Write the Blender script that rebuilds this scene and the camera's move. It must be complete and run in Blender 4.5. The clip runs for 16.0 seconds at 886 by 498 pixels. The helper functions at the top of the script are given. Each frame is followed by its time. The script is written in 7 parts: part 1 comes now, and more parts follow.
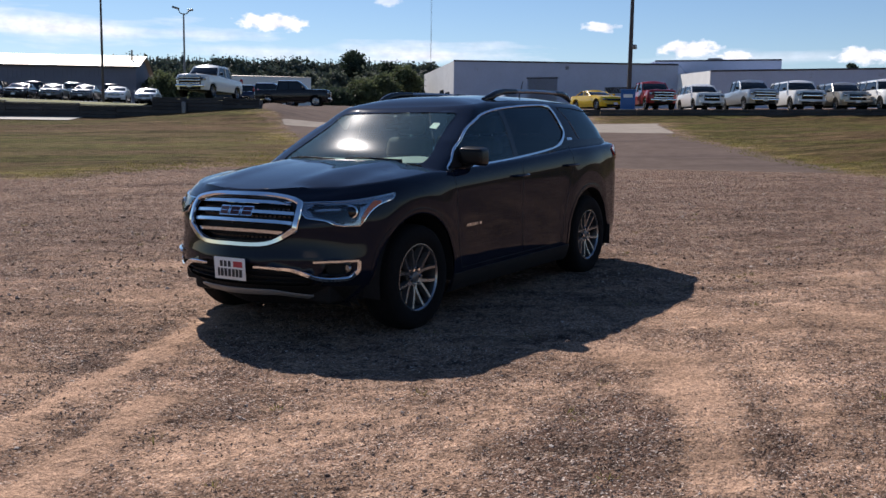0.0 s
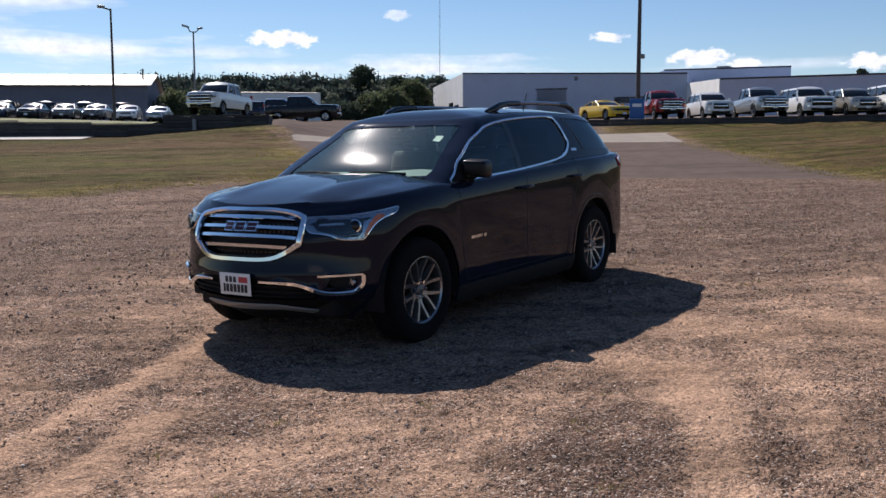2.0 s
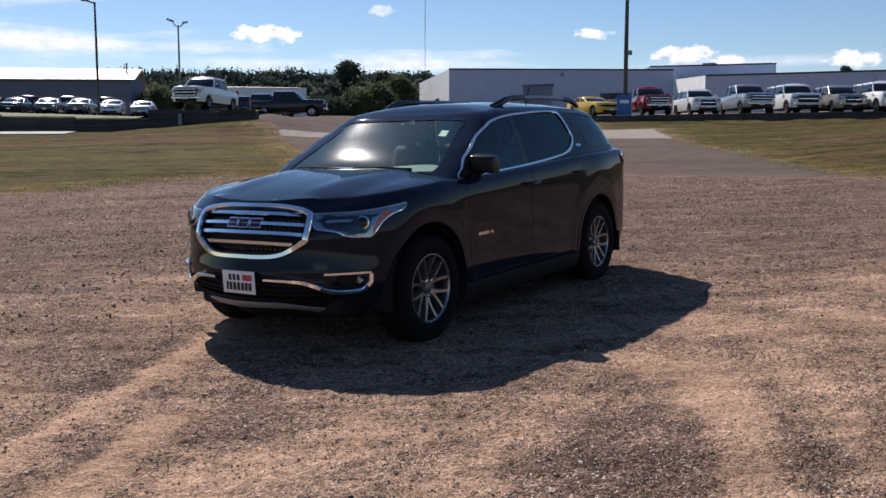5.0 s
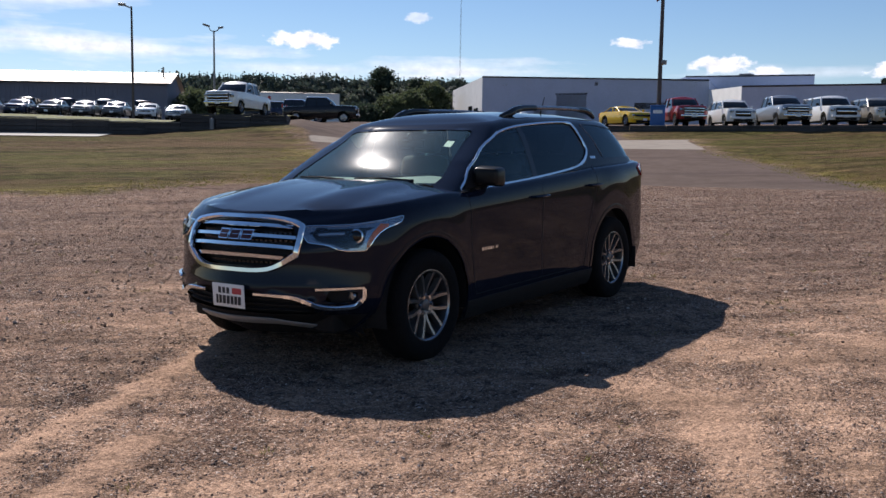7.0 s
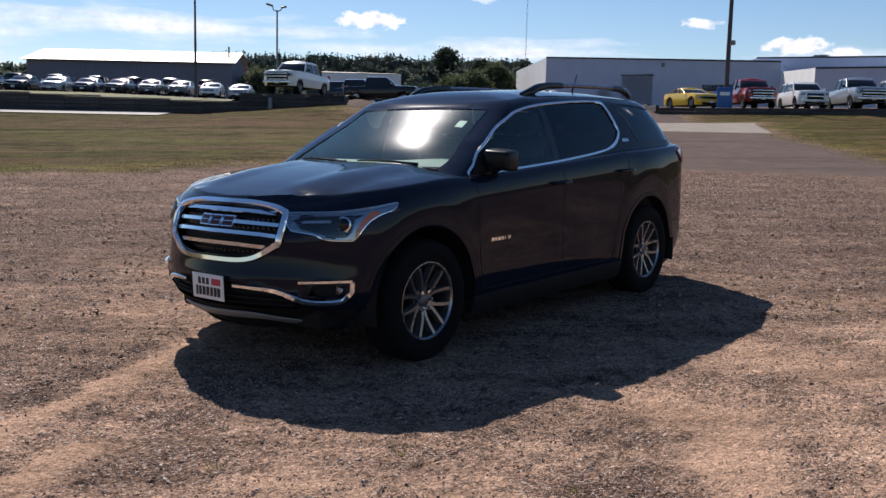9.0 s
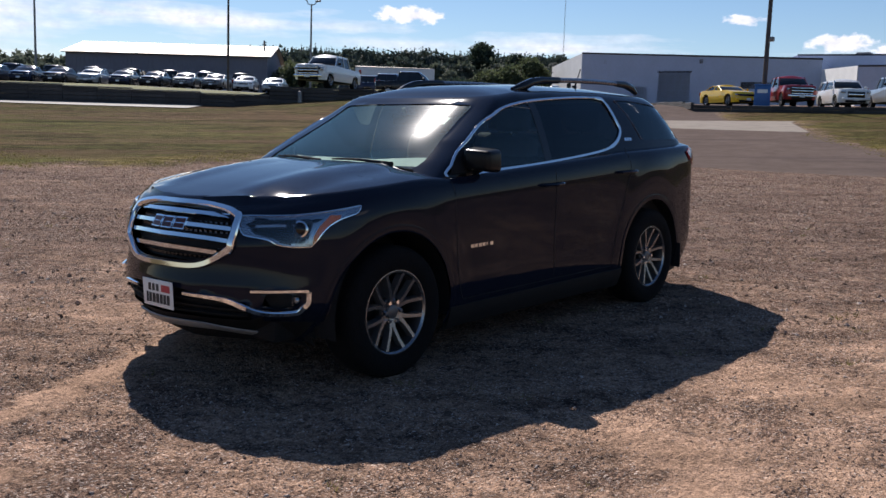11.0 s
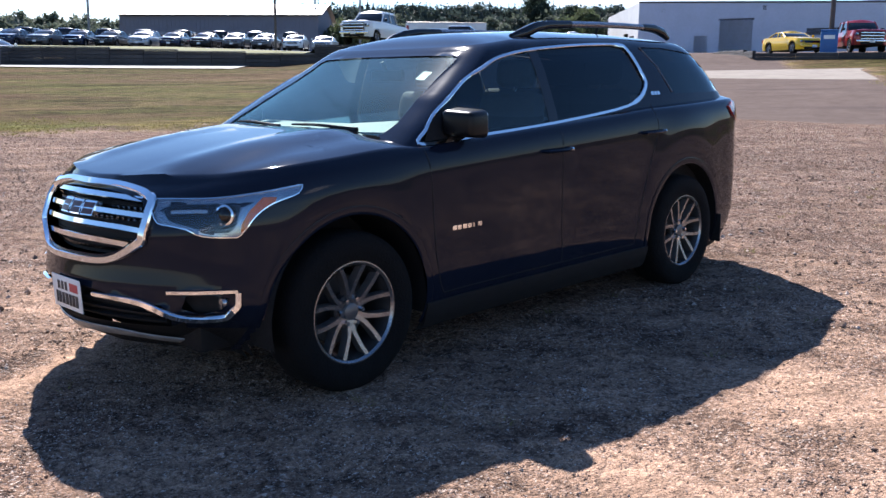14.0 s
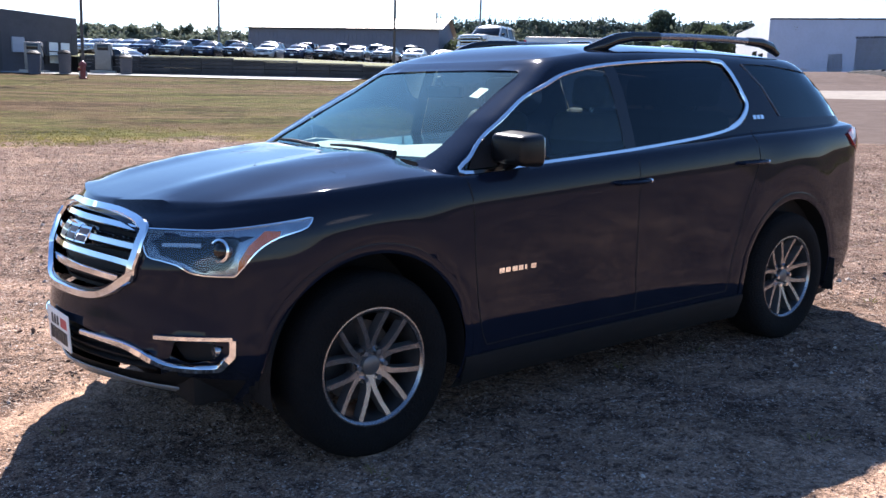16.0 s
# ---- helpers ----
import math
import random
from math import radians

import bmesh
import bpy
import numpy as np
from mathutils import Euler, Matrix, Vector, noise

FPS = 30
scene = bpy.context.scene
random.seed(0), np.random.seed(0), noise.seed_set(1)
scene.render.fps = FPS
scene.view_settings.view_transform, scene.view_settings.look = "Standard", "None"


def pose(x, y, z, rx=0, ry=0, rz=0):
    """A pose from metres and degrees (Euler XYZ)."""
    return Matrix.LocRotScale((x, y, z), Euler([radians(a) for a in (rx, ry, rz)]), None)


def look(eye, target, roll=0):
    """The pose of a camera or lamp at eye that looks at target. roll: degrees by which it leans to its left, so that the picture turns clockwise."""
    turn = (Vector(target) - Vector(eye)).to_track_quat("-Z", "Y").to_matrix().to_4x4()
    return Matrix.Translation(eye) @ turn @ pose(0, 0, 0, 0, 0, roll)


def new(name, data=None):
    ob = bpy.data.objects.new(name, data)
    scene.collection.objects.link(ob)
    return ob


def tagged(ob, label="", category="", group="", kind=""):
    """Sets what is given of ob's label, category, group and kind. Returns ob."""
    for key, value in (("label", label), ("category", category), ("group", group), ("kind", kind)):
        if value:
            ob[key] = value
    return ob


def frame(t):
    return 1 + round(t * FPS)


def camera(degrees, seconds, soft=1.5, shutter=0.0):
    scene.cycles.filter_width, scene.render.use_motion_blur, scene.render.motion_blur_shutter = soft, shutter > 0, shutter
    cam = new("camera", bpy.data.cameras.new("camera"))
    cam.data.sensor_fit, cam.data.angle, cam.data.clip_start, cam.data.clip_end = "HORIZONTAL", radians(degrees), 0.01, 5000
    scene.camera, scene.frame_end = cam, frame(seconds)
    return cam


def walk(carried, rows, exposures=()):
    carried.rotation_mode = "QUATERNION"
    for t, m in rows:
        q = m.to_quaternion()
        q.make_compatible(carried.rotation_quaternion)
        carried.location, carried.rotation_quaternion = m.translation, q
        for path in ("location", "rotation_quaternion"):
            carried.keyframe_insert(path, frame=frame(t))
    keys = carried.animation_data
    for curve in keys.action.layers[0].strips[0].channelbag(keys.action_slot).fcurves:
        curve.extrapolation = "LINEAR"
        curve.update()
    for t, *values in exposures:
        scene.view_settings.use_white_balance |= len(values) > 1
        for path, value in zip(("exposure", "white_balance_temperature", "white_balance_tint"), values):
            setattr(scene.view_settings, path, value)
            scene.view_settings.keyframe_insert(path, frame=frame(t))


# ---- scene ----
cam = camera(51.7, 16.0)
PATH = [
    (0, (6.705, 4.535, 1.349), (5.042, 3.451, 1.108), 0.9),
    (0.5, (6.682, 4.595, 1.364), (5.005, 3.533, 1.119), 0.4),
    (1, (6.666, 4.601, 1.359), (4.991, 3.531, 1.132), -0.1),
    (1.5, (6.68, 4.606, 1.356), (5.017, 3.514, 1.145), -0.2),
    (2, (6.688, 4.59, 1.35), (5.037, 3.482, 1.136), -0.1),
    (2.5, (6.671, 4.533, 1.346), (5.031, 3.412, 1.117), 0.2),
    (3, (6.647, 4.443, 1.354), (4.988, 3.341, 1.182), -0.2),
    (3.5, (6.679, 4.399, 1.339), (5.014, 3.308, 1.136), 0.4),
    (4, (6.674, 4.373, 1.34), (4.998, 3.308, 1.108), 0.5),
    (6.5, (6.459, 4.377, 1.364), (4.815, 3.256, 1.168), -0.2),
    (7, (6.32, 4.413, 1.373), (4.689, 3.274, 1.165), 0.9),
    (7.5, (6.192, 4.345, 1.36), (4.566, 3.213, 1.09), 0.2),
    (8, (6.03, 4.239, 1.365), (4.431, 3.067, 1.1), -0.0),
    (8.5, (5.843, 4.267, 1.355), (4.258, 3.082, 1.065), 0.0),
    (9, (5.646, 4.396, 1.378), (4.101, 3.15, 1.127), 1.4),
    (11.5, (4.92, 4.386, 1.401), (3.451, 3.061, 1.11), 1.4),
    (12, (4.759, 4.258, 1.394), (3.321, 2.912, 1.046), 0.5),
    (12.5, (4.649, 4.148, 1.407), (3.201, 2.806, 1.088), -0.0),
    (13, (4.459, 4.102, 1.404), (3.034, 2.738, 1.075), 0.3),
    (13.5, (4.218, 4.102, 1.423), (2.803, 2.721, 1.122), 1.7),
    (14, (4.073, 4.055, 1.413), (2.675, 2.671, 1.054), 0.7),
    (14.5, (3.939, 3.918, 1.427), (2.551, 2.523, 1.073), 0.8),
    (15, (3.835, 3.831, 1.426), (2.445, 2.428, 1.108), 0.8),
    (15.5, (3.641, 3.821, 1.422), (2.33, 2.344, 1.108), 0.5),
    (16, (3.402, 3.801, 1.435), (2.188, 2.247, 1.101), 1.7),
]
EXPOSURES = [(0.0, 0.42, 6250, 16), (9.0, 0.42, 6250, 16), (11.5, 0.38, 6200, 16), (12.0, 1.02, 6100, 16), (12.5, 1.15, 6050, 16), (13.5, 1.21, 5950, 16),
             (14.5, 1.52, 5850, 16), (15.0, 1.57, 5850, 16), (16.0, 1.62, 5950, 17)]
walk(cam, [(t, look(eye, target, roll)) for t, eye, target, roll in PATH], EXPOSURES)

# ---- light ----
# the sun stands ahead and to the left of the view, about 42 degrees high
SUN_AZ, SUN_EL = radians(-120.0), radians(42.0)
SUN_DIR = Vector((math.cos(SUN_AZ) * math.cos(SUN_EL), math.sin(SUN_AZ) * math.cos(SUN_EL), math.sin(SUN_EL)))
sun_data = bpy.data.lights.new("sun", "SUN")
sun_data.energy, sun_data.angle, sun_data.color = 4.9, radians(0.53), (1.0, 0.93, 0.82)
sun_lamp = new("sun", sun_data)
sun_lamp.matrix_world = look(SUN_DIR * 60, (0, 0, 0))

world = bpy.data.worlds.new("sky")
scene.world = world
world.use_nodes = True


def sky_nodes():
    nt = world.node_tree
    nt.nodes.clear()
    N, L = nt.nodes.new, nt.links.new

    def val(op, a, b=None, clamp=False):
        n = N("ShaderNodeMath")
        n.operation, n.use_clamp = op, clamp
        for i, v in enumerate((a, b)):
            if v is None:
                continue
            if isinstance(v, (int, float)):
                n.inputs[i].default_value = v
            else:
                L(v, n.inputs[i])
        return n.outputs[0]

    out, bg = N("ShaderNodeOutputWorld"), N("ShaderNodeBackground")
    sky = N("ShaderNodeTexSky")
    sky.sky_type, sky.sun_disc = "NISHITA", False
    sky.sun_elevation, sky.sun_rotation = SUN_EL, radians(90) - SUN_AZ
    sky.altitude, sky.air_density, sky.dust_density, sky.ozone_density = 300, 1.0, 0.1, 3.0
    tc, sep = N("ShaderNodeTexCoord"), N("ShaderNodeSeparateXYZ")
    L(tc.outputs["Generated"], sep.inputs[0])
    x, y, z = sep.outputs
    az = val("MULTIPLY", val("ARCTAN2", y, x), 180 / math.pi)
    el = val("MULTIPLY", val("ARCSINE", z), 180 / math.pi)
    comb = N("ShaderNodeCombineXYZ")
    L(az, comb.inputs[0])
    L(el, comb.inputs[1])

    def noise_at(sx, sy, scale, detail, rough=0.55):
        m = N("ShaderNodeMapping")
        m.inputs["Scale"].default_value = (sx, sy, 1)
        L(comb.outputs[0], m.inputs[0])
        n = N("ShaderNodeTexNoise")
        n.inputs["Scale"].default_value, n.inputs["Detail"].default_value, n.inputs["Roughness"].default_value = scale, detail, rough
        L(m.outputs[0], n.inputs["Vector"])
        return n.outputs["Fac"]

    puff, wisp = noise_at(1.0, 1.6, 1.1, 6), noise_at(0.16, 1.1, 0.9, 5)
    total = None
    # azimuth, elevation, half width, half height, weight
    clouds = ((-136.45, 6.72, 2.3, 0.55, 1.0), (-156.3, 6.75, 1.15, 0.34, 0.9), (-161.6, 5.45, 2.0, 0.55, 1.0), (-164.2, 5.05, 1.1, 0.35, 0.9), (-171.0, 4.95, 1.5, 0.55, 0.9),
              (-143.3, 8.2, 0.9, 0.35, 0.5), (-185, 8, 4, 1.2, 0.9), (-60, 12, 7, 2, 0.9), (20, 10, 9, 2, 0.9), (110, 14, 8, 2.4, 0.9))
    for a, e, w, h, k in clouds:
        da = val("DIVIDE", val("SUBTRACT", az, a if a > -180 else a + 360), w)
        de = val("DIVIDE", val("SUBTRACT", el, e), h)
        d = val("SQRT", val("ADD", val("MULTIPLY", da, da), val("MULTIPLY", de, de)))
        edge = val("SUBTRACT", val("ADD", 1.0, val("MULTIPLY", val("SUBTRACT", puff, 0.5), 2.0)), d)
        c = val("MULTIPLY", val("MULTIPLY", edge, 2.6, True), k)
        total = c if total is None else val("MAXIMUM", total, c)
    # long thin streaks low over the horizon
    for a, e, w, h, k in ((-124.0, 5.9, 12.0, 1.0, 0.85), (-146.2, 5.15, 7.0, 0.75, 0.8), (-136.0, 5.0, 6.0, 0.5, 0.6), (-121.0, 8.6, 8.0, 0.9, 0.6), (-168.0, 4.9, 10.0, 0.5, 0.4), (-108.0, 5.5, 12.0, 2.5, 0.8)):
        da, de = val("DIVIDE", val("SUBTRACT", az, a), w), val("DIVIDE", val("SUBTRACT", el, e), h)
        d = val("SQRT", val("ADD", val("MULTIPLY", da, da), val("MULTIPLY", de, de)))
        edge = val("SUBTRACT", val("ADD", 1.0, val("MULTIPLY", val("SUBTRACT", wisp, 0.5), 2.4)), d)
        c = val("MULTIPLY", val("MULTIPLY", edge, 1.1, True), k)
        total = val("MAXIMUM", total, c)
    shade = N("ShaderNodeMapRange")
    shade.inputs["From Min"].default_value, shade.inputs["From Max"].default_value = 0.3, 0.72
    shade.inputs["To Min"].default_value, shade.inputs["To Max"].default_value = 9.5, 14.0
    L(puff, shade.inputs["Value"])
    white = N("ShaderNodeCombineColor")
    L(shade.outputs[0], white.inputs[0])
    L(shade.outputs[0], white.inputs[1])
    L(val("MULTIPLY", shade.outputs[0], 1.03), white.inputs[2])
    mix = N("ShaderNodeMix")
    mix.data_type = "RGBA"
    L(total, mix.inputs["Factor"])
    deep = N("ShaderNodeHueSaturation")
    deep.inputs["Saturation"].default_value = 1.10
    L(sky.outputs[0], deep.inputs["Color"])
    L(deep.outputs[0], mix.inputs["A"])
    L(white.outputs[0], mix.inputs["B"])
    L(mix.outputs["Result"], bg.inputs["Color"])
    bg.inputs["Strength"].default_value = 0.069
    L(bg.outputs[0], out.inputs["Surface"])


sky_nodes()

# ---- materials ----
MATS = {}


def material(name, color, rough=0.6, metal=0.0, vary=0.15, scale=4.0, bump=0.0, bump_scale=40.0, coat=0.0, second=None, emit=0.0, spec=0.5, per_object=0.0):
    """A procedural surface: base colour broken up at two scales, with fine relief."""
    m = bpy.data.materials.new(name)
    m.use_nodes = True
    nt = m.node_tree
    N, L = nt.nodes.new, nt.links.new
    b = nt.nodes["Principled BSDF"]
    b.inputs["Roughness"].default_value, b.inputs["Metallic"].default_value = rough, metal
    b.inputs["Coat Weight"].default_value, b.inputs["Coat Roughness"].default_value = coat, 0.03
    b.inputs["Specular IOR Level"].default_value = spec
    tc = N("ShaderNodeTexCoord")
    big, fine = N("ShaderNodeTexNoise"), N("ShaderNodeTexNoise")
    for n, s in ((big, scale), (fine, scale * 9)):
        n.inputs["Scale"].default_value, n.inputs["Detail"].default_value = s, 5
        L(tc.outputs["Object"], n.inputs["Vector"])
    add = N("ShaderNodeMath")
    add.operation = "ADD"
    L(big.outputs["Fac"], add.inputs[0])
    L(fine.outputs["Fac"], add.inputs[1])
    ramp = N("ShaderNodeMapRange")
    ramp.inputs["From Min"].default_value, ramp.inputs["From Max"].default_value = 0.7, 1.3
    L(add.outputs[0], ramp.inputs["Value"])
    mix = N("ShaderNodeMix")
    mix.data_type = "RGBA"
    lo = second or tuple(c * (1 - vary) for c in color)
    hi = color if second else tuple(min(1, c * (1 + vary)) for c in color)
    mix.inputs["A"].default_value, mix.inputs["B"].default_value = (*lo, 1), (*hi, 1)
    L(ramp.outputs[0], mix.inputs["Factor"])
    col = mix.outputs["Result"]
    if per_object:
        info, hsv = N("ShaderNodeObjectInfo"), N("ShaderNodeHueSaturation")
        mr = N("ShaderNodeMapRange")
        mr.inputs["To Min"].default_value, mr.inputs["To Max"].default_value = 1 - per_object, 1 + per_object
        L(info.outputs["Random"], mr.inputs["Value"])
        L(mr.outputs[0], hsv.inputs["Value"])
        L(col, hsv.inputs["Color"])
        col = hsv.outputs[0]
    L(col, b.inputs["Base Color"])
    rr = N("ShaderNodeMapRange")
    rr.inputs["To Min"].default_value, rr.inputs["To Max"].default_value = max(0.02, rough - 0.08 * min(1, rough * 3)), min(1, rough + 0.08 * min(1, rough * 3))
    L(fine.outputs["Fac"], rr.inputs["Value"])
    L(rr.outputs[0], b.inputs["Roughness"])
    if bump:
        n2, bp = N("ShaderNodeTexNoise"), N("ShaderNodeBump")
        n2.inputs["Scale"].default_value, n2.inputs["Detail"].default_value = bump_scale, 4
        L(tc.outputs["Object"], n2.inputs["Vector"])
        L(n2.outputs["Fac"], bp.inputs["Height"])
        bp.inputs["Strength"].default_value, bp.inputs["Distance"].default_value = bump, 0.02
        L(bp.outputs[0], b.inputs["Normal"])
    if emit:
        b.inputs["Emission Color"].default_value, b.inputs["Emission Strength"].default_value = (*color, 1), emit
    MATS[name] = m
    return m


def glass(name, tint, rough=0.0, through_=0.7, ior=1.5, film=0.0, sheen=(0.82, 0.95, 1.0)):
    """A thin pane: it lets light straight through, tinted, and mirrors by Fresnel."""
    m = bpy.data.materials.new(name)
    m.use_nodes = True
    nt = m.node_tree
    N, L = nt.nodes.new, nt.links.new
    nt.nodes.remove(nt.nodes["Principled BSDF"])
    out = nt.nodes["Material Output"]
    t, g, mx, f = N("ShaderNodeBsdfTransparent"), N("ShaderNodeBsdfGlossy"), N("ShaderNodeMixShader"), N("ShaderNodeFresnel")
    t.inputs[0].default_value = (*(c * through_ for c in tint), 1)
    g.inputs["Roughness"].default_value = rough
    g.inputs["Color"].default_value = (*sheen, 1)
    f.inputs["IOR"].default_value = ior
    L(f.outputs[0], mx.inputs[0])
    L(t.outputs[0], mx.inputs[1])
    L(g.outputs[0], mx.inputs[2])
    if film:
        # a thin dust film, tinted teal to paint in glare haze; its blurred mirror image widens the sun glint like bloom
        d, g2, m2, m3 = N("ShaderNodeBsdfDiffuse"), N("ShaderNodeBsdfGlossy"), N("ShaderNodeMixShader"), N("ShaderNodeMixShader")
        d.inputs[0].default_value = (0.36, 0.74, 0.80, 1)
        g2.inputs["Roughness"].default_value = 0.155
        m2.inputs[0].default_value = 0.22
        L(d.outputs[0], m2.inputs[1])
        L(g2.outputs[0], m2.inputs[2])
        tc, nz, mr = N("ShaderNodeTexCoord"), N("ShaderNodeTexNoise"), N("ShaderNodeMapRange")
        nz.inputs["Scale"].default_value, nz.inputs["Detail"].default_value = 2.2, 6
        L(tc.outputs["Object"], nz.inputs["Vector"])
        mr.inputs["To Min"].default_value, mr.inputs["To Max"].default_value = film * 0.6, film * 1.4
        L(nz.outputs["Fac"], mr.inputs["Value"])
        L(mr.outputs[0], m3.inputs[0])
        L(mx.outputs[0], m3.inputs[1])
        L(m2.outputs[0], m3.inputs[2])
        mx = m3
    L(mx.outputs[0], out.inputs["Surface"])
    MATS[name] = m
    return m


def paint(name, color, rough=0.28, metal=0.35, spec=0.15, coat_ior=1.5):
    """Car paint: a coloured base with metal flakes under a clear coat, with a thin film of dust."""
    m = bpy.data.materials.new(name)
    m.use_nodes = True
    nt = m.node_tree
    N, L = nt.nodes.new, nt.links.new
    b = nt.nodes["Principled BSDF"]
    tc, v, n = N("ShaderNodeTexCoord"), N("ShaderNodeTexVoronoi"), N("ShaderNodeTexNoise")
    v.inputs["Scale"].default_value = 900
    n.inputs["Scale"].default_value, n.inputs["Detail"].default_value = 3.0, 6
    L(tc.outputs["Object"], v.inputs["Vector"])
    L(tc.outputs["Object"], n.inputs["Vector"])
    mix, dust = N("ShaderNodeMix"), N("ShaderNodeMix")
    mix.data_type = dust.data_type = "RGBA"
    mix.inputs["A"].default_value = (*(c * 0.85 for c in color), 1)
    mix.inputs["B"].default_value = (*(min(1, c * 1.2 + 0.002) for c in color), 1)
    L(v.outputs["Distance"], mix.inputs["Factor"])
    dust.inputs["B"].default_value = (0.22, 0.18, 0.14, 1)
    mr = N("ShaderNodeMapRange")
    mr.inputs["From Min"].default_value, mr.inputs["From Max"].default_value = 0.45, 0.75
    mr.inputs["To Min"].default_value, mr.inputs["To Max"].default_value = 0.0, 0.008
    L(n.outputs["Fac"], mr.inputs["Value"])
    L(mr.outputs[0], dust.inputs["Factor"])
    L(mix.outputs["Result"], dust.inputs["A"])
    L(dust.outputs["Result"], b.inputs["Base Color"])
    b.inputs["Metallic"].default_value, b.inputs["Roughness"].default_value = metal, rough
    b.inputs["Coat Weight"].default_value, b.inputs["Coat Roughness"].default_value = 1.0, 0.05
    b.inputs["Specular IOR Level"].default_value = spec
    b.inputs["Coat IOR"].default_value = coat_ior
    MATS[name] = m
    return m


def leafy(name, color, second, scale=0.6, through_=0.4):
    """Leaves: matt, and part of the light passes through them."""
    m = material(name, color, 0.8, 0, 0.3, scale, second=second)
    nt = m.node_tree
    b, out = nt.nodes["Principled BSDF"], nt.nodes["Material Output"]
    t, mx = nt.nodes.new("ShaderNodeBsdfTranslucent"), nt.nodes.new("ShaderNodeMixShader")
    src = b.inputs["Base Color"].links[0].from_socket
    isl, hsv, mr = nt.nodes.new("ShaderNodeNewGeometry"), nt.nodes.new("ShaderNodeHueSaturation"), nt.nodes.new("ShaderNodeMapRange")
    mr.inputs["To Min"].default_value, mr.inputs["To Max"].default_value = 0.7, 1.3
    nt.links.new(isl.outputs["Random Per Island"], mr.inputs["Value"])
    nt.links.new(mr.outputs[0], hsv.inputs["Value"])
    nt.links.new(src, hsv.inputs["Color"])
    nt.links.new(hsv.outputs[0], b.inputs["Base Color"])
    nt.links.new(hsv.outputs[0], t.inputs[0])
    mx.inputs[0].default_value = through_
    nt.links.new(b.outputs[0], mx.inputs[1])
    nt.links.new(t.outputs[0], mx.inputs[2])
    nt.links.new(mx.outputs[0], out.inputs["Surface"])
    return m


NAVY = paint("navy_paint", (0.0052, 0.0080, 0.0175), 0.5, 0.0, 0.0, 1.31)
CHROME = material("chrome", (0.86, 0.87, 0.88), 0.06, 1.0, 0.03, 6)
ALU = material("machined_aluminium", (0.28, 0.28, 0.29), 0.26, 0.9, 0.08, 30)
ALU_DARK = material("grey_wheel_paint", (0.12, 0.12, 0.125), 0.35, 0.5, 0.15, 30)
RUBBER = material("tyre_rubber", (0.006, 0.006, 0.0065), 0.9, 0, 0.25, 20, 0.5, 90, spec=0.15)
PLASTIC = material("black_plastic", (0.013, 0.013, 0.014), 0.6, 0, 0.2, 20, 0.3, 300, spec=0.15)
COWL = material("dull_black_cowl", (0.010, 0.010, 0.011), 0.9, 0, 0.2, 20, spec=0.0)
GLOSS_BLACK = material("gloss_black_plastic", (0.008, 0.008, 0.009), 0.12, 0, 0.1, 10)
MIRROR_BLACK = material("satin_black_mirror", (0.007, 0.007, 0.008), 0.3, 0, 0.1, 10, spec=0.2)
SKID = material("silver_skid_plate", (0.26, 0.26, 0.26), 0.45, 0.3, 0.15, 20)
TRIM = material("light_grey_interior", (0.11, 0.155, 0.14), 0.7, 0, 0.1, 10, 0.2, 200)
SEAT = material("dark_cloth_seat", (0.05, 0.05, 0.052), 0.85, 0, 0.2, 30, 0.4, 300)
HEADLINER = material("pale_headliner", (0.45, 0.44, 0.41), 0.9, 0, 0.1, 20)
AMBER = material("amber_reflector", (0.75, 0.16, 0.03), 0.18, 0, 0.1, 60, 0.5, 160, coat=1.0)
RED_LENS = material("red_lens", (0.30, 0.012, 0.012), 0.12, 0, 0.1, 60, coat=1.0)
LAMP_SILVER = material("reflector_silver", (0.30, 0.32, 0.35), 0.15, 0.9, 0.1, 10)
CLEAR = glass("clear_lens", (0.94, 0.97, 1.0), 0.0, 0.95)
WINDSCREEN = glass("windscreen_glass", (0.72, 0.95, 0.90), 0.0, 0.88, 1.6, 0.022, (0.80, 1.0, 0.90))
FRONT_GLASS = glass("green_side_glass", (0.62, 0.80, 0.78), 0.0, 0.6, 1.5, 0.01)
DARK_GLASS = glass("privacy_glass", (0.25, 0.27, 0.30), 0.0, 0.30, 1.38)
WHITE_PLATE = material("white_plate", (0.78, 0.78, 0.76), 0.35, 0, 0.04, 20)
INK = material("black_ink", (0.02, 0.02, 0.025), 0.5)
RED_INK = material("red_ink", (0.50, 0.05, 0.06), 0.5)
PAPER = material("paper_tag", (0.75, 0.75, 0.70), 0.8)
RED_METAL = material("red_metal_emblem", (0.06, 0.012, 0.012), 0.35, 0.3)


# ---- mesh helpers ----
def part(name, bm, mat, parent=None, label="", smooth=True, sharp=None):
    """Links a bmesh as one mesh object under a thing or a part."""
    me = bpy.data.meshes.new(name)
    bm.to_mesh(me)
    bm.free()
    for mt in mat if isinstance(mat, (list, tuple)) else [mat]:
        me.materials.append(mt)
    if smooth:
        me.polygons.foreach_set("use_smooth", [True] * len(me.polygons))
        me.set_sharp_from_angle(angle=radians(sharp or 35))
    ob = new(name, me)
    if parent:
        ob.parent = parent
    if label:
        tagged(ob, label)
    return ob


def thing(name, label, category, m=None, group="", kind=""):
    e = new(name)
    e.empty_display_size = 0.3
    tagged(e, label, category, group, kind)
    if m is not None:
        e.matrix_world = m
    return e


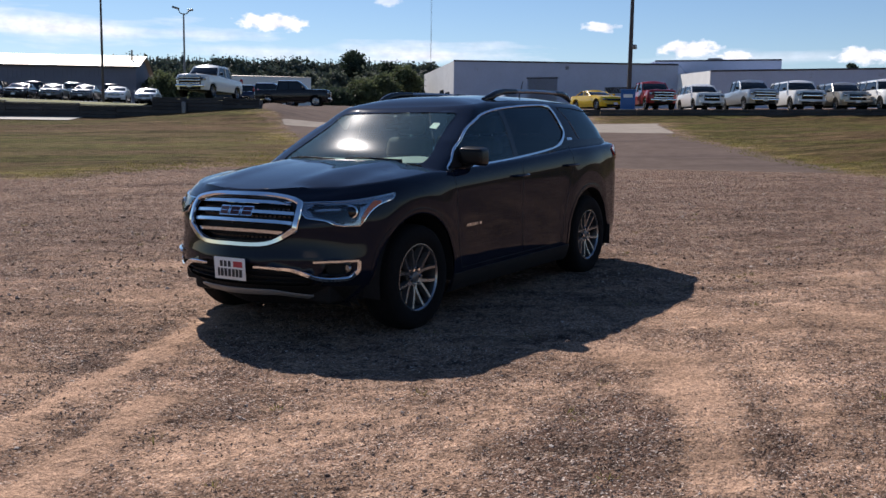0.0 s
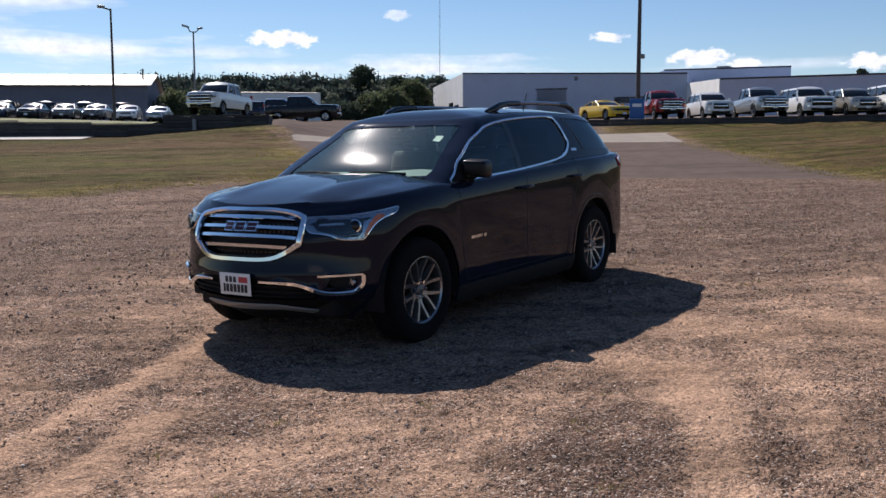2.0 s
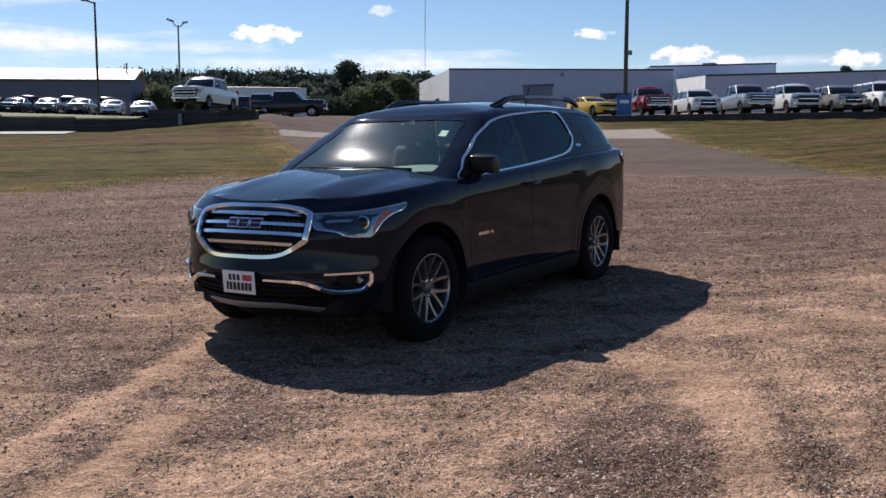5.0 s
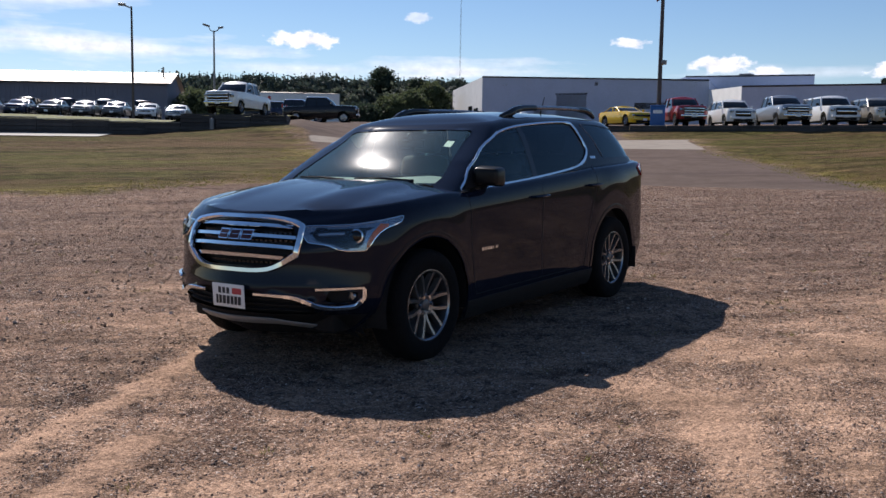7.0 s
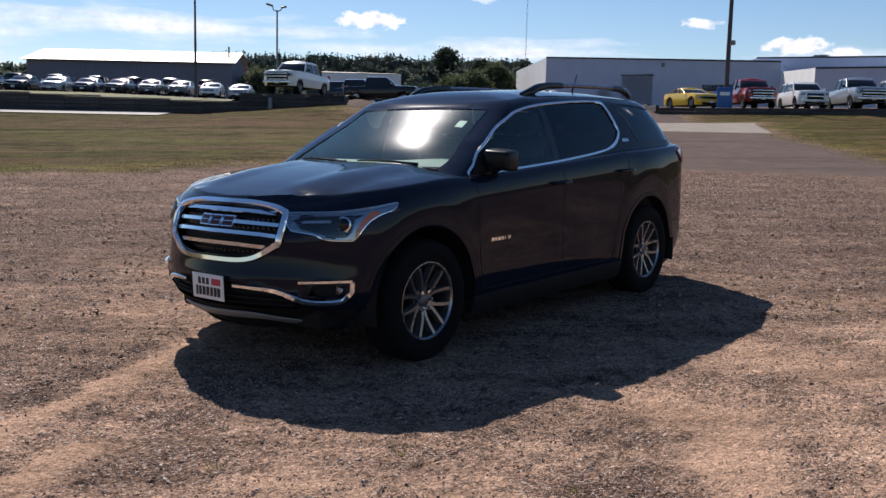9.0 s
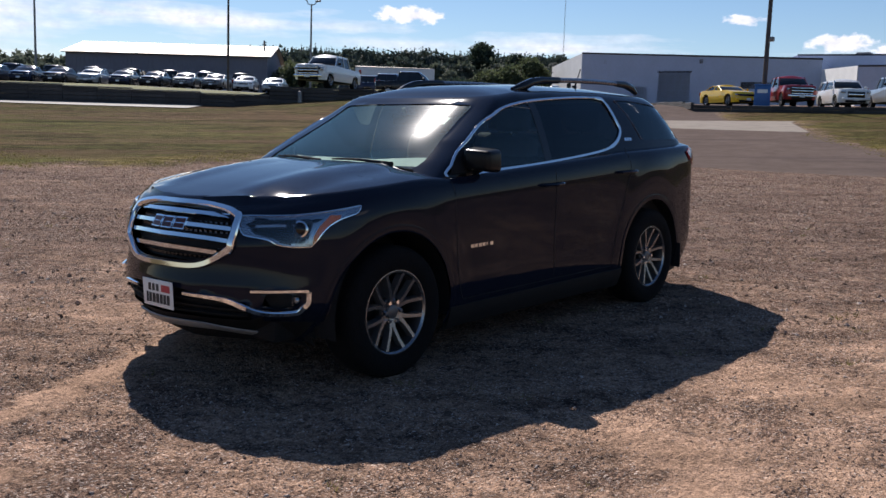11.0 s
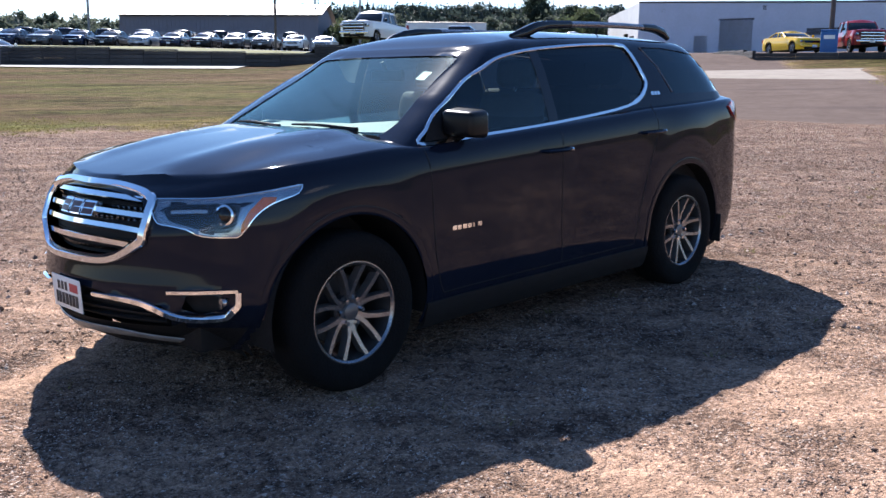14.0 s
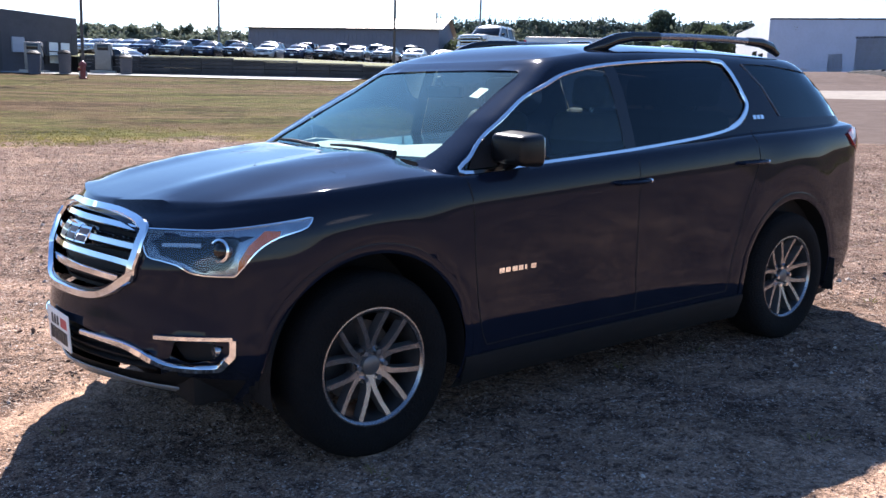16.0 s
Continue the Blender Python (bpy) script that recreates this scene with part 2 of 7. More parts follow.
def box(bm, c, s, rot=None, bevel=0.0, segs=2):
    """A bevelled box of size s round c, in an existing bmesh."""
    m = Matrix.Translation(c) @ (rot.to_4x4() if rot else Matrix()) @ Matrix.Diagonal((*s, 1))
    r = bmesh.ops.create_cube(bm, size=1, matrix=m)
    if bevel:
        vs = set(r["verts"])
        es = [e for e in bm.edges if e.verts[0] in vs and e.verts[1] in vs]
        bmesh.ops.bevel(bm, geom=es, offset=bevel, segments=segs, profile=0.5, affect="EDGES")
    return bm


def box_bm(c, s, rot=None, bevel=0.0, segs=2):
    return box(bmesh.new(), c, s, rot, bevel, segs)


def tube(bm, pts, r, n=8, closed=False, flat=1.0, ups=None):
    """A round or flattened tube along pts; r: a radius or one for each point. ups: the side that is flattened."""
    pts = [Vector(p) for p in pts]
    k = len(pts)
    rings = []
    for i, p in enumerate(pts):
        a, b = pts[(i - 1) % k if closed else max(i - 1, 0)], pts[(i + 1) % k if closed else min(i + 1, k - 1)]
        d = (b - a).normalized()
        u = Vector(ups[i] if ups else (0, 0, 1))
        if abs(d.dot(u)) > 0.95 and not ups:
            u = Vector((1, 0, 0))
        s = d.cross(u).normalized()
        u = s.cross(d).normalized()
        ri = r[i] if isinstance(r, (list, tuple)) else r
        rings.append([bm.verts.new(p + s * ri * math.cos(t) + u * ri * flat * math.sin(t)) for t in (2 * math.pi * j / n for j in range(n))])
    for i in range(k if closed else k - 1):
        A, B = rings[i], rings[(i + 1) % k]
        for j in range(n):
            bm.faces.new((A[j], B[j], B[(j + 1) % n], A[(j + 1) % n]))
    if not closed:
        bm.faces.new(rings[0])
        bm.faces.new(rings[-1][::-1])
    return bm


def lathe(bm, prof, n=32, axis="y", c=(0, 0, 0), a0=0.0, a1=2 * math.pi):
    """Turns a profile of (radius, along) round an axis."""
    c = Vector(c)
    full = abs(a1 - a0 - 2 * math.pi) < 1e-6
    m = n if full else n + 1
    rings = []
    for r, h in prof:
        ring = []
        for j in range(m):
            t = a0 + (a1 - a0) * j / n
            u, v = r * math.cos(t), r * math.sin(t)
            ring.append(bm.verts.new(c + Vector((u, h, v) if axis == "y" else ((u, v, h) if axis == "z" else (h, u, v)))))
        rings.append(ring)
    for A, B in zip(rings, rings[1:]):
        for j in range(n):
            q = (A[j], A[(j + 1) % m], B[(j + 1) % m], B[j])
            if len(set(q)) == 4:
                bm.faces.new(q)
    return bm


def interp(t, pairs):
    return float(np.interp(t, [p[0] for p in pairs], [p[1] for p in pairs]))


def patch(poly, place, res=0.05, holes=(), thick=0.0, into=None):
    """A sheet with the outline poly (2D), cut into a grid and laid on a surface: place(a, b, lift) gives the 3D point."""
    bm = bmesh.new()
    edges = []
    for loop in (poly, *holes):
        vs = [bm.verts.new((a, b, 0)) for a, b in loop]
        edges += [bm.edges.new((vs[i], vs[(i + 1) % len(vs)])) for i in range(len(vs))]
    bmesh.ops.triangle_fill(bm, use_beauty=True, use_dissolve=True, edges=edges)
    for ax in (0, 1):
        lo, hi = min(p[ax] for p in poly), max(p[ax] for p in poly)
        for k in range(1, int((hi - lo) / res) + 1):
            co = [0, 0, 0]
            no = [0, 0, 0]
            co[ax], no[ax] = lo + k * (hi - lo) / (int((hi - lo) / res) + 1), 1
            bmesh.ops.bisect_plane(bm, geom=bm.verts[:] + bm.edges[:] + bm.faces[:], plane_co=co, plane_no=no, dist=1e-6)
    if thick:
        flat = {v: (v.co.x, v.co.y) for v in bm.verts}
        rim = [e for e in bm.edges if e.is_boundary]
        top = bm.faces[:]
        back = {v: bm.verts.new(place(*flat[v], -thick)) for v in flat}
        for e in rim:
            a, b = e.verts
            bm.faces.new((a, b, back[b], back[a]))
        for v in flat:
            v.co = place(*flat[v], 0.0)
        for v in [v for v in back.values() if not v.link_faces]:
            bm.verts.remove(v)
    else:
        for v in bm.verts:
            v.co = place(v.co.x, v.co.y, 0.0)
    bmesh.ops.recalc_face_normals(bm, faces=bm.faces[:])
    # the sheet looks away from the middle of its thing
    bm.faces.ensure_lookup_table()
    top_n = sum((f.normal * f.calc_area() for f in (top if thick else bm.faces)), Vector())
    if top_n.dot(place(*poly[0], 0.1) - place(*poly[0], 0.0)) < 0:
        bmesh.ops.reverse_faces(bm, faces=bm.faces[:])
    if into is not None:
        me = bpy.data.meshes.new("tmp")
        bm.to_mesh(me)
        into.from_mesh(me)
        bpy.data.meshes.remove(me)
        bm.free()
        return into
    return bm

# ---- the ground ----
RIGHT_RISE = ((0, 0), (25, 0), (40, 0.74), (48, 0.98), (56, 1.2), (60, 1.72), (66, 1.88), (115, 2.5), (200, 2.5), (4000, 6))
LEFT_RISE = ((0, 0), (19, 0), (35, 0.6), (53, 1.42), (60, 1.64), (75, 1.9), (115, 2.4), (200, 2.5), (4000, 6))
CAR_POSE = Matrix.Translation((0.038, 0, 0.035)) @ Euler((radians(0.75), radians(1.54), 0)).to_matrix().to_4x4()


def smooth(a, b, t):
    t = min(1, max(0, (t - a) / (b - a)))
    return t * t * (3 - 2 * t)


def segment(p, a, b):
    dx, dy = b[0] - a[0], b[1] - a[1]
    t = min(1, max(0, ((p[0] - a[0]) * dx + (p[1] - a[1]) * dy) / (dx * dx + dy * dy)))
    return math.hypot(p[0] - a[0] - t * dx, p[1] - a[1] - t * dy)


def ground_z(x, y):
    """The lie of the land: a gravel yard that rises gently away, then a grass bank up to the sales lot."""
    r = math.hypot(x - 5, y - 4)
    az = math.degrees(math.atan2(y - 4, x - 5))
    right = 1 - smooth(-146, -128, az) if az < 0 else 1.0
    z = 0.02 - 0.029 * (min(40, max(-70, x)) - 1.4)
    rise = right * interp(r, RIGHT_RISE) + (1 - right) * interp(r, LEFT_RISE)
    rise += 0.30 * math.exp(-((az + 138) / 4.5) ** 2) * smooth(50, 58, r)
    # a grass bank climbs along the foot of the wall to its end
    if 44 < r < 60:
        rise += interp(-az, ((126, 0), (129.3, 0.27), (133, 0.60), (135.6, 0.80), (138.2, 0.35), (141, 0))) * smooth(44, 51, r) * (1 - smooth(53.5, 60, r))
    if az > -95:
        rise *= 0.3
    z += rise
    if r < 60:
        z += 0.05 * (1 - smooth(8, 16, abs(y - 3) + abs(x))) * smooth(2.0, 3.2, y)
        near = 1 - smooth(20, 45, r)
        z += near * 0.020 * noise.noise((x * 0.55, y * 0.55, 0.3))
        z -= 0.012 * math.exp(-((x / 2.6) ** 2 + (y / 1.3) ** 2))
        if r < 22:
            z += 0.012 * noise.noise((x * 2.7, y * 2.7, 4.1)) + 0.011 * noise.noise((x * 7, y * 7, 7.7)) + 0.010 * noise.noise((x * 17, y * 17, 2.2))
            if r < 9:
                # low ridges of swept sand
                for a, b in (((5.2, 1.5), (3.66, 0.76)), ((4.5, 0.62), (2.95, -0.06)), ((2.95, -0.06), (1.6, -0.75))):
                    z += 0.014 * math.exp(-(segment((x, y), a, b) / 0.08) ** 2)
                z += 0.006 * noise.noise((x * 36, y * 36, 9.4))
    return z


def side_of(p, a, b):
    """Signed distance of p from the line a-b, positive to its left."""
    dx, dy = b[0] - a[0], b[1] - a[1]
    return ((p[1] - a[1]) * dx - (p[0] - a[0]) * dy) / math.hypot(dx, dy)


# edges of the surfaces on the ground, each a chain of points
GRASS_LEFT = ((14, -20), (-3.2, -15.8), (-6.6, -14.6), (-9.6, -14.2), (-12.5, -13.2), (-16.0, -14.6), (-22, -21.5), (-29.5, -29.5), (-33, -40))
ROAD_RIGHT = ((-60, -22), (-46.5, -14.4), (-40.2, -12.7), (-31.5, -8.6), (-22.5, -2.2), (-18.1, 1.35), (-14.5, 5.0), (-9, 16), (-4, 40))


def chain_distance(p, chain):
    """Distance from p to a chain, positive on its left side."""
    best, sign = 1e9, 1
    for a, b in zip(chain, chain[1:]):
        dx, dy = b[0] - a[0], b[1] - a[1]
        l2 = dx * dx + dy * dy
        t = min(1, max(0, ((p[0] - a[0]) * dx + (p[1] - a[1]) * dy) / l2))
        qx, qy = p[0] - a[0] - t * dx, p[1] - a[1] - t * dy
        d = math.hypot(qx, qy)
        if d < best - 1e-9:
            best, sign = d, 1 if dx * qy - dy * qx > 0 else -1
    return best * sign


def surfaces(x, y):
    """Signed distances in metres into grass, asphalt and concrete."""
    p = (x, y)
    left = chain_distance(p, GRASS_LEFT)
    right = chain_distance(p, ROAD_RIGHT)
    grass = max(left, right)
    r = math.hypot(x - 5, y - 4)
    # asphalt starts past the gravel, on a line square to the view
    asphalt = side_of(p, (-19.0, 1.0), (-16.4, -12.5))
    asphalt = min(-asphalt, -grass)
    c1, c2 = side_of(p, (-31.6, -11.3), (-27.5, -26.6)), side_of(p, (-41.8, -13.7), (-29.6, -27.6))
    concrete = min(-c1, c2, -grass)
    island = min(-side_of(p, (-42.9, -17.5), (-51.4, -22.0)), -c2, 62 - r)
    if island > -4 and y > -30:
        grass = max(grass, island)
        asphalt = min(asphalt, -island)
    if r > 60:
        grass = min(grass, 66 - r) if grass > 0 and y > -25 else grass
    return grass, asphalt, concrete


# swept sand and loose gravel: two ends, half width, weight
SAND = (((5.2, 1.5), (4.25, 1.08), 0.11, 0.8), ((4.25, 1.08), (3.66, 0.76), 0.10, 0.8), ((4.5, 0.62), (3.5, 0.18), 0.08, 0.7), ((3.5, 0.18), (2.95, -0.06), 0.08, 0.8), ((2.95, -0.06), (1.6, -0.75), 0.09, 0.8), ((4.2, 1.6), (3.2, 1.75), 0.26, 0.26),
        ((3.6, 2.5), (2.9, 2.4), 0.22, 0.24), ((1.39, 2.32), (1.6, 2.8), 0.20, 0.36), ((1.6, 2.8), (2.0, 3.05), 0.18, 0.40), ((2.0, 3.05), (3.2, 3.62), 0.17, 0.40), ((0.0, 2.35), (0.42, 3.1), 0.26, 0.26),
        ((1.0, 3.2), (1.7, 3.6), 0.20, 0.26), ((-0.44, 3.1), (-0.2, 4.2), 0.32, 0.30), ((-2.1, 3.2), (-3.3, 3.5), 0.5, 0.26), ((2.0, 3.68), (2.6, 3.86), 0.15, 0.26), ((0.6, -3.7), (0.4, -2.5), 0.45, 0.26), ((1.8, -1.9), (1.4, -1.4), 0.3, 0.28))
GRAVEL = (((2.1, 2.45), (1.75, 2.72), 0.16, 0.24), ((2.7, 2.85), (3.4, 2.9), 0.30, 0.32), ((2.7, 3.05), (3.3, 3.25), 0.22, 0.28), ((3.05, 1.7), (2.3, 2.05), 0.16, 0.20), ((-0.3, -6.9), (-0.9, -4.4), 1.3, 0.26), ((3.3, -0.5), (3.3, 0.15), 0.22, 0.24),
          ((3.1, -1.3), (3.2, -0.7), 0.3, 0.22), ((1.05, 3.35), (1.1, 3.9), 0.22, 0.14), ((2.35, 3.5), (2.95, 3.75), 0.14, 0.18), ((-8, -3), (-12, 3), 4.5, 0.20), ((-15, -6), (-16, 2), 4.0, 0.2), ((3.5, 1.1), (2.5, 0.4), 0.20, 0.24), ((3.46, -0.17), (2.3, -0.62), 0.10, 0.24), ((1.7, 3.85), (1.8, 4.2), 0.2, 0.16))


def sandiness(x, y):
    v = 0.0
    x, y = x + 0.06 * noise.noise((x * 1.3, y * 1.3, 3.3)) + 0.05 * noise.noise((x * 6, y * 6, 6.1)), y + 0.06 * noise.noise((x * 1.3, y * 1.3, 8.8)) + 0.05 * noise.noise((x * 6, y * 6, 1.7))
    for table, sign in ((SAND, 0.9), (GRAVEL, -0.85)):
        for a, b, w, k in table:
            d = segment((x, y), a, b)
            if d < w * 2.5:
                v += sign * k * math.exp(-(d / w) ** 2)
    # coarser, barer gravel away from the front of the car
    return v - 0.20 * smooth(4.5, 9.5, math.hypot(x - 5, y - 4))


def build_ground():
    fine = np.radians(np.linspace(-212, -78, 640))
    rough_ = np.radians(np.linspace(-78, 148, 90))[1:-1]
    ang = np.concatenate([fine, rough_])
    rad = [0.0] + list(np.exp(np.linspace(math.log(0.7), math.log(140), 520))) + list(np.exp(np.linspace(math.log(145), math.log(3500), 26)))
    co, zone = [], []
    for i, r in enumerate(rad):
        for a in ang:
            x, y = 5.5 + r * math.cos(a), 4.0 + r * math.sin(a)
            co.append((x, y, ground_z(x, y)))
            zone.append((*(max(-4, min(4, v)) for v in surfaces(x, y)), sandiness(x, y)) if 10 < r < 200 else (-4 if r < 100 else 4, -4, -4, sandiness(x, y)))
    n = len(ang)
    quads = [(i * n + j, i * n + (j + 1) % n, (i + 1) * n + (j + 1) % n, (i + 1) * n + j) for i in range(len(rad) - 1) for j in range(n)]
    me = bpy.data.meshes.new("ground")
    me.from_pydata(co, [], [q[::-1] for q in quads])
    at = me.attributes.new("zone", "FLOAT_COLOR", "POINT")
    at.data.foreach_set("color", np.array(zone, dtype=np.float32).ravel())
    me.polygons.foreach_set("use_smooth", [True] * len(me.polygons))
    me.materials.append(ground_material())
    ob = new("ground", me)
    tagged(ob, "gravel and sand yard running into mown dry grass", "ground", kind="structure")
    if me.polygons[5000].normal.z < 0:
        me.flip_normals()
    return ob


def ground_material():
    m = bpy.data.materials.new("yard_ground")
    m.use_nodes = True
    nt = m.node_tree
    N, L = nt.nodes.new, nt.links.new
    b = nt.nodes["Principled BSDF"]
    tc = N("ShaderNodeTexCoord")
    pos = tc.outputs["Object"]

    def tex(scale, detail=4, rough=0.55, stretch=None, kind="noise", out="Fac", rot=0.0):
        v = pos
        if stretch:
            turn, mp = N("ShaderNodeMapping"), N("ShaderNodeMapping")
            turn.inputs["Rotation"].default_value = (0, 0, rot)
            mp.inputs["Scale"].default_value = stretch
            L(pos, turn.inputs[0])
            L(turn.outputs[0], mp.inputs[0])
            v = mp.outputs[0]
        n = N("ShaderNodeTexNoise" if kind == "noise" else "ShaderNodeTexVoronoi")
        n.inputs["Scale"].default_value = scale
        if kind == "noise":
            n.inputs["Detail"].default_value, n.inputs["Roughness"].default_value = detail, rough
        L(v, n.inputs["Vector"])
        return n.outputs[out]

    def val(op, a, c=None, clamp=False):
        n = N("ShaderNodeMath")
        n.operation, n.use_clamp = op, clamp
        for i, v in enumerate((a, c)):
            if v is None:
                continue
            if isinstance(v, (int, float)):
                n.inputs[i].default_value = v
            else:
                L(v, n.inputs[i])
        return n.outputs[0]

    def rng(v, a, c, lo=0.0, hi=1.0):
        n = N("ShaderNodeMapRange")
        n.inputs["From Min"].default_value, n.inputs["From Max"].default_value = a, c
        n.inputs["To Min"].default_value, n.inputs["To Max"].default_value = lo, hi
        L(v, n.inputs["Value"])
        return n.outputs[0]

    def mix(f, a, c, mode="MIX"):
        n = N("ShaderNodeMix")
        n.data_type, n.blend_type = "RGBA", mode
        for key, v in (("Factor", f), ("A", a), ("B", c)):
            if isinstance(v, tuple):
                n.inputs[key].default_value = (*v, 1)
            elif isinstance(v, (int, float)):
                n.inputs[key].default_value = v
            else:
                L(v, n.inputs[key])
        return n.outputs["Result"]

    at = N("ShaderNodeAttribute")
    at.attribute_name = "zone"
    sep = N("ShaderNodeSeparateColor")
    L(at.outputs["Color"], sep.inputs[0])
    edge = val("ADD", val("MULTIPLY", val("SUBTRACT", tex(0.55, 5), 0.5), 4.6), val("MULTIPLY", val("SUBTRACT", tex(3.5, 5, 0.75), 0.5), 3.0))
    grass = rng(val("ADD", sep.outputs[0], edge), -0.5, 0.8)
    asphalt = rng(val("ADD", sep.outputs[1], val("MULTIPLY", edge, 0.22)), -0.25, 0.25)
    concrete = rng(sep.outputs[2], -0.05, 0.05)
    # sandy earth and grey-brown gravel
    stones = tex(75, kind="voronoi", out="Color")
    stone_d = tex(75, kind="voronoi", out="Distance")
    tone = N("ShaderNodeSeparateColor")
    L(stones, tone.inputs[0])
    gravel = mix(tone.outputs[0], (0.082, 0.052, 0.040), (0.262, 0.168, 0.124))
    gravel = mix(rng(tone.outputs[1], 0.84, 0.95), gravel, (0.52, 0.43, 0.37))
    gravel = mix(rng(tex(5.5, 5, 0.7), 0.42, 0.62), gravel, mix(tone.outputs[2], (0.120, 0.074, 0.054), (0.250, 0.156, 0.112)))
    sand = mix(tex(9, 6, 0.7), (0.30, 0.192, 0.132), (0.56, 0.368, 0.252))
    drift = val("ADD", val("ADD", val("MULTIPLY", tex(0.42, 5, 0.6), 0.65), val("MULTIPLY", tex(2.1, 7, 0.78, (0.45, 1.0, 1), rot=0.95), 1.15)), at.outputs["Alpha"])
    cover = rng(val("ADD", drift, val("MULTIPLY", tex(17, 6, 0.85), 0.75)), 1.04, 1.46)
    rough_ = rng(drift, 0.80, 1.25, 1.0, 0.30)
    dirt = mix(cover, gravel, sand)

    def specks(f):
        return val("MULTIPLY", f, rough_)

    # crumbs and dark specks, from a hand's width down to a fingertip, thick on the gravel and thin on the sand
    dirt = mix(specks(rng(tex(24, 5, 0.75), 0.53, 0.62)), dirt, (0.070, 0.047, 0.037))
    dirt = mix(specks(rng(tex(6.5, 6, 0.82), 0.53, 0.60, 0.0, 0.8)), dirt, (0.058, 0.040, 0.032))
    dirt = mix(specks(rng(tex(4.0, 6, 0.85, (1.3, 0.6, 1), rot=0.5), 0.54, 0.62, 0.0, 0.75)), dirt, (0.068, 0.047, 0.038))
    dirt = mix(rng(tex(9.0, 5, 0.85), 0.36, 0.45, 0.6, 0.0), dirt, (0.51, 0.345, 0.235))
    dirt = mix(specks(rng(tex(11, 4, 0.7, (1.0, 0.6, 1), rot=0.6), 0.60, 0.70, 0.0, 0.8)), dirt, (0.082, 0.058, 0.046))
    # mown grass, burnt in bands
    straw = tex(7.0, 6, 0.7, (0.5, 1.2, 1), rot=0.4)
    lawn = mix(rng(straw, 0.35, 0.65), (0.026, 0.030, 0.006), (0.074, 0.072, 0.015))
    lawn = mix(rng(tex(0.20, 6, 0.72, (0.35, 1.5, 1), rot=0.61), 0.42, 0.58), lawn, mix(straw, (0.052, 0.038, 0.014), (0.112, 0.080, 0.030)))
    lawn = mix(rng(tex(38, 3, 0.6), 0.45, 0.8), lawn, (0.036, 0.037, 0.012))
    lawn = mix(rng(tex(0.11, 5, 0.65, (0.6, 1.2, 1), rot=0.61), 0.50, 0.60, 0.0, 0.65), lawn, mix(straw, (0.036, 0.042, 0.008), (0.082, 0.088, 0.018)))
    fringe = val("MULTIPLY", rng(sep.outputs[0], 0.2, 1.8, 1.0, 0.0), rng(tex(0.5, 4, 0.6), 0.45, 0.6))
    lawn = mix(fringe, lawn, mix(straw, (0.075, 0.068, 0.014), (0.185, 0.160, 0.035)))
    tar = mix(tex(1.1, 6, 0.7), (0.098, 0.074, 0.063), (0.142, 0.109, 0.093))
    tar = mix(rng(tex(0.5, 4, 0.6, (0.25, 2.2, 1), rot=1.05), 0.55, 0.62), tar, (0.096, 0.074, 0.066))
    slab = mix(tex(2.0, 5), (0.235, 0.205, 0.175), (0.32, 0.285, 0.245))
    # single small stones, dark and pale
    dirt = mix(specks(rng(tex(75, 3, 0.6), 0.585, 0.63, 0.0, 0.8)), dirt, (0.07, 0.050, 0.042))
    dirt = mix(specks(rng(tex(58, 3, 0.6, (1.0, 1.3, 1)), 0.60, 0.64, 0.0, 0.8)), dirt, (0.58, 0.49, 0.42))
    # clean swept sand
    dirt = mix(rng(val("ADD", at.outputs["Alpha"], val("MULTIPLY", val("SUBTRACT", tex(7, 5, 0.7), 0.5), 0.5)), 0.18, 0.46, 0.0, 0.7), dirt, sand)
    dirt = mix(1.0, dirt, rng(tex(46, 6, 0.9), 0.36, 0.66, 0.40, 1.60), "MULTIPLY")
    lawn = mix(1.0, lawn, rng(tex(22, 6, 0.8, (0.7, 1.3, 1)), 0.36, 0.64, 0.4, 1.6), "MULTIPLY")
    lawn = mix(1.0, lawn, rng(tex(2.2, 7, 0.85, (0.5, 1.3, 1), rot=0.61), 0.38, 0.62, 0.45, 1.55), "MULTIPLY")
    lawn = mix(1.0, lawn, rng(tex(0.55, 7, 0.85, (0.3, 1.4, 1), rot=0.61), 0.38, 0.62, 0.55, 1.45), "MULTIPLY")
    lawn = mix(rng(tex(0.33, 6, 0.8, (0.4, 1.3, 1), rot=0.7), 0.50, 0.60, 0.0, 0.6), lawn, (0.080, 0.056, 0.022))
    dirt = mix(1.0, dirt, rng(tex(1.3, 7, 0.8, (0.30, 1.5, 1), rot=0.85), 0.36, 0.64, 0.66, 1.34), "MULTIPLY")
    lawn = mix(1.0, lawn, (1.48, 1.32, 2.0), "MULTIPLY")
    c = mix(grass, dirt, lawn)
    c = mix(asphalt, c, tar)
    c = mix(concrete, c, slab)
    c = mix(1.0, c, rng(tex(1.3, 6, 0.75), 0.3, 0.7, 0.82, 1.18), "MULTIPLY")
    L(c, b.inputs["Base Color"])
    b.inputs["Roughness"].default_value = 0.92
    b.inputs["Specular IOR Level"].default_value = 0.02
    bp, bp2 = N("ShaderNodeBump"), N("ShaderNodeBump")
    flat = val("SUBTRACT", 1.0, val("MAXIMUM", asphalt, concrete))
    h = val("ADD", val("MULTIPLY", val("SUBTRACT", 0.6, stone_d), val("SUBTRACT", 1.0, val("MULTIPLY", cover, 0.6))), val("ADD", val("MULTIPLY", tex(16, 5, 0.7), 1.1), val("MULTIPLY", tex(5.0, 5, 0.7), 2.2)))
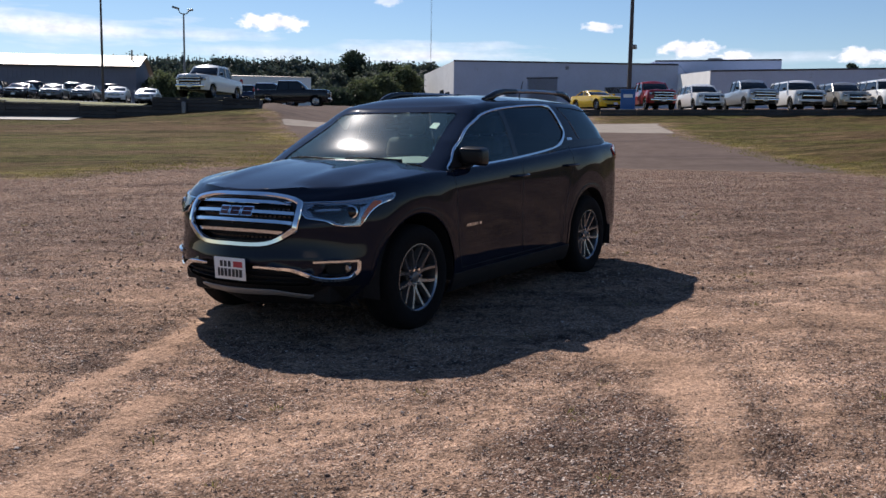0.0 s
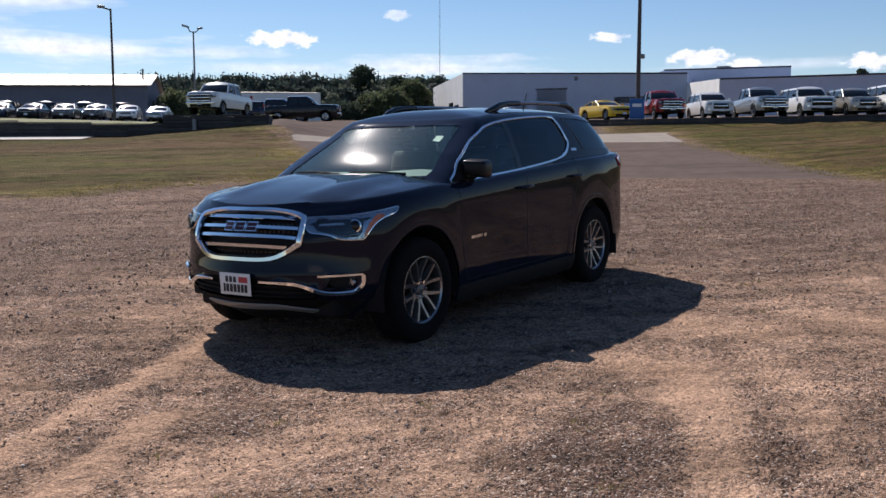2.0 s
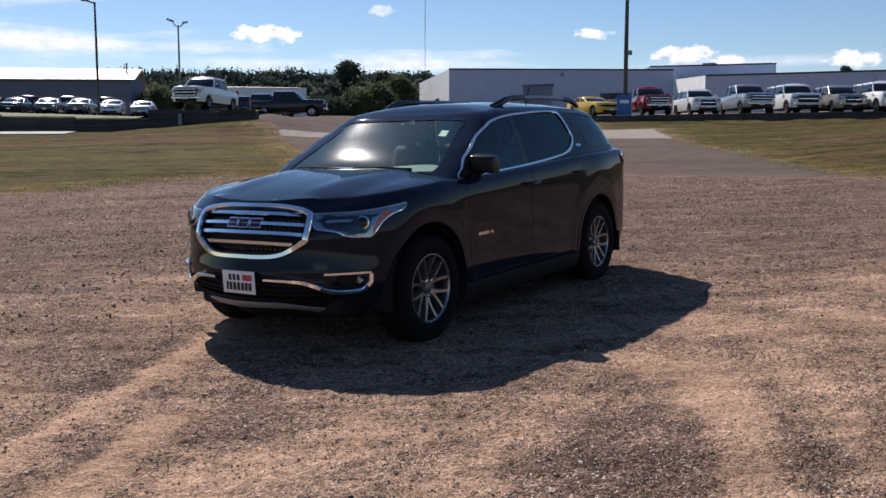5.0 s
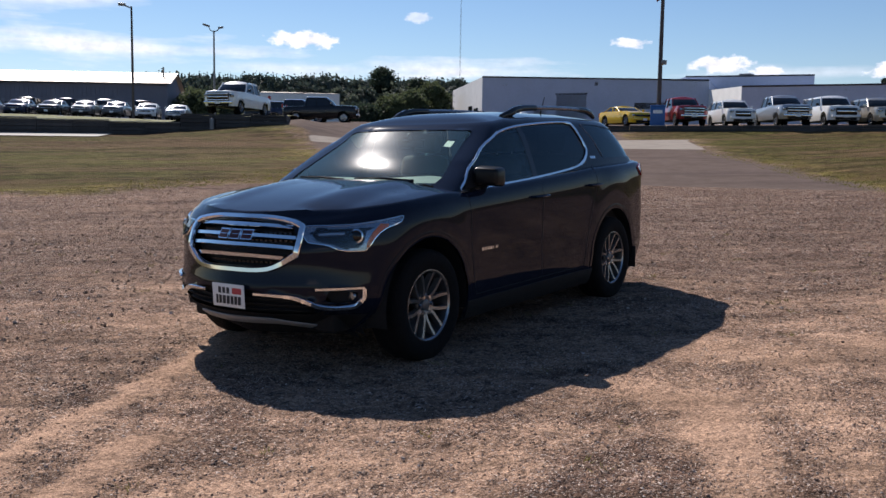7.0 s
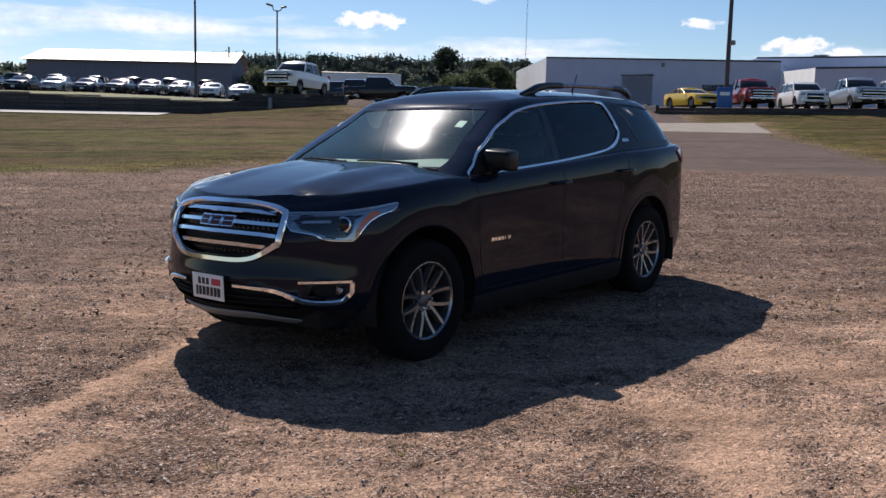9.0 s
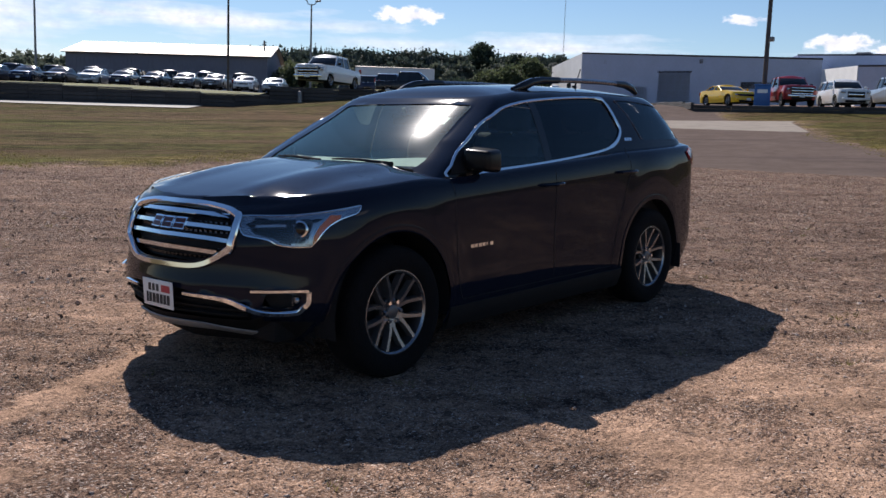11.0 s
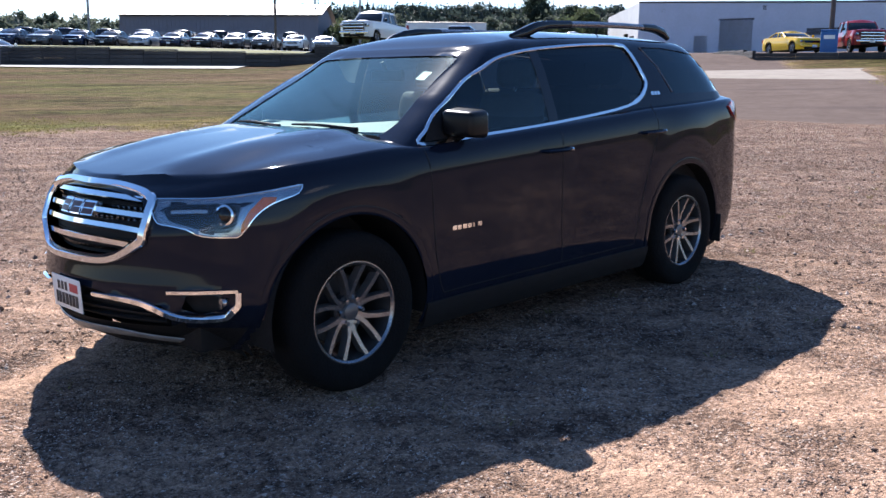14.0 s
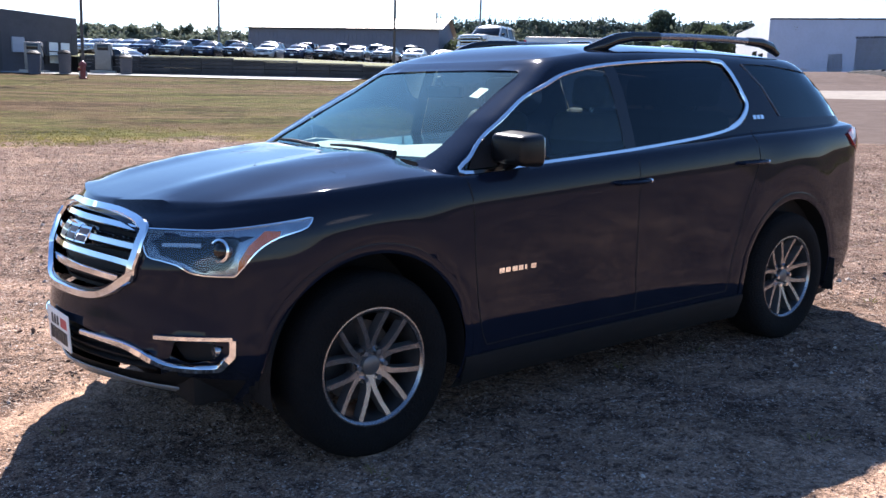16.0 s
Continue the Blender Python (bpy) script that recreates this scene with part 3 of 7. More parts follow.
    L(val("MULTIPLY", h, flat), bp.inputs["Height"])
    bp.inputs["Strength"].default_value, bp.inputs["Distance"].default_value = 0.9, 0.012
    L(val("MULTIPLY", tex(120, 3), 1.0), bp2.inputs["Height"])
    bp2.inputs["Strength"].default_value, bp2.inputs["Distance"].default_value = 0.6, 0.008
    bp3 = N("ShaderNodeBump")
    L(val("MULTIPLY", tex(9.5, 5, 0.75), flat), bp3.inputs["Height"])
    bp3.inputs["Strength"].default_value, bp3.inputs["Distance"].default_value = 0.8, 0.05
    L(bp3.outputs[0], bp.inputs["Normal"])
    L(bp.outputs[0], bp2.inputs["Normal"])
    L(bp2.outputs[0], b.inputs["Normal"])
    return m


build_ground()

# ---- the large car in the yard ----
# Car axes: x forward, y to its left, z up from the ground under it.
LOW_F = ((0.18, 2.12), (0.24, 2.22), (0.32, 2.30), (0.42, 2.345), (0.55, 2.355), (0.64, 2.335), (0.72, 2.325), (0.82, 2.32), (0.92, 2.285), (0.98, 2.245), (1.02, 2.19))
LOW_R = ((0.18, -2.32), (0.30, -2.41), (0.45, -2.465), (0.62, -2.47), (0.78, -2.445), (0.9, -2.425), (1.02, -2.415))
LOW_W = ((0.18, 0.865), (0.26, 0.905), (0.34, 0.928), (0.46, 0.940), (0.54, 0.936), (0.70, 0.944), (0.84, 0.951), (0.92, 0.951), (0.97, 0.942), (1.0, 0.930), (1.02, 0.912))
SHOULDER = ((-2.6, 1.20), (-2.2, 1.22), (-1.0, 1.19), (-0.6, 1.165), (0.0, 1.135), (0.95, 1.085), (1.25, 1.075), (1.6, 1.05), (1.9, 1.015), (2.1, 0.985), (2.25, 0.965), (2.4, 0.955))
ZN = 1.02
AXLE, TYRE_R, ARCH_R = 1.4285, 0.372, 0.455


def low_w(x, zn):
    w = interp(zn, LOW_W)
    if x > 1.0:
        w -= 0.016 * ((x - 1.0) / 0.6) ** 2
    if x < -1.3:
        w -= 0.045 * ((-1.3 - x) / 0.8) ** 2
    # the lower bumper is drawn in towards the nose
    if x > 1.7 and zn < 0.46:
        w -= 1.3 * (0.46 - zn) * smooth(1.7, 2.15, x)
    # flared wheel arches
    for ax in (AXLE, -AXLE):
        d = math.hypot(x - ax, (zn - 0.37) * 1.0)
        w += 0.012 * math.exp(-((d - 0.50) / 0.10) ** 2)
    return w


def low_z(x, zn):
    """True height of a level: the upper levels follow the shoulder line."""
    k = smooth(0.55, ZN, zn)
    lift = 0.035 * smooth(1.5, 1.95, x) * (1 - smooth(0.18, 0.42, zn))
    return zn + lift + k * (interp(x, SHOULDER) - ZN)


def low_level(x, z):
    lo, hi = 0.1, 1.1
    for _ in range(24):
        mid = (lo + hi) / 2
        if low_z(x, mid) < z:
            lo = mid
        else:
            hi = mid
    return lo


def low_outline(zn, nf=30, ns=64, nr=16, inset=0.0):
    """Half the plan outline of the lower body at a level, from the middle of the nose to the middle of the tail."""
    xf, xr = interp(zn, LOW_F) - inset, interp(zn, LOW_R) + inset
    lf, lr = 0.75, 0.40
    pts = []
    for i in range(nf + 1):
        s = math.sin(i / nf * math.pi / 2)
        x = xf - lf + lf * max(0, 1 - s ** 1.6) ** (1 / 3)
        pts.append((x, s))
    for i in range(1, ns):
        pts.append((xf - lf + (xr + lr - xf + lf) * i / ns, 1))
    for i in range(nr, -1, -1):
        s = math.sin(i / nr * math.pi / 2)
        pts.append((xr + lr - lr * max(0, 1 - s ** 3.4) ** (1 / 3), s))
    return [(x, (low_w(x, zn) - inset) * s) for x, s in pts]


def front_x(y, z):
    """The nose surface: x for a place in the front view."""
    x = 2.2
    for _ in range(3):
        zn = low_level(x, z)
        s = min(0.9999, abs(y) / low_w(min(x, 2.0), zn))
        xf = interp(zn, LOW_F)
        x = xf - 0.75 + 0.75 * (1 - s ** 1.6) ** (1 / 3)
    return x


def side_y(x, z):
    """The flank of the lower body: y for a place in the side view, round the front corner too."""
    zn = low_level(x, z)
    xf = interp(zn, LOW_F)
    k = (x - xf + 0.75) / 0.75
    s = 1.0 if k <= 0 else max(0, 1 - min(1, k) ** 3) ** (1 / 1.6)
    xr = interp(zn, LOW_R)
    k2 = (xr + 0.40 - x) / 0.40
    if k2 > 0:
        s = max(0, 1 - min(1, k2) ** 3) ** (1 / 3.4)
    return low_w(x, zn) * s


def on_front(y, z, lift):
    return Vector((front_x(y, z) + lift, y, z))


def on_side(x, z, lift, sgn=1):
    y = side_y(x, z)
    e = 0.01
    n = Vector((-(side_y(x + e, z) - side_y(x - e, z)) / (2 * e), 1, -(side_y(x, z + e) - side_y(x, z - e)) / (2 * e)))
    n = n.normalized() * lift
    return Vector((x + n.x, (y + n.y) * sgn, z + n.z))


# upper body: glass house
CAB_F = ((1.0, 1.30), (1.2176, 0.998), (1.3646, 0.778), (1.573, 0.385), (1.615, 0.30))
CAB_R = ((1.0, -2.50), (1.2, -2.46), (1.32, -2.40), (1.5, -2.24), (1.615, -2.10))
CAB_W = ((1.0, 0.925), (1.06, 0.915), (1.10, 0.899), (1.25, 0.852), (1.43, 0.785), (1.52, 0.738), (1.57, 0.706), (1.60, 0.675), (1.615, 0.648))
EAVE = ((-2.6, 1.55), (-2.1, 1.585), (-1.6, 1.612), (-1.0, 1.628), (-0.4, 1.625), (0.0, 1.61), (0.25, 1.58), (0.42, 1.55), (0.8, 1.50), (1.6, 1.45))


def cab_z(x, zn):
    return 1.0 + (zn - 1.0) / 0.615 * (interp(x, EAVE) - 1.0)


def cab_w(x, zn):
    w = interp(zn, CAB_W)
    if x < -1.2:
        w -= 0.075 * ((-1.2 - x) / 1.2) ** 2
    return w


def cab_outline(zn, nf=36, ns=90, nr=20):
    xf, xr = interp(zn, CAB_F), interp(zn, CAB_R)
    lf, lr = 0.14, 0.45
    pts = []
    for i in range(nf + 1):
        s = math.sin(i / nf * math.pi / 2)
        pts.append((xf - lf + lf * max(0, 1 - s ** 4) ** (1 / 3), s))
    for i in range(1, ns):
        pts.append((xf - lf + (xr + lr - xf + lf) * i / ns, 1))
    for i in range(nr, -1, -1):
        s = math.sin(i / nr * math.pi / 2)
        pts.append((xr + lr - lr * max(0, 1 - s ** 2.4) ** 0.4, s))
    return [(x, cab_w(x, zn) * s) for x, s in pts]


def cab_level(x, z):
    return 1.0 + (z - 1.0) / (interp(x, EAVE) - 1.0) * 0.615


def cab_y(x, z):
    zn = cab_level(x, z)
    xf, xr = interp(zn, CAB_F), interp(zn, CAB_R)
    s = 1.0
    k = (x - xf + 0.14) / 0.14
    if k > 0:
        s = max(0, 1 - min(1, k) ** 3) ** 0.25
    k2 = (xr + 0.45 - x) / 0.45
    if k2 > 0:
        s = max(0, 1 - min(1, k2) ** 2.5) ** (1 / 2.4)
    return cab_w(x, zn) * s


def cab_x(y, z):
    """The windscreen's surface, from the front view."""
    x = 0.8
    for _ in range(6):
        zn = cab_level(x, z)
        s = min(0.999, abs(y) / cab_w(x, zn))
        x = interp(zn, CAB_F) - 0.14 + 0.14 * (1 - s ** 4) ** (1 / 3)
    return x


def cab_tail(y, z):
    """The tail's surface, from the rear view."""
    x = -2.2
    for _ in range(5):
        zn = cab_level(x, z)
        s = min(0.999, abs(y) / cab_w(x, zn))
        x = interp(zn, CAB_R) + 0.45 - 0.45 * (1 - s ** 2.4) ** 0.4
    return x


def on_cab(x, z, lift, sgn=1):
    y = cab_y(x, z)
    e = 0.01
    n = Vector((-(cab_y(x + e, z) - cab_y(x - e, z)) / (2 * e), 1, -(cab_y(x, z + e) - cab_y(x, z - e)) / (2 * e)))
    n = n.normalized() * lift
    return Vector((x + n.x, (y + n.y) * sgn, z + n.z))


def on_screen(y, z, lift):
    """The windscreen, slightly domed inside its frame."""
    dome = 0.046 * max(0, 1 - (y / 0.66) ** 2) * max(0, 1 - ((z - 1.20) / 0.37) ** 2) * smooth(1.08, 1.24, z)
    return Vector((cab_x(y, z) + dome + lift * 0.5, y, z + lift * 0.86))


def inside(p, poly):
    r = False
    j = len(poly) - 1
    for i in range(len(poly)):
        a, b = poly[i], poly[j]
        if (a[1] > p[1]) != (b[1] > p[1]) and p[0] < (b[0] - a[0]) * (p[1] - a[1]) / (b[1] - a[1]) + a[0]:
            r = not r
        j = i
    return r


def nearest(p, poly):
    best = None
    for a, b in zip(poly, poly[1:] + poly[:1]):
        a, b = Vector(a), Vector(b)
        d = b - a
        t = min(1, max(0, (Vector(p) - a).dot(d) / max(1e-9, d.length_squared)))
        q = a + d * t
        m = (Vector(p) - q).length
        if best is None or m < best[0]:
            best = (m, q)
    return best[1]


def rounded(pts, steps=5, closed=True):
    """A smooth curve through pts."""
    out, n = [], len(pts)
    for i in range(n if closed else n - 1):
        p = [Vector(pts[(i + k) % n] if closed else pts[min(n - 1, max(0, i + k))]) for k in (-1, 0, 1, 2)]
        for s in range(steps):
            t = s / steps
            out.append(tuple(0.5 * (2 * p[1] + (p[2] - p[0]) * t + (2 * p[0] - 5 * p[1] + 4 * p[2] - p[3]) * t * t + (3 * p[1] - p[0] - 3 * p[2] + p[3]) * t ** 3)))
    if not closed:
        out.append(tuple(pts[-1]))
    return out


# the long side window with its bright surround, in the side view
SIDE_WIN = rounded([(0.950, 1.096), (0.898, 1.162), (0.80, 1.235), (0.675, 1.305), (0.51, 1.398), (0.36, 1.455), (0.21, 1.508), (-0.07, 1.551), (-0.54, 1.580), (-0.94, 1.585),
                    (-1.025, 1.553), (-1.08, 1.42), (-1.095, 1.338), (-0.96, 1.246), (-0.70, 1.196), (-0.05, 1.145), (0.45, 1.119)], 5)
REAR_WIN = [(-1.16, 1.575), (-1.45, 1.572), (-1.98, 1.525), (-2.20, 1.275), (-1.42, 1.275)]
SCREEN = [(0.650, 1.128), (0.692, 1.146), (0.705, 1.190), (0.662, 1.285), (0.632, 1.36), (0.608, 1.42), (0.592, 1.505), (0.57, 1.520), (0.45, 1.525), (0.2, 1.529)]
SCREEN = rounded(SCREEN + [(-y, z) for y, z in reversed(SCREEN)] + [(-0.35, 1.146), (0, 1.140), (0.35, 1.146)], 4)
TAIL_WIN = [(-0.44, 1.49), (0.44, 1.49), (0.54, 1.25), (-0.54, 1.25)]


def ring_mesh(levels):
    """Joins half outlines, mirrored into rings, into one skin. Each level is a list of (x, y, z)."""
    bm = bmesh.new()
    rings = []
    for half in levels:
        full = half + [(x, -y, z) for x, y, z in reversed(half[1:-1])]
        rings.append([bm.verts.new(p) for p in full])
    for A, B in zip(rings, rings[1:]):
        n = len(A)
        for j in range(n):
            bm.faces.new((A[j], A[(j + 1) % n], B[(j + 1) % n], B[j]))
    return bm, rings


def cut(bm, test, snap):
    """Takes out the faces that lie wholly within a shape, and draws the edge of the rest onto its outline."""
    hit_ = {v for v in bm.verts if test(v.co)}
    dead = [f for f in bm.faces if all(v in hit_ for v in f.verts)]
    bmesh.ops.delete(bm, geom=dead, context="FACES")
    for v in list(hit_):
        if v.is_valid and v.link_faces:
            v.co = snap(v.co)


def hood_z(x, y):
    """The bonnet: highest down the middle, with two raised shoulders, meeting the wings at their shoulder line."""
    edge = interp(x, SHOULDER) + 0.005
    w = max(0.3, side_y(min(x, 2.05), interp(x, SHOULDER) - 0.02)) if x < 2.05 else 0.80
    k = min(1, abs(y) / w)
    crown = interp(x, ((0.6, -0.10), (0.9, -0.06), (1.0, 0.03), (1.08, 0.082), (1.2, 0.088), (1.6, 0.070), (1.9, 0.052), (2.1, 0.034), (2.24, 0.014), (2.4, 0.0)))
    z = edge + crown * (1 - k ** 3.2)
    fade = smooth(2.2, 1.7, x)
    z += 0.012 * fade * math.exp(-((abs(y) - 0.46 - 0.10 * (1.2 - x)) / 0.10) ** 2)
    z -= 0.008 * fade * math.exp(-((abs(y) - 0.66) / 0.07) ** 2)
    return z


def lower_body():
    zs = [0.18, 0.21, 0.25, 0.29, 0.33, 0.37, 0.41, 0.45, 0.49, 0.52, 0.55, 0.58, 0.62, 0.66, 0.70, 0.74, 0.78, 0.82, 0.86, 0.89, 0.92, 0.95, 0.97, 0.99, 1.005, 1.02]
    levels = [[(x, y, low_z(x, zn)) for x, y in low_outline(zn)] for zn in zs]
    # the top: rounded over and drawn in to the middle as the bonnet and the deck under the cabin
    top = low_outline(1.02)
    for k in (0.012, 0.03, 0.06, 0.1, 0.16, 0.24, 0.33, 0.43, 0.54, 0.66, 0.78, 0.9, 1.0):
        lv = []
        for x, y in top:
            x2 = x - (x - 0.9) * k * 0.98 if x > 1.44 else x
            y2 = y * (1 - k)
            if x > 1.44:
                y2 = y * (1 - k) if k < 1 else 0
            z = hood_z(x2, y2) if x2 > 0.6 else interp(x2, SHOULDER) + 0.02 * min(1, k * 10)
            lv.append((x2, y2, z))
        levels.append(lv)
    bm, rings = ring_mesh(levels)
    bmesh.ops.remove_doubles(bm, verts=bm.verts[:], dist=0.0004)
    for ax in (AXLE, -AXLE):
        c = Vector((ax, 0.372))

        def test(p, c=c):
            return abs(p.y) > 0.5 and (Vector((p.x, p.z)) - c).length < ARCH_R and p.z < 0.9

        def snap(p, c=c):
            d = (Vector((p.x, p.z)) - c).normalized() * ARCH_R + c
            return Vector((d.x, p.y, max(0.18, d.y)))

        cut(bm, test, snap)
    bmesh.ops.recalc_face_normals(bm, faces=bm.faces[:])
    return bm


def cabin():
    zs = list(np.linspace(1.0, 1.615, 34))
    levels = [[(x, y, cab_z(x, zn)) for x, y in cab_outline(zn)] for zn in zs]
    top = cab_outline(1.615)
    for k in (0.02, 0.05, 0.09, 0.14, 0.2, 0.28, 0.38, 0.5, 0.65, 0.82, 1.0):
        lv = []
        for x, y in top:
            x2, y2 = x + (-0.8 - x) * k * (0.35 if k < 1 else 0.35), y * (1 - k)
            e = interp(x, EAVE)
            z = e + (interp(x2, ((-2.2, 1.60), (-1.8, 1.650), (-1.2, 1.680), (-0.5, 1.686), (0.0, 1.664), (0.2, 1.640), (0.36, 1.600))) - e) * (1 - (1 - k) ** 3.0)
            lv.append((x2, y2, z))
        levels.append(lv)
    bm, rings = ring_mesh(levels)
    bmesh.ops.remove_doubles(bm, verts=bm.verts[:], dist=0.0004)

    def cut_side(poly):
        cut(bm, lambda p: abs(p.y) > 0.45 and p.x < 1.0 and inside((p.x, p.z), poly) and abs(abs(p.y) - cab_y(p.x, p.z)) < 0.03,
            lambda p: on_cab(*nearest((p.x, p.z), poly), 0, 1 if p.y > 0 else -1))

    cut_side(SIDE_WIN)
    cut_side(REAR_WIN)
    cut(bm, lambda p: p.x > 0.3 and inside((p.y, p.z), SCREEN), lambda p: on_screen(*nearest((p.y, p.z), SCREEN), 0))
    cut(bm, lambda p: p.x < -2.0 and inside((p.y, p.z), TAIL_WIN), lambda p: p)
    bmesh.ops.recalc_face_normals(bm, faces=bm.faces[:])
    return bm


def ribbon(pts, ups, width, thick, closed=False):
    """A flat bar with rounded edges along pts; ups: the way that it faces."""
    bm = bmesh.new()
    k = len(pts)
    rings = []
    prof = ((-0.5, 0), (-0.5, 0.6), (-0.36, 1.0), (0.36, 1.0), (0.5, 0.6), (0.5, 0))
    for i in range(k):
        p = Vector(pts[i])
        a, b = Vector(pts[(i - 1) % k if closed else max(0, i - 1)]), Vector(pts[(i + 1) % k if closed else min(k - 1, i + 1)])
        d, u = (b - a).normalized(), Vector(ups[i]).normalized()
        s = d.cross(u).normalized()
        w = width[i] if isinstance(width, (list, tuple)) else width
        rings.append([bm.verts.new(p + s * w * q + u * thick * h) for q, h in prof])
    n = len(prof)
    for i in range(k if closed else k - 1):
        A, B = rings[i], rings[(i + 1) % k]
        for j in range(n):
            bm.faces.new((A[j], A[(j + 1) % n], B[(j + 1) % n], B[j]))
    if not closed:
        bm.faces.new(rings[0])
        bm.faces.new(rings[-1])
    bmesh.ops.recalc_face_normals(bm, faces=bm.faces[:])
    return bm


def front_bar(path, width, thick, closed=False, lift=0.0):
    pts = [on_front(y, z, lift) for y, z in path]
    ups = []
    for y, z in path:
        e = 0.01
        ups.append((1, -(front_x(y + e, z) - front_x(y - e, z)) / (2 * e), -(front_x(y, z + e) - front_x(y, z - e)) / (2 * e)))
    return ribbon(pts, ups, width, thick, closed)


def side_bar(path, width, thick, closed=False, sgn=1, place=None, lift=0.0):
    place = place or on_side
    pts = [place(x, z, lift, sgn) for x, z in path]
    ups = [place(x, z, 0.02, sgn) - place(x, z, 0.0, sgn) for x, z in path]
    return ribbon(pts, ups, width, thick, closed)


RIM_DARK = material("dark_rim_barrel", (0.05, 0.05, 0.053), 0.4, 0.5, 0.15, 30)


def wheel(parent, x, y, sgn, rim=0.234, tyre=TYRE_R, spokes=6, name="wheel", detail=True):
    """A wheel with tyre, rim, twin spokes, wheel nuts, hub cap and brake disc. sgn: the side that it faces."""
    w = new(name)
    w.parent = parent
    w.matrix_local = Matrix.Translation((x, y, tyre - 0.006))
    bm = bmesh.new()
    hw = 0.118
    prof = [(rim - 0.005, -hw * 0.86), (rim + 0.012, -hw * 0.98), (rim + 0.06, -hw * 1.06), (tyre - 0.035, -hw * 1.02), (tyre - 0.012, -hw * 0.88), (tyre, -hw * 0.6), (tyre, hw * 0.6),
            (tyre - 0.012, hw * 0.88), (tyre - 0.035, hw * 1.02), (rim + 0.06, hw * 1.06), (rim + 0.012, hw * 0.98), (rim - 0.005, hw * 0.86)]
    lathe(bm, prof, 56)
    part("tyre", bm, RUBBER, w)
    bm = bmesh.new()
    f = sgn * hw
    lathe(bm, [(rim - 0.012, -f * 0.9), (rim - 0.03, f * 0.2), (rim - 0.022, f * 0.72), (rim - 0.016, f * 0.84)], 56)
    part("rim", bm, RIM_DARK, w, "dark rim barrel")
    bm = bmesh.new()
    lathe(bm, [(rim - 0.012, f * 0.84), (rim - 0.009, f * 0.88), (rim - 0.001, f * 0.935), (rim + 0.006, f * 0.93), (rim + 0.008, f * 0.84), (rim, f * 0.8)], 56)
    part("rim_lip", bm, ALU, w, "machined rim lip")
    # the disc takes the dark barrel colour to paint shade into the spoke gaps
    bm = bmesh.new()
    lathe(bm, [(0.0, -f * 0.2), (0.165, -f * 0.2), (0.165, -f * 0.32), (0.0, -f * 0.32)], 36)
    part("brake_disc", bm, RIM_DARK, w)
    if not detail:
        return w
    bm = bmesh.new()
    lathe(bm, [(0.0, f * 0.48), (0.062, f * 0.48), (0.080, f * 0.54), (0.084, f * 0.48), (0.075, f * 0.1), (0.0, f * 0.1)], 36)
    part("hub", bm, RIM_DARK, w)
    bm = bmesh.new()
    lathe(bm, [(0.0, f * 0.72), (0.032, f * 0.715), (0.039, f * 0.68), (0.039, f * 0.3)], 28)
    part("hub_cap", bm, ALU_DARK, w, "dark metal hub cap")
    for i in range(spokes):
        base = 2 * math.pi * (i + 0.5) / spokes
        bm = bmesh.new()
        for s in (-1, 1):
            rows = ((0.036, 0.22, 0.0125, 0.58), (0.078, 0.13, 0.0115, 0.64), (0.106, 0.150, 0.0105, 0.68), (0.160, 0.235, 0.0100, 0.76), (rim - 0.012, 0.305, 0.0105, 0.86))
            prev = None
            for r, da, hwid, h in rows:
                t = base + s * da
                er, et = Vector((math.cos(t), 0, math.sin(t))), Vector((-math.sin(t), 0, math.cos(t)))
                c = er * r
                ring = [c + et * hwid * 1.5 + Vector((0, f * (h - 0.34), 0)), c + et * hwid + Vector((0, f * h, 0)), c - et * hwid + Vector((0, f * h, 0)), c - et * hwid * 1.5 + Vector((0, f * (h - 0.34), 0))]
                ring = [bm.verts.new(p) for p in ring]
                if prev:
                    for q in range(4):
                        fc = bm.faces.new((prev[q], prev[(q + 1) % 4], ring[(q + 1) % 4], ring[q]))
                        fc.material_index = 0 if q == 1 else 1
                prev = ring
        bmesh.ops.recalc_face_normals(bm, faces=bm.faces[:])
        part("spoke", bm, [ALU, ALU_DARK], w, smooth=False)
        t = base + math.pi / spokes
        bm = bmesh.new()
        bmesh.ops.create_cone(bm, cap_ends=True, segments=6, radius1=0.014, radius2=0.0115, depth=0.04,
                              matrix=Matrix.Translation((0.060 * math.cos(t), f * 0.60, 0.060 * math.sin(t))) @ Matrix.Rotation(radians(-90) * sgn, 4, "X"))
        part("wheel_nut", bm, CHROME, w, smooth=False)
    return w


MID = 0.030
GRILLE = [(0, 0.955), (0.24, 0.946), (0.415, 0.915), (0.445, 0.88), (0.442, 0.785), (0.415, 0.755), (0.27, 0.688), (0, 0.682)]
GRILLE_FRAME = [(0, 0.976), (0.25, 0.967), (0.435, 0.938), (0.473, 0.895), (0.470, 0.776), (0.44, 0.740), (0.285, 0.664), (0, 0.656)]
GRILLE = rounded([(y + MID, z) for y, z in GRILLE] + [(MID - y, z) for y, z in reversed(GRILLE[1:-1])], 4)
GRILLE_FRAME = rounded([(y + MID, z) for y, z in GRILLE_FRAME] + [(MID - y, z) for y, z in reversed(GRILLE_FRAME[1:-1])], 5)
INTAKE = [(-0.60, 0.485), (-0.20, 0.535), (0.20, 0.535), (0.60, 0.485), (0.66, 0.43), (0.58, 0.385), (-0.58, 0.385), (-0.66, 0.43)]
FOG = [(0.63, 0.535), (0.81, 0.535), (0.812, 0.495), (0.78, 0.462), (0.68, 0.454)]
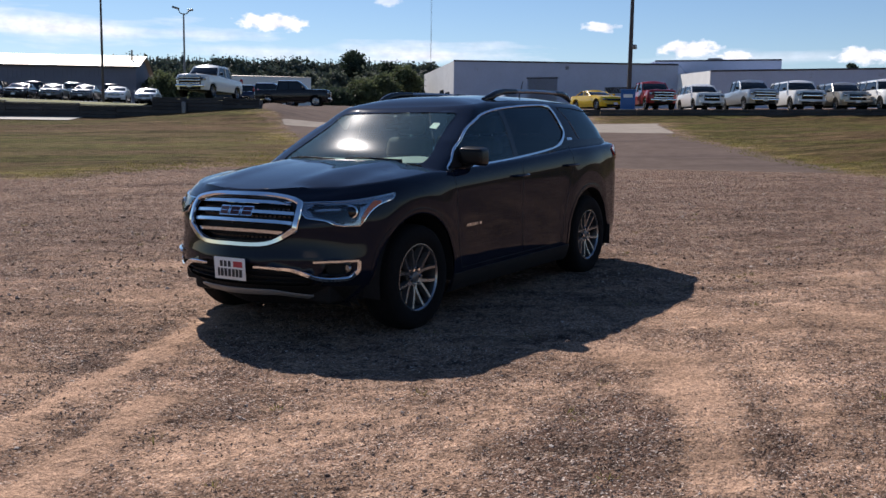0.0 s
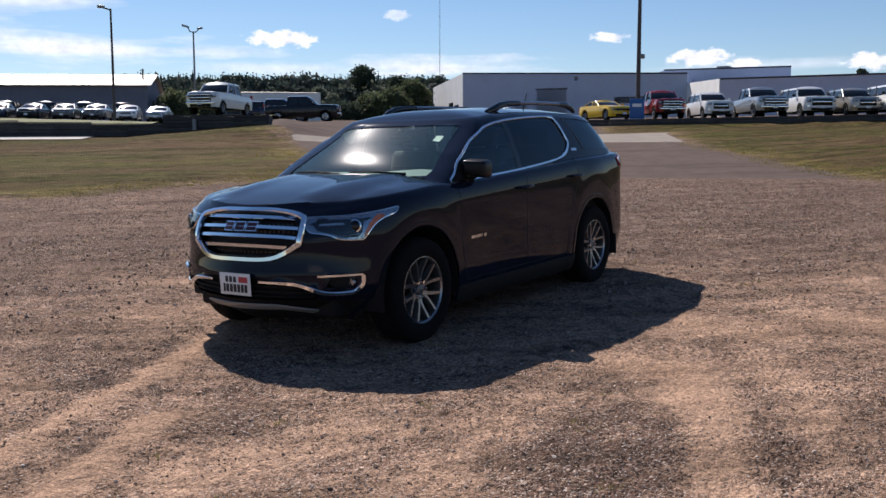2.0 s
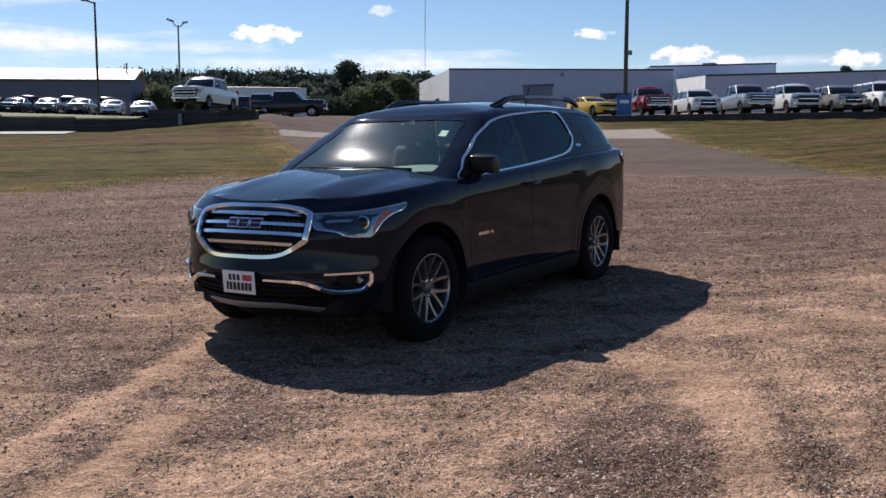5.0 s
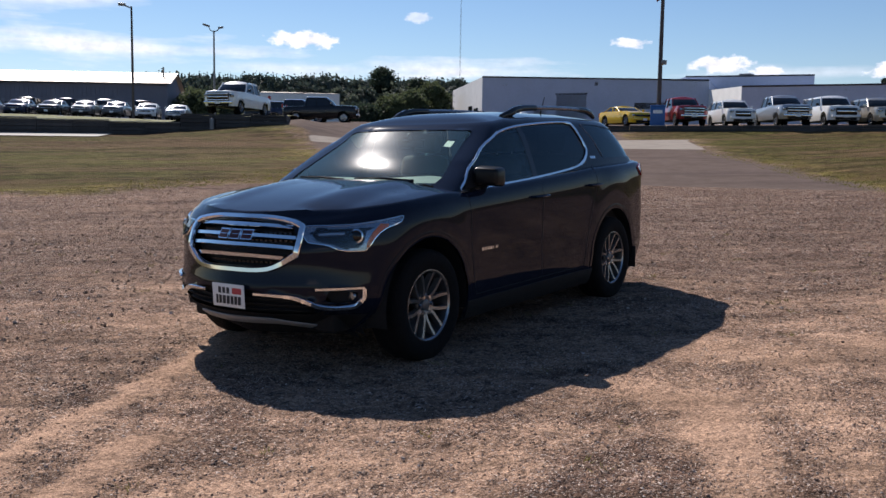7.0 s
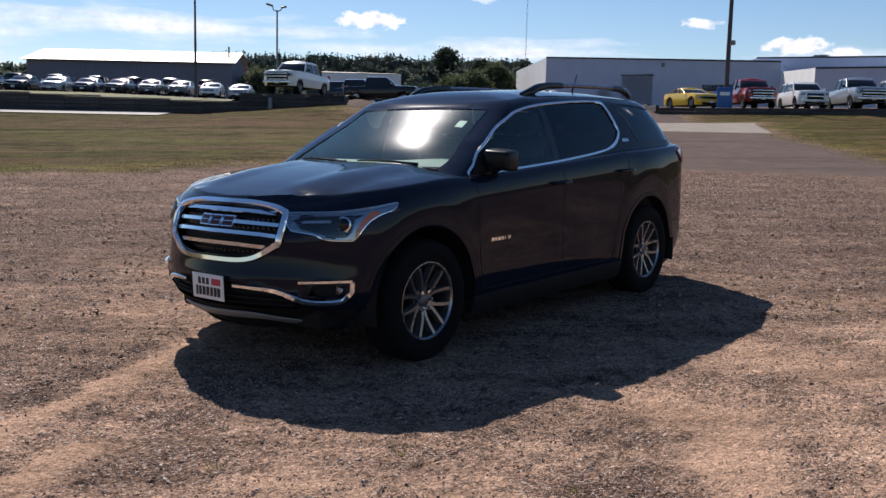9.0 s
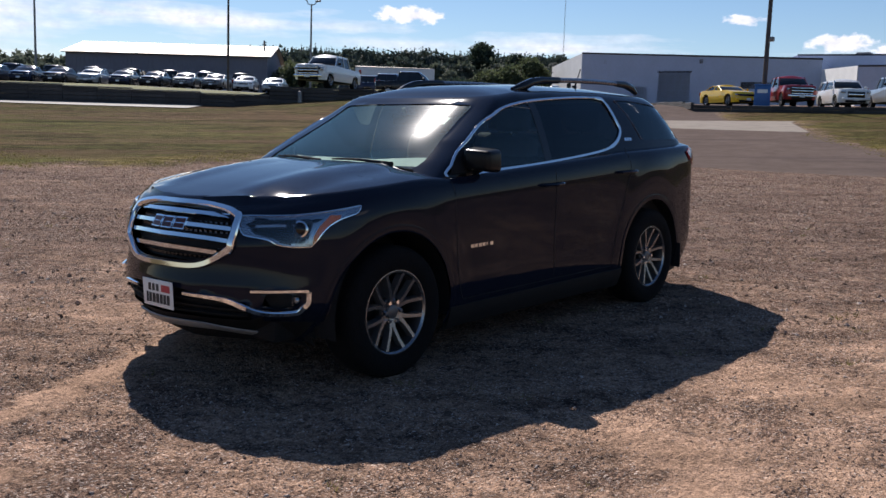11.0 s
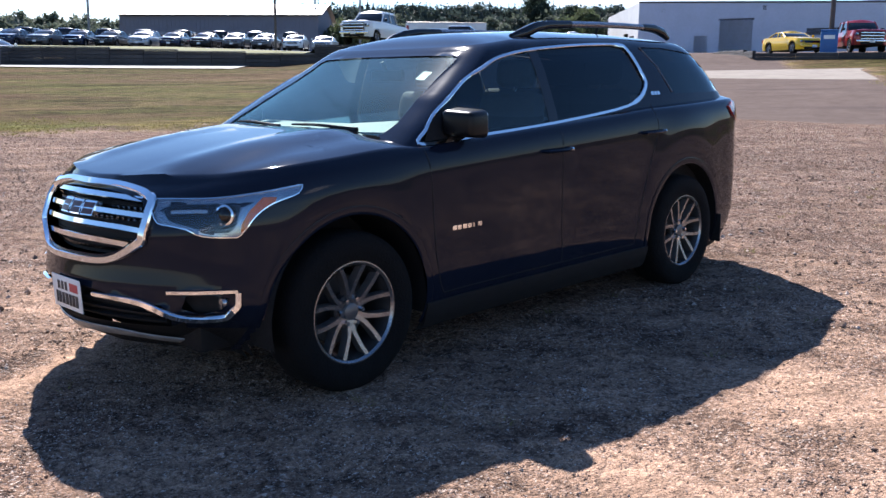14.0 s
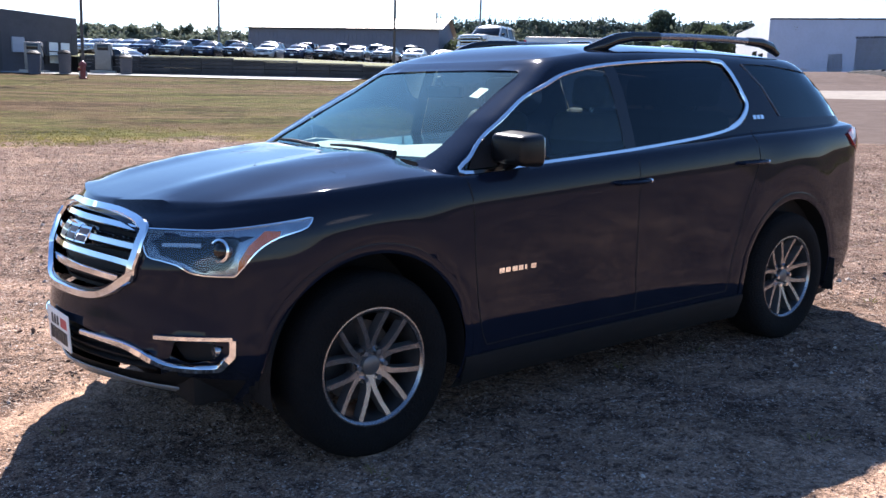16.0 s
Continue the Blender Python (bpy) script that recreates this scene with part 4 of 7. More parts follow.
LAMP = rounded([(2.125, 0.926), (2.15, 0.918), (2.162, 0.87), (2.162, 0.832), (2.14, 0.823), (2.10, 0.810), (2.075, 0.790), (2.035, 0.780), (1.97, 0.778), (1.948, 0.784), (1.90, 0.846), (1.86, 0.884), (1.81, 0.912), (1.755, 0.928), (1.71, 0.942), (1.685, 0.974), (1.72, 0.972), (1.80, 0.961), (1.89, 0.948), (1.99, 0.934), (2.06, 0.930)], 2)
LAMP_CORE = [(2.115, 0.908), (2.140, 0.88), (2.135, 0.842), (2.09, 0.820), (2.05, 0.798), (1.985, 0.796), (1.958, 0.825), (1.930, 0.908), (2.03, 0.912)]
LAMP_AMBER = [(1.945, 0.792), (1.905, 0.842), (1.862, 0.880), (1.812, 0.908), (1.800, 0.932), (1.850, 0.934), (1.905, 0.884), (1.940, 0.828)]


def hero_car():
    car = thing("suv", "dark navy blue three-row SUV with chrome trim, parked on gravel", "car", CAR_POSE)
    bm = lower_body()
    for poly in (GRILLE, INTAKE, FOG, [(-a, b) for a, b in FOG]):
        cut(bm, lambda p, q=poly: p.x > 1.7 and inside((p.y, p.z), q), lambda p, q=poly: on_front(*nearest((p.y, p.z), q), 0))
    # the lowest edge all round is unpainted plastic
    for f in bm.faces:
        c = f.calc_center_median()
        f.material_index = 1 if c.z < (0.39 if c.x > 1.75 else 0.30) else 0
    body = part("body", bm, [NAVY, PLASTIC], car, "glossy dark navy painted body", sharp=50)
    part("cabin", cabin(), NAVY, car, sharp=50)
    # glass
    part("windscreen", patch(SCREEN, lambda a, b, l: on_screen(a, b, l - 0.006), 0.08), WINDSCREEN, car, "slightly green windscreen").visible_shadow = False
    for s in (1, -1):

        def clean(q):
            out = []
            for p in q:
                if not out or (abs(p[0] - out[-1][0]) + abs(p[1] - out[-1][1])) > 0.004:
                    out.append(p)
            return out

        def clip(poly, x0, keep_more):
            out = []
            for a, b in zip(poly, poly[1:] + poly[:1]):
                ina, inb = (a[0] > x0) == keep_more, (b[0] > x0) == keep_more
                if ina:
                    out.append(a)
                if ina != inb:
                    t = (x0 - a[0]) / (b[0] - a[0])
                    out.append((x0, a[1] + t * (b[1] - a[1])))
            return clean(out)

        for nm, poly, mt, lb in (("front_door_glass", clip(SIDE_WIN, -0.05, True), FRONT_GLASS, "lightly tinted front door glass"), ("rear_door_glass", clip(SIDE_WIN, -0.13, False), DARK_GLASS, "dark privacy glass"), ("quarter_glass", REAR_WIN, DARK_GLASS, "dark privacy glass")):
            part(nm, patch(poly, lambda a, b, l, s=s: on_cab(a, b, l - 0.006, s), 0.09), mt, car, lb).visible_shadow = False
        pil = clip(clip(SIDE_WIN, -0.05, False), -0.13, True)
        part("door_pillar", patch(pil, lambda a, b, l, s=s: on_cab(a, b, l - 0.003, s), 0.06), GLOSS_BLACK, car, "gloss black door pillar")
        part("window_trim", side_bar(SIDE_WIN, [0.030 if x < -0.9 else 0.019 for x, z in SIDE_WIN], 0.008, True, s, on_cab), CHROME, car, "bright chrome window surround")
        part("quarter_seam", side_bar([(-1.18, 1.572), (-1.29, 1.45), (-1.39, 1.285)], 0.008, 0.006, False, s, on_cab), ALU_DARK, car)
        # seams of doors, wing and fuel flap
        for nm, path in (("door_seam", [(0.965, 1.075), (0.945, 0.95), (0.93, 0.70), (0.90, 0.45), (0.86, 0.36)]), ("door_seam", [(-0.085, 1.13), (-0.085, 0.9), (-0.09, 0.6), (-0.10, 0.36)]),
                         ("door_seam", [(-1.02, 1.22), (-1.06, 1.08), (-0.99, 0.90), (-0.92, 0.70), (-0.86, 0.50), (-0.83, 0.36)]), ("door_seam", [(0.86, 0.36), (-0.1, 0.36), (-0.83, 0.36)])):
            part(nm, side_bar(rounded(path, 4, False), 0.006, 0.0012, False, s), PLASTIC, car)
        for hx, hz in ((-0.02, 1.005), (-0.985, 1.05)):
            h = part("door_handle", tube(bmesh.new(), [on_side(hx + q, hz, l, s) for q, l in ((-0.11, -0.01), (-0.095, 0.028), (-0.03, 0.036), (0.05, 0.036), (0.10, 0.026), (0.115, -0.01))], 0.014, 8, flat=0.8), NAVY, car)
            part("handle_cap", tube(bmesh.new(), [on_side(hx - 0.125 + q, hz, 0.018, s) for q in (0, 0.016, 0.03)], [0.010, 0.014, 0.011], 8), CHROME, h, "small chrome handle cap")
        # black sill cladding and arch lips
        part("sill_cladding", side_bar([(x, 0.265) for x in np.linspace(0.98, -0.98, 24)], 0.13, 0.014, False, s), PLASTIC, car, "matt black sill cladding")
        for ax in (AXLE, -AXLE):
            arc = [(ax + (ARCH_R + 0.012) * math.cos(t), 0.372 + (ARCH_R + 0.012) * math.sin(t)) for t in np.linspace(radians(-18), radians(198), 40)]
            part("arch_lip", side_bar([p for p in arc if p[1] > 0.22], 0.040, 0.004, False, s), NAVY, car)
            bm = bmesh.new()
            lathe(bm, [(ARCH_R - 0.002, s * 0.93), (ARCH_R - 0.005, s * 0.60), (0.2, s * 0.58)], 30, "y", (ax, 0, 0.372), radians(-12), radians(192))
            part("wheel_well", bm, PLASTIC, car, "matt black wheel well")
        part("mud_flap", box_bm((-1.905, s * 0.845, 0.325), (0.012, 0.21, 0.20), None, 0.004), PLASTIC, car)
        # door mirror on a black triangular sail
        my = 0.95 if s > 0 else 0.90
        bm = box_bm((0, 0, 0), (0.15, 0.205, 0.140) if s > 0 else (0.10, 0.13, 0.10), None, 0.030, 4)
        for v in bm.verts:
            if v.co.x > 0:
                v.co.y *= 0.93
                v.co.z *= 0.90
            v.co.z -= 0.06 * v.co.y * s
        bmesh.ops.transform(bm, matrix=Matrix.Translation((0.71, s * my, 1.188)) @ Matrix.Rotation(radians(8) * s, 4, "Z"), verts=bm.verts)
        mir = part("door_mirror", bm, MIRROR_BLACK, car, "black door mirror")
        part("mirror_arm", tube(bmesh.new(), [(0.72, s * 0.83, 1.105), (0.715, s * 0.88, 1.115), (0.71, s * 0.93, 1.14)], 0.050, 8, flat=0.6), MIRROR_BLACK, mir)
        part("mirror_glass", box_bm((0.632, s * my, 1.188), (0.006, 0.15 if s > 0 else 0.09, 0.095 if s > 0 else 0.07), Euler((0, 0, radians(8) * s)).to_matrix(), 0.002), CHROME, mir)
        part("mirror_sail", patch([(0.925, 1.108), (0.862, 1.192), (0.74, 1.262), (0.58, 1.215), (0.45, 1.132)], lambda a, b, l, s=s: on_cab(a, b, l - 0.002, s), 0.06), PLASTIC, car, "black sail panel")
        # lamps
        place = lambda a, b, l, s=s: on_side(a, b, l + 0.002, s)
        lamp = part("headlight", patch(LAMP, place, 0.05), LAMP_SILVER, car, "clear headlight with silver reflector and projector")
        part("headlight_bezel", side_bar(LAMP, 0.007, 0.012, True, s), CHROME, lamp)
        part("headlight_core", patch(LAMP_CORE, lambda a, b, l, s=s: on_side(a, b, l + 0.004, s), 0.05), GLOSS_BLACK, lamp)
        part("light_strip", side_bar([(2.12, 0.876), (2.06, 0.882), (2.03, 0.882)], 0.020, 0.012, False, s, None, 0.004), LAMP_SILVER, lamp)
        part("amber_reflector", patch(LAMP_AMBER, lambda a, b, l, s=s: on_side(a, b, l + 0.007, s), 0.05), AMBER, lamp, "orange side reflector")
        ctr, nrm = on_side(1.985, 0.868, 0.006, s), (on_side(1.985, 0.868, 0.05, s) - on_side(1.985, 0.868, 0.0, s)).normalized()
        nrm = (nrm + Vector((0.8, 0, 0))).normalized()
        q = nrm.to_track_quat("Y", "Z").to_matrix().to_4x4()
        bm = bmesh.new()
        lathe(bm, [(0.044, -0.01), (0.044, 0.008), (0.036, 0.012), (0.034, 0.0)], 28)
        bmesh.ops.transform(bm, matrix=Matrix.Translation(ctr) @ q, verts=bm.verts)
        part("projector_ring", bm, CHROME, lamp)
        bm = bmesh.new()
        lathe(bm, [(0.034, 0.002), (0.028, 0.012), (0.015, 0.019), (0.0005, 0.021)], 24)
        bmesh.ops.transform(bm, matrix=Matrix.Translation(ctr) @ q, verts=bm.verts)
        part("projector_lens", bm, GLOSS_BLACK, lamp)
        part("headlight_cover", patch(LAMP, lambda a, b, l, s=s: on_side(a, b, l + 0.016, s), 0.05), CLEAR, lamp, "clear plastic cover").visible_shadow = False
        part("tail_light", patch([(-2.02, 1.17), (-2.12, 1.20), (-2.36, 1.185), (-2.44, 1.10), (-2.40, 1.0), (-2.28, 1.04), (-2.10, 1.10)], lambda a, b, l, s=s: on_side(a, b, l + 0.012, s), 0.05, thick=0.02), RED_LENS, car, "red tail light")
        # fog lamp recess and its bright surround, joined to the strip under the number plate
        fog = [(a * s, b) for a, b in FOG]
        fogp = part("fog_light", patch(fog, lambda a, b, l: on_front(a, b, l - 0.045), 0.05), PLASTIC, car, "fog light in a black recess")
        bm = bmesh.new()
        lathe(bm, [(0.0, 0.012), (0.028, 0.010), (0.034, 0.0), (0.034, -0.02)], 20, "x", (front_x(0.77, 0.5) - 0.04, s * 0.765, 0.497))
        part("fog_lens", bm, LAMP_SILVER, fogp)
        strip = rounded([(s * 0.21 + MID * 0.7, 0.510), (s * 0.34 + MID, 0.506), (s * 0.46 + MID, 0.496), (s * 0.545 + MID, 0.466), (s * 0.63 + MID, 0.436), (s * 0.735 + MID, 0.436), (s * 0.775 + MID * s, 0.454), (s * 0.800 + MID * s, 0.484), (s * 0.803 + MID * s, 0.515), (s * 0.803 + MID * s, 0.545)], 4, False)
        part("bumper_strip", front_bar(strip, [0.020 + 0.012 * smooth(0.0, 0.3, i / len(strip)) for i in range(len(strip))], 0.016), CHROME, car, "chrome strip on the bumper")
        top = [(s * 0.59 + MID * s, 0.548), (s * 0.68 + MID * s, 0.550), (s * 0.75 + MID * s, 0.551), (s * 0.803 + MID * s, 0.550)]
        part("bumper_strip", front_bar(rounded(top, 3, False), 0.019, 0.016), CHROME, car, "chrome strip on the bumper")
        # roof rail: black feet and a satin bar
        y = 0.565
        feet = [(-0.11, 1.628), (-0.20, 1.652), (-0.30, 1.686), (-0.42, 1.704), (-0.64, 1.711)]
        part("rail_foot", tube(bmesh.new(), [(a, s * (y - 0.02 * (i == 0)), b) for i, (a, b) in enumerate(feet)], [0.018, 0.030, 0.028, 0.024, 0.022], 10, flat=1.1), GLOSS_BLACK, car, "black roof rail foot")
        part("roof_rail", tube(bmesh.new(), [(a, s * y, b) for a, b in ((-0.62, 1.711), (-0.9, 1.716), (-1.2, 1.716), (-1.46, 1.711))], 0.0195, 10), ALU, car, "satin silver roof rail")
        feet = [(-1.44, 1.711), (-1.58, 1.706), (-1.68, 1.685), (-1.76, 1.645)]
        part("rail_foot", tube(bmesh.new(), [(a, s * y, b) for a, b in feet], [0.022, 0.026, 0.028, 0.018], 10, flat=1.1), GLOSS_BLACK, car, "black roof rail foot")
        # wipers lie on the cowl
    # grille
    g = part("grille", patch(GRILLE, lambda a, b, l: on_front(a * 1.02, 0.83 + (b - 0.83) * 1.03, l - 0.055), 0.06), PLASTIC, car, "black mesh grille with chrome bars")
    part("grille_frame", front_bar(GRILLE_FRAME, [0.034 + 0.008 * smooth(0.30, 0.46, abs(y - MID)) for y, z in GRILLE_FRAME], 0.020, True), CHROME, g, "thick chrome grille surround")
    for z, half in ((0.920, 0.395), (0.862, 0.435), (0.803, 0.435), (0.745, 0.37)):
        path = [(y + MID, z - 0.012 * abs(y / half) ** 2) for y in np.linspace(-half, half, 26)]
        part("grille_bar", front_bar(path, 0.030, 0.030, False, -0.040), CHROME, g, "chrome bar")
    bm = bmesh.new()
    for r in range(6):
        for c in range(-11, 12):
            y, z = MID + c * 0.034 + (r % 2) * 0.017, 0.700 + r * 0.045
            if inside((y, z), GRILLE):
                p = on_front(y, z, -0.05)
                box(bm, p, (0.012, 0.024, 0.014))
    tagged(part("grille_mesh", bm, GLOSS_BLACK, g), kind="stuff")
    # maker's emblem as plain red blocks edged in chrome
    for i, y0 in enumerate((-0.065, 0.035, 0.135)):
        e = part("emblem_block", patch([(y0 - 0.045, 0.842), (y0 + 0.045, 0.842), (y0 + 0.045, 0.904), (y0 - 0.045, 0.904)], lambda a, b, l: on_front(a, b, l + 0.004), 0.05, thick=0.03), CHROME, g, "chrome edge of the emblem")
        part("emblem_face", patch([(y0 - 0.038, 0.849), (y0 + 0.038, 0.849), (y0 + 0.038, 0.897), (y0 - 0.038, 0.897)], lambda a, b, l: on_front(a, b, l + 0.007), 0.05), RED_METAL, e, "red enamel")
    part("lower_intake", patch(INTAKE, lambda a, b, l: on_front(a, b, l - 0.05), 0.06), PLASTIC, car, "black lower air intake")
    for z in (0.415, 0.445, 0.475):
        part("intake_slat", front_bar([(y, z) for y in np.linspace(-0.55, 0.55, 20)], 0.010, 0.02, False, -0.045), PLASTIC, car)
    skid = [(y, 0.334 - 0.105 * smooth(0.28, 0.74, abs(y))) for y in np.linspace(-0.68, 0.74, 40)]
    part("skid_plate", front_bar(skid, [0.060 - 0.052 * smooth(0.50, 0.74, abs(y)) for y, z in skid], 0.010), SKID, car, "dull silver skid plate")
    # dealer plate with bars in place of the name
    px = front_x(0, 0.49) + 0.012
    plate = part("number_plate", box_bm((px, 0.045, 0.489), (0.006, 0.288, 0.150), Euler((0, radians(2), 0)).to_matrix(), 0.002), WHITE_PLATE, car, "white dealer plate with dark lettering bars and a red mark")
    for y, z, w, h, mt in ((0.080, 0.523, 0.034, 0.044, INK), (0.040, 0.523, 0.034, 0.044, INK), (0.0, 0.523, 0.032, 0.044, INK), (-0.085, 0.525, 0.105, 0.046, RED_INK),
                           (0.108, 0.462, 0.022, 0.056, INK), (0.076, 0.462, 0.030, 0.052, INK), (0.038, 0.462, 0.032, 0.052, INK), (0.0, 0.462, 0.032, 0.052, INK),
                           (-0.038, 0.462, 0.030, 0.052, INK), (-0.074, 0.462, 0.030, 0.052, INK), (-0.110, 0.462, 0.032, 0.052, INK)):
        part("letter_bar", box_bm((px + 0.0038, 0.045 - y * 0.93, z), (0.002, w * 0.8, h)), mt, plate, smooth=False)
    # model name on the door as bars
    for i, wd in enumerate((0.030, 0.026, 0.030, 0.027, 0.012, 0.030)):
        x = 0.80 - i * 0.037
        part("badge_bar", patch([(x, 0.664), (x - wd, 0.664), (x - wd, 0.686), (x, 0.686)], lambda a, b, l: on_side(a, b, l + 0.004), 0.05, thick=0.004), CHROME, car, "chrome model badge bar", smooth=False)
    for i in range(3):
        x = -1.13 - i * 0.036
        part("trim_badge_bar", patch([(x, 1.272), (x - 0.028, 1.272), (x - 0.028, 1.294), (x, 1.294)], lambda a, b, l: on_cab(a, b, l + 0.004), 0.05, thick=0.004), CHROME, car, "chrome trim badge bar", smooth=False)
    # cowl, wipers, aerial
    part("cowl", patch([(-0.74, 1.06), (0.74, 1.06), (0.71, 1.128), (0.62, 1.136), (0.35, 1.148), (0, 1.142), (-0.35, 1.148), (-0.62, 1.136), (-0.71, 1.128)], lambda a, b, l: on_screen(a, b, l + 0.004), 0.08), COWL, car, "black cowl panel")
    for y0, y1 in ((0.52, -0.02), (-0.12, -0.60)):
        arm = [on_screen(y0 + (y1 - y0) * t, 1.150 + 0.014 * t, 0.010 + 0.012 * math.sin(t * math.pi)) for t in np.linspace(0, 1, 9)]
        part("wiper", tube(bmesh.new(), arm, [0.016, 0.012, 0.010, 0.009, 0.009, 0.008, 0.008, 0.007, 0.006], 6), PLASTIC, car, "black wiper")
    part("aerial", tube(bmesh.new(), [(-1.52, 0.12, 1.665), (-1.56, 0.12, 1.74), (-1.615, 0.12, 1.845)], [0.010, 0.006, 0.004], 6), PLASTIC, car)
    bm = bmesh.new()
    lathe(bm, [(0.0005, 0.03), (0.03, 0.026), (0.05, 0.008), (0.055, 0)], 16, "z")
    bmesh.ops.transform(bm, matrix=Matrix.Translation((-1.42, 0.0, 1.672)) @ Matrix.Diagonal((1.6, 0.7, 1.2, 1)), verts=bm.verts)
    part("aerial_fin", bm, WHITE_PLATE, car)
    part("tail_spoiler", box_bm((-2.06, 0, 1.588), (0.20, 0.72, 0.030), Euler((0, radians(-8), 0)).to_matrix(), 0.012), NAVY, car)
    part("rear_glass", patch(TAIL_WIN, lambda a, b, l: Vector((cab_tail(a, b) + 0.004 - l, a, b)), 0.06), DARK_GLASS, car).visible_shadow = False
    for x in (AXLE, -AXLE):
        for s in (1, -1):
            wheel(car, x, s * 0.825, s)
    # underside
    part("underbody", box_bm((-0.15, 0, 0.27), (3.7, 1.30, 0.10), None, 0.03), PLASTIC, car)
    part("front_undertray", box_bm((1.84, 0, 0.40), (0.44, 1.30, 0.30), None, 0.03), PLASTIC, car)
    part("radiator_panel", box_bm((1.96, 0, 0.80), (0.12, 0.96, 0.36), None, 0.02), PLASTIC, car)
    interior(car)
    return car


def interior(car):
    """What shows through the glass: dashboard, seats, wheel, mirror, lining."""
    bm = bmesh.new()
    rows = []
    for y in np.linspace(-0.74, 0.74, 25):
        k = abs(y) / 0.74
        hump = 0.035 * math.exp(-((y - 0.36) / 0.17) ** 2)
        prof = ((1.02 - 0.16 * k * k, 1.142), (0.82 - 0.10 * k * k, 1.166 + hump * 0.4), (0.62 - 0.04 * k, 1.155 + hump * 0.7), (0.54 - 0.02 * k, 1.06), (0.52, 0.90), (0.62, 0.75))
        rows.append([bm.verts.new((x, y, z)) for x, z in prof])
    for A, B in zip(rows, rows[1:]):
        for i in range(5):
            bm.faces.new((A[i], A[i + 1], B[i + 1], B[i]))
    part("dashboard", bm, TRIM, car, "pale grey dashboard", sharp=60)
    bm = bmesh.new()
    ring = [Vector((0.0, 0.185 * math.cos(t), 0.185 * math.sin(t))) for t in np.linspace(0, 2 * math.pi, 28)[:-1]]
    tube(bm, ring, 0.016, 8, True)
    tube(bm, [(0, -0.18, 0), (0, 0.18, 0)], 0.02, 6)
    tube(bm, [(0, 0, -0.18), (0, 0, 0)], 0.02, 6)
    bmesh.ops.transform(bm, matrix=Matrix.Translation((0.40, 0.37, 1.02)) @ Matrix.Rotation(radians(-25), 4, "Y"), verts=bm.verts)
    part("steering_wheel", bm, PLASTIC, car)
    for x, ys, big in ((-0.12, (0.37, -0.37), 1.0), (-0.98, (0.40, 0.0, -0.40), 0.95)):
        for y in ys:
            seat = part("seat", box_bm((x + 0.18, y, 0.72), (0.52, 0.48, 0.16), None, 0.05, 3), SEAT, car, "dark cloth seat")
            part("seat_back", box_bm((x - 0.14, y, 1.02), (0.15, 0.46, 0.60), Euler((0, radians(-16), 0)).to_matrix(), 0.06, 3), SEAT, seat)
            part("headrest", box_bm((x - 0.25, y, 1.42), (0.10, 0.27, 0.17), Euler((0, radians(-10), 0)).to_matrix(), 0.04, 3), SEAT, seat)
            part("headrest_post", tube(bmesh.new(), [(x - 0.22, y, 1.25), (x - 0.24, y, 1.36)], 0.012, 6), CHROME, seat)
    part("floor", box_bm((-0.5, 0, 0.52), (3.2, 1.5, 0.05), None, 0.02), PLASTIC, car)
    part("rear_trim", box_bm((-1.9, 0, 0.85), (0.7, 1.5, 0.5), None, 0.05), PLASTIC, car)
    for s in (1, -1):
        part("door_card", box_bm((-0.45, s * 0.80, 0.86), (2.7, 0.06, 0.46), None, 0.02), PLASTIC, car)
    bm = bmesh.new()
    rows = [[bm.verts.new((x, y, interp(x, ((-2.1, 1.55), (-1.0, 1.615), (-0.2, 1.60), (0.32, 1.535))) + 0.02 * (1 - (y / 0.62) ** 2))) for y in np.linspace(-0.62, 0.62, 11)] for x in np.linspace(-2.05, 0.32, 14)]
    for A, B in zip(rows, rows[1:]):
        for i in range(10):
            bm.faces.new((A[i], A[i + 1], B[i + 1], B[i]))
    part("headliner", bm, HEADLINER, car)
    mir = part("inside_mirror", box_bm((0.36, 0.0, 1.42), (0.035, 0.24, 0.065), Euler((0, 0, radians(8))).to_matrix(), 0.014, 3), PLASTIC, car)
    part("mirror_stalk", tube(bmesh.new(), [(0.365, 0, 1.44), (0.40, 0, 1.50)], 0.012, 6), PLASTIC, mir)
    part("window_tag", patch([(0.455, 1.412), (0.525, 1.405), (0.515, 1.448), (0.447, 1.453)], lambda a, b, l: on_screen(a, b, l - 0.012), 0.05), PAPER, car, "white paper tag inside the windscreen")


hero_car()

# ---- beyond the yard ----
BLOCK = material("grey_blue_painted_wall", (0.42, 0.465, 0.58), 0.8, 0, 0.06, 0.5, 0.2, 30)
WALL_WHITE = material("white_wall", (0.74, 0.74, 0.72), 0.8, 0, 0.08, 0.6, 0.2, 30)
ROOF_METAL = material("pale_metal_roof", (0.52, 0.47, 0.38), 0.55, 0.2, 0.08, 0.8)
CAP = material("dark_roof_edge", (0.05, 0.05, 0.055), 0.6)
DOOR_GREY = material("grey_roller_door", (0.36, 0.39, 0.45), 0.6, 0, 0.08, 3)
TIMBER = material("dark_retaining_timber", (0.045, 0.042, 0.042), 0.85, 0, 0.3, 2.5, 0.6, 12, per_object=0.25)
STEEL = material("galvanised_steel", (0.22, 0.21, 0.20), 0.5, 0.4, 0.15, 4)
RUSTY = material("brown_grey_pole", (0.075, 0.060, 0.056), 0.6, 0.2, 0.2, 4)
BIN_BLUE = material("dull_blue_plastic", (0.045, 0.055, 0.085), 0.6, 0, 0.12, 5)
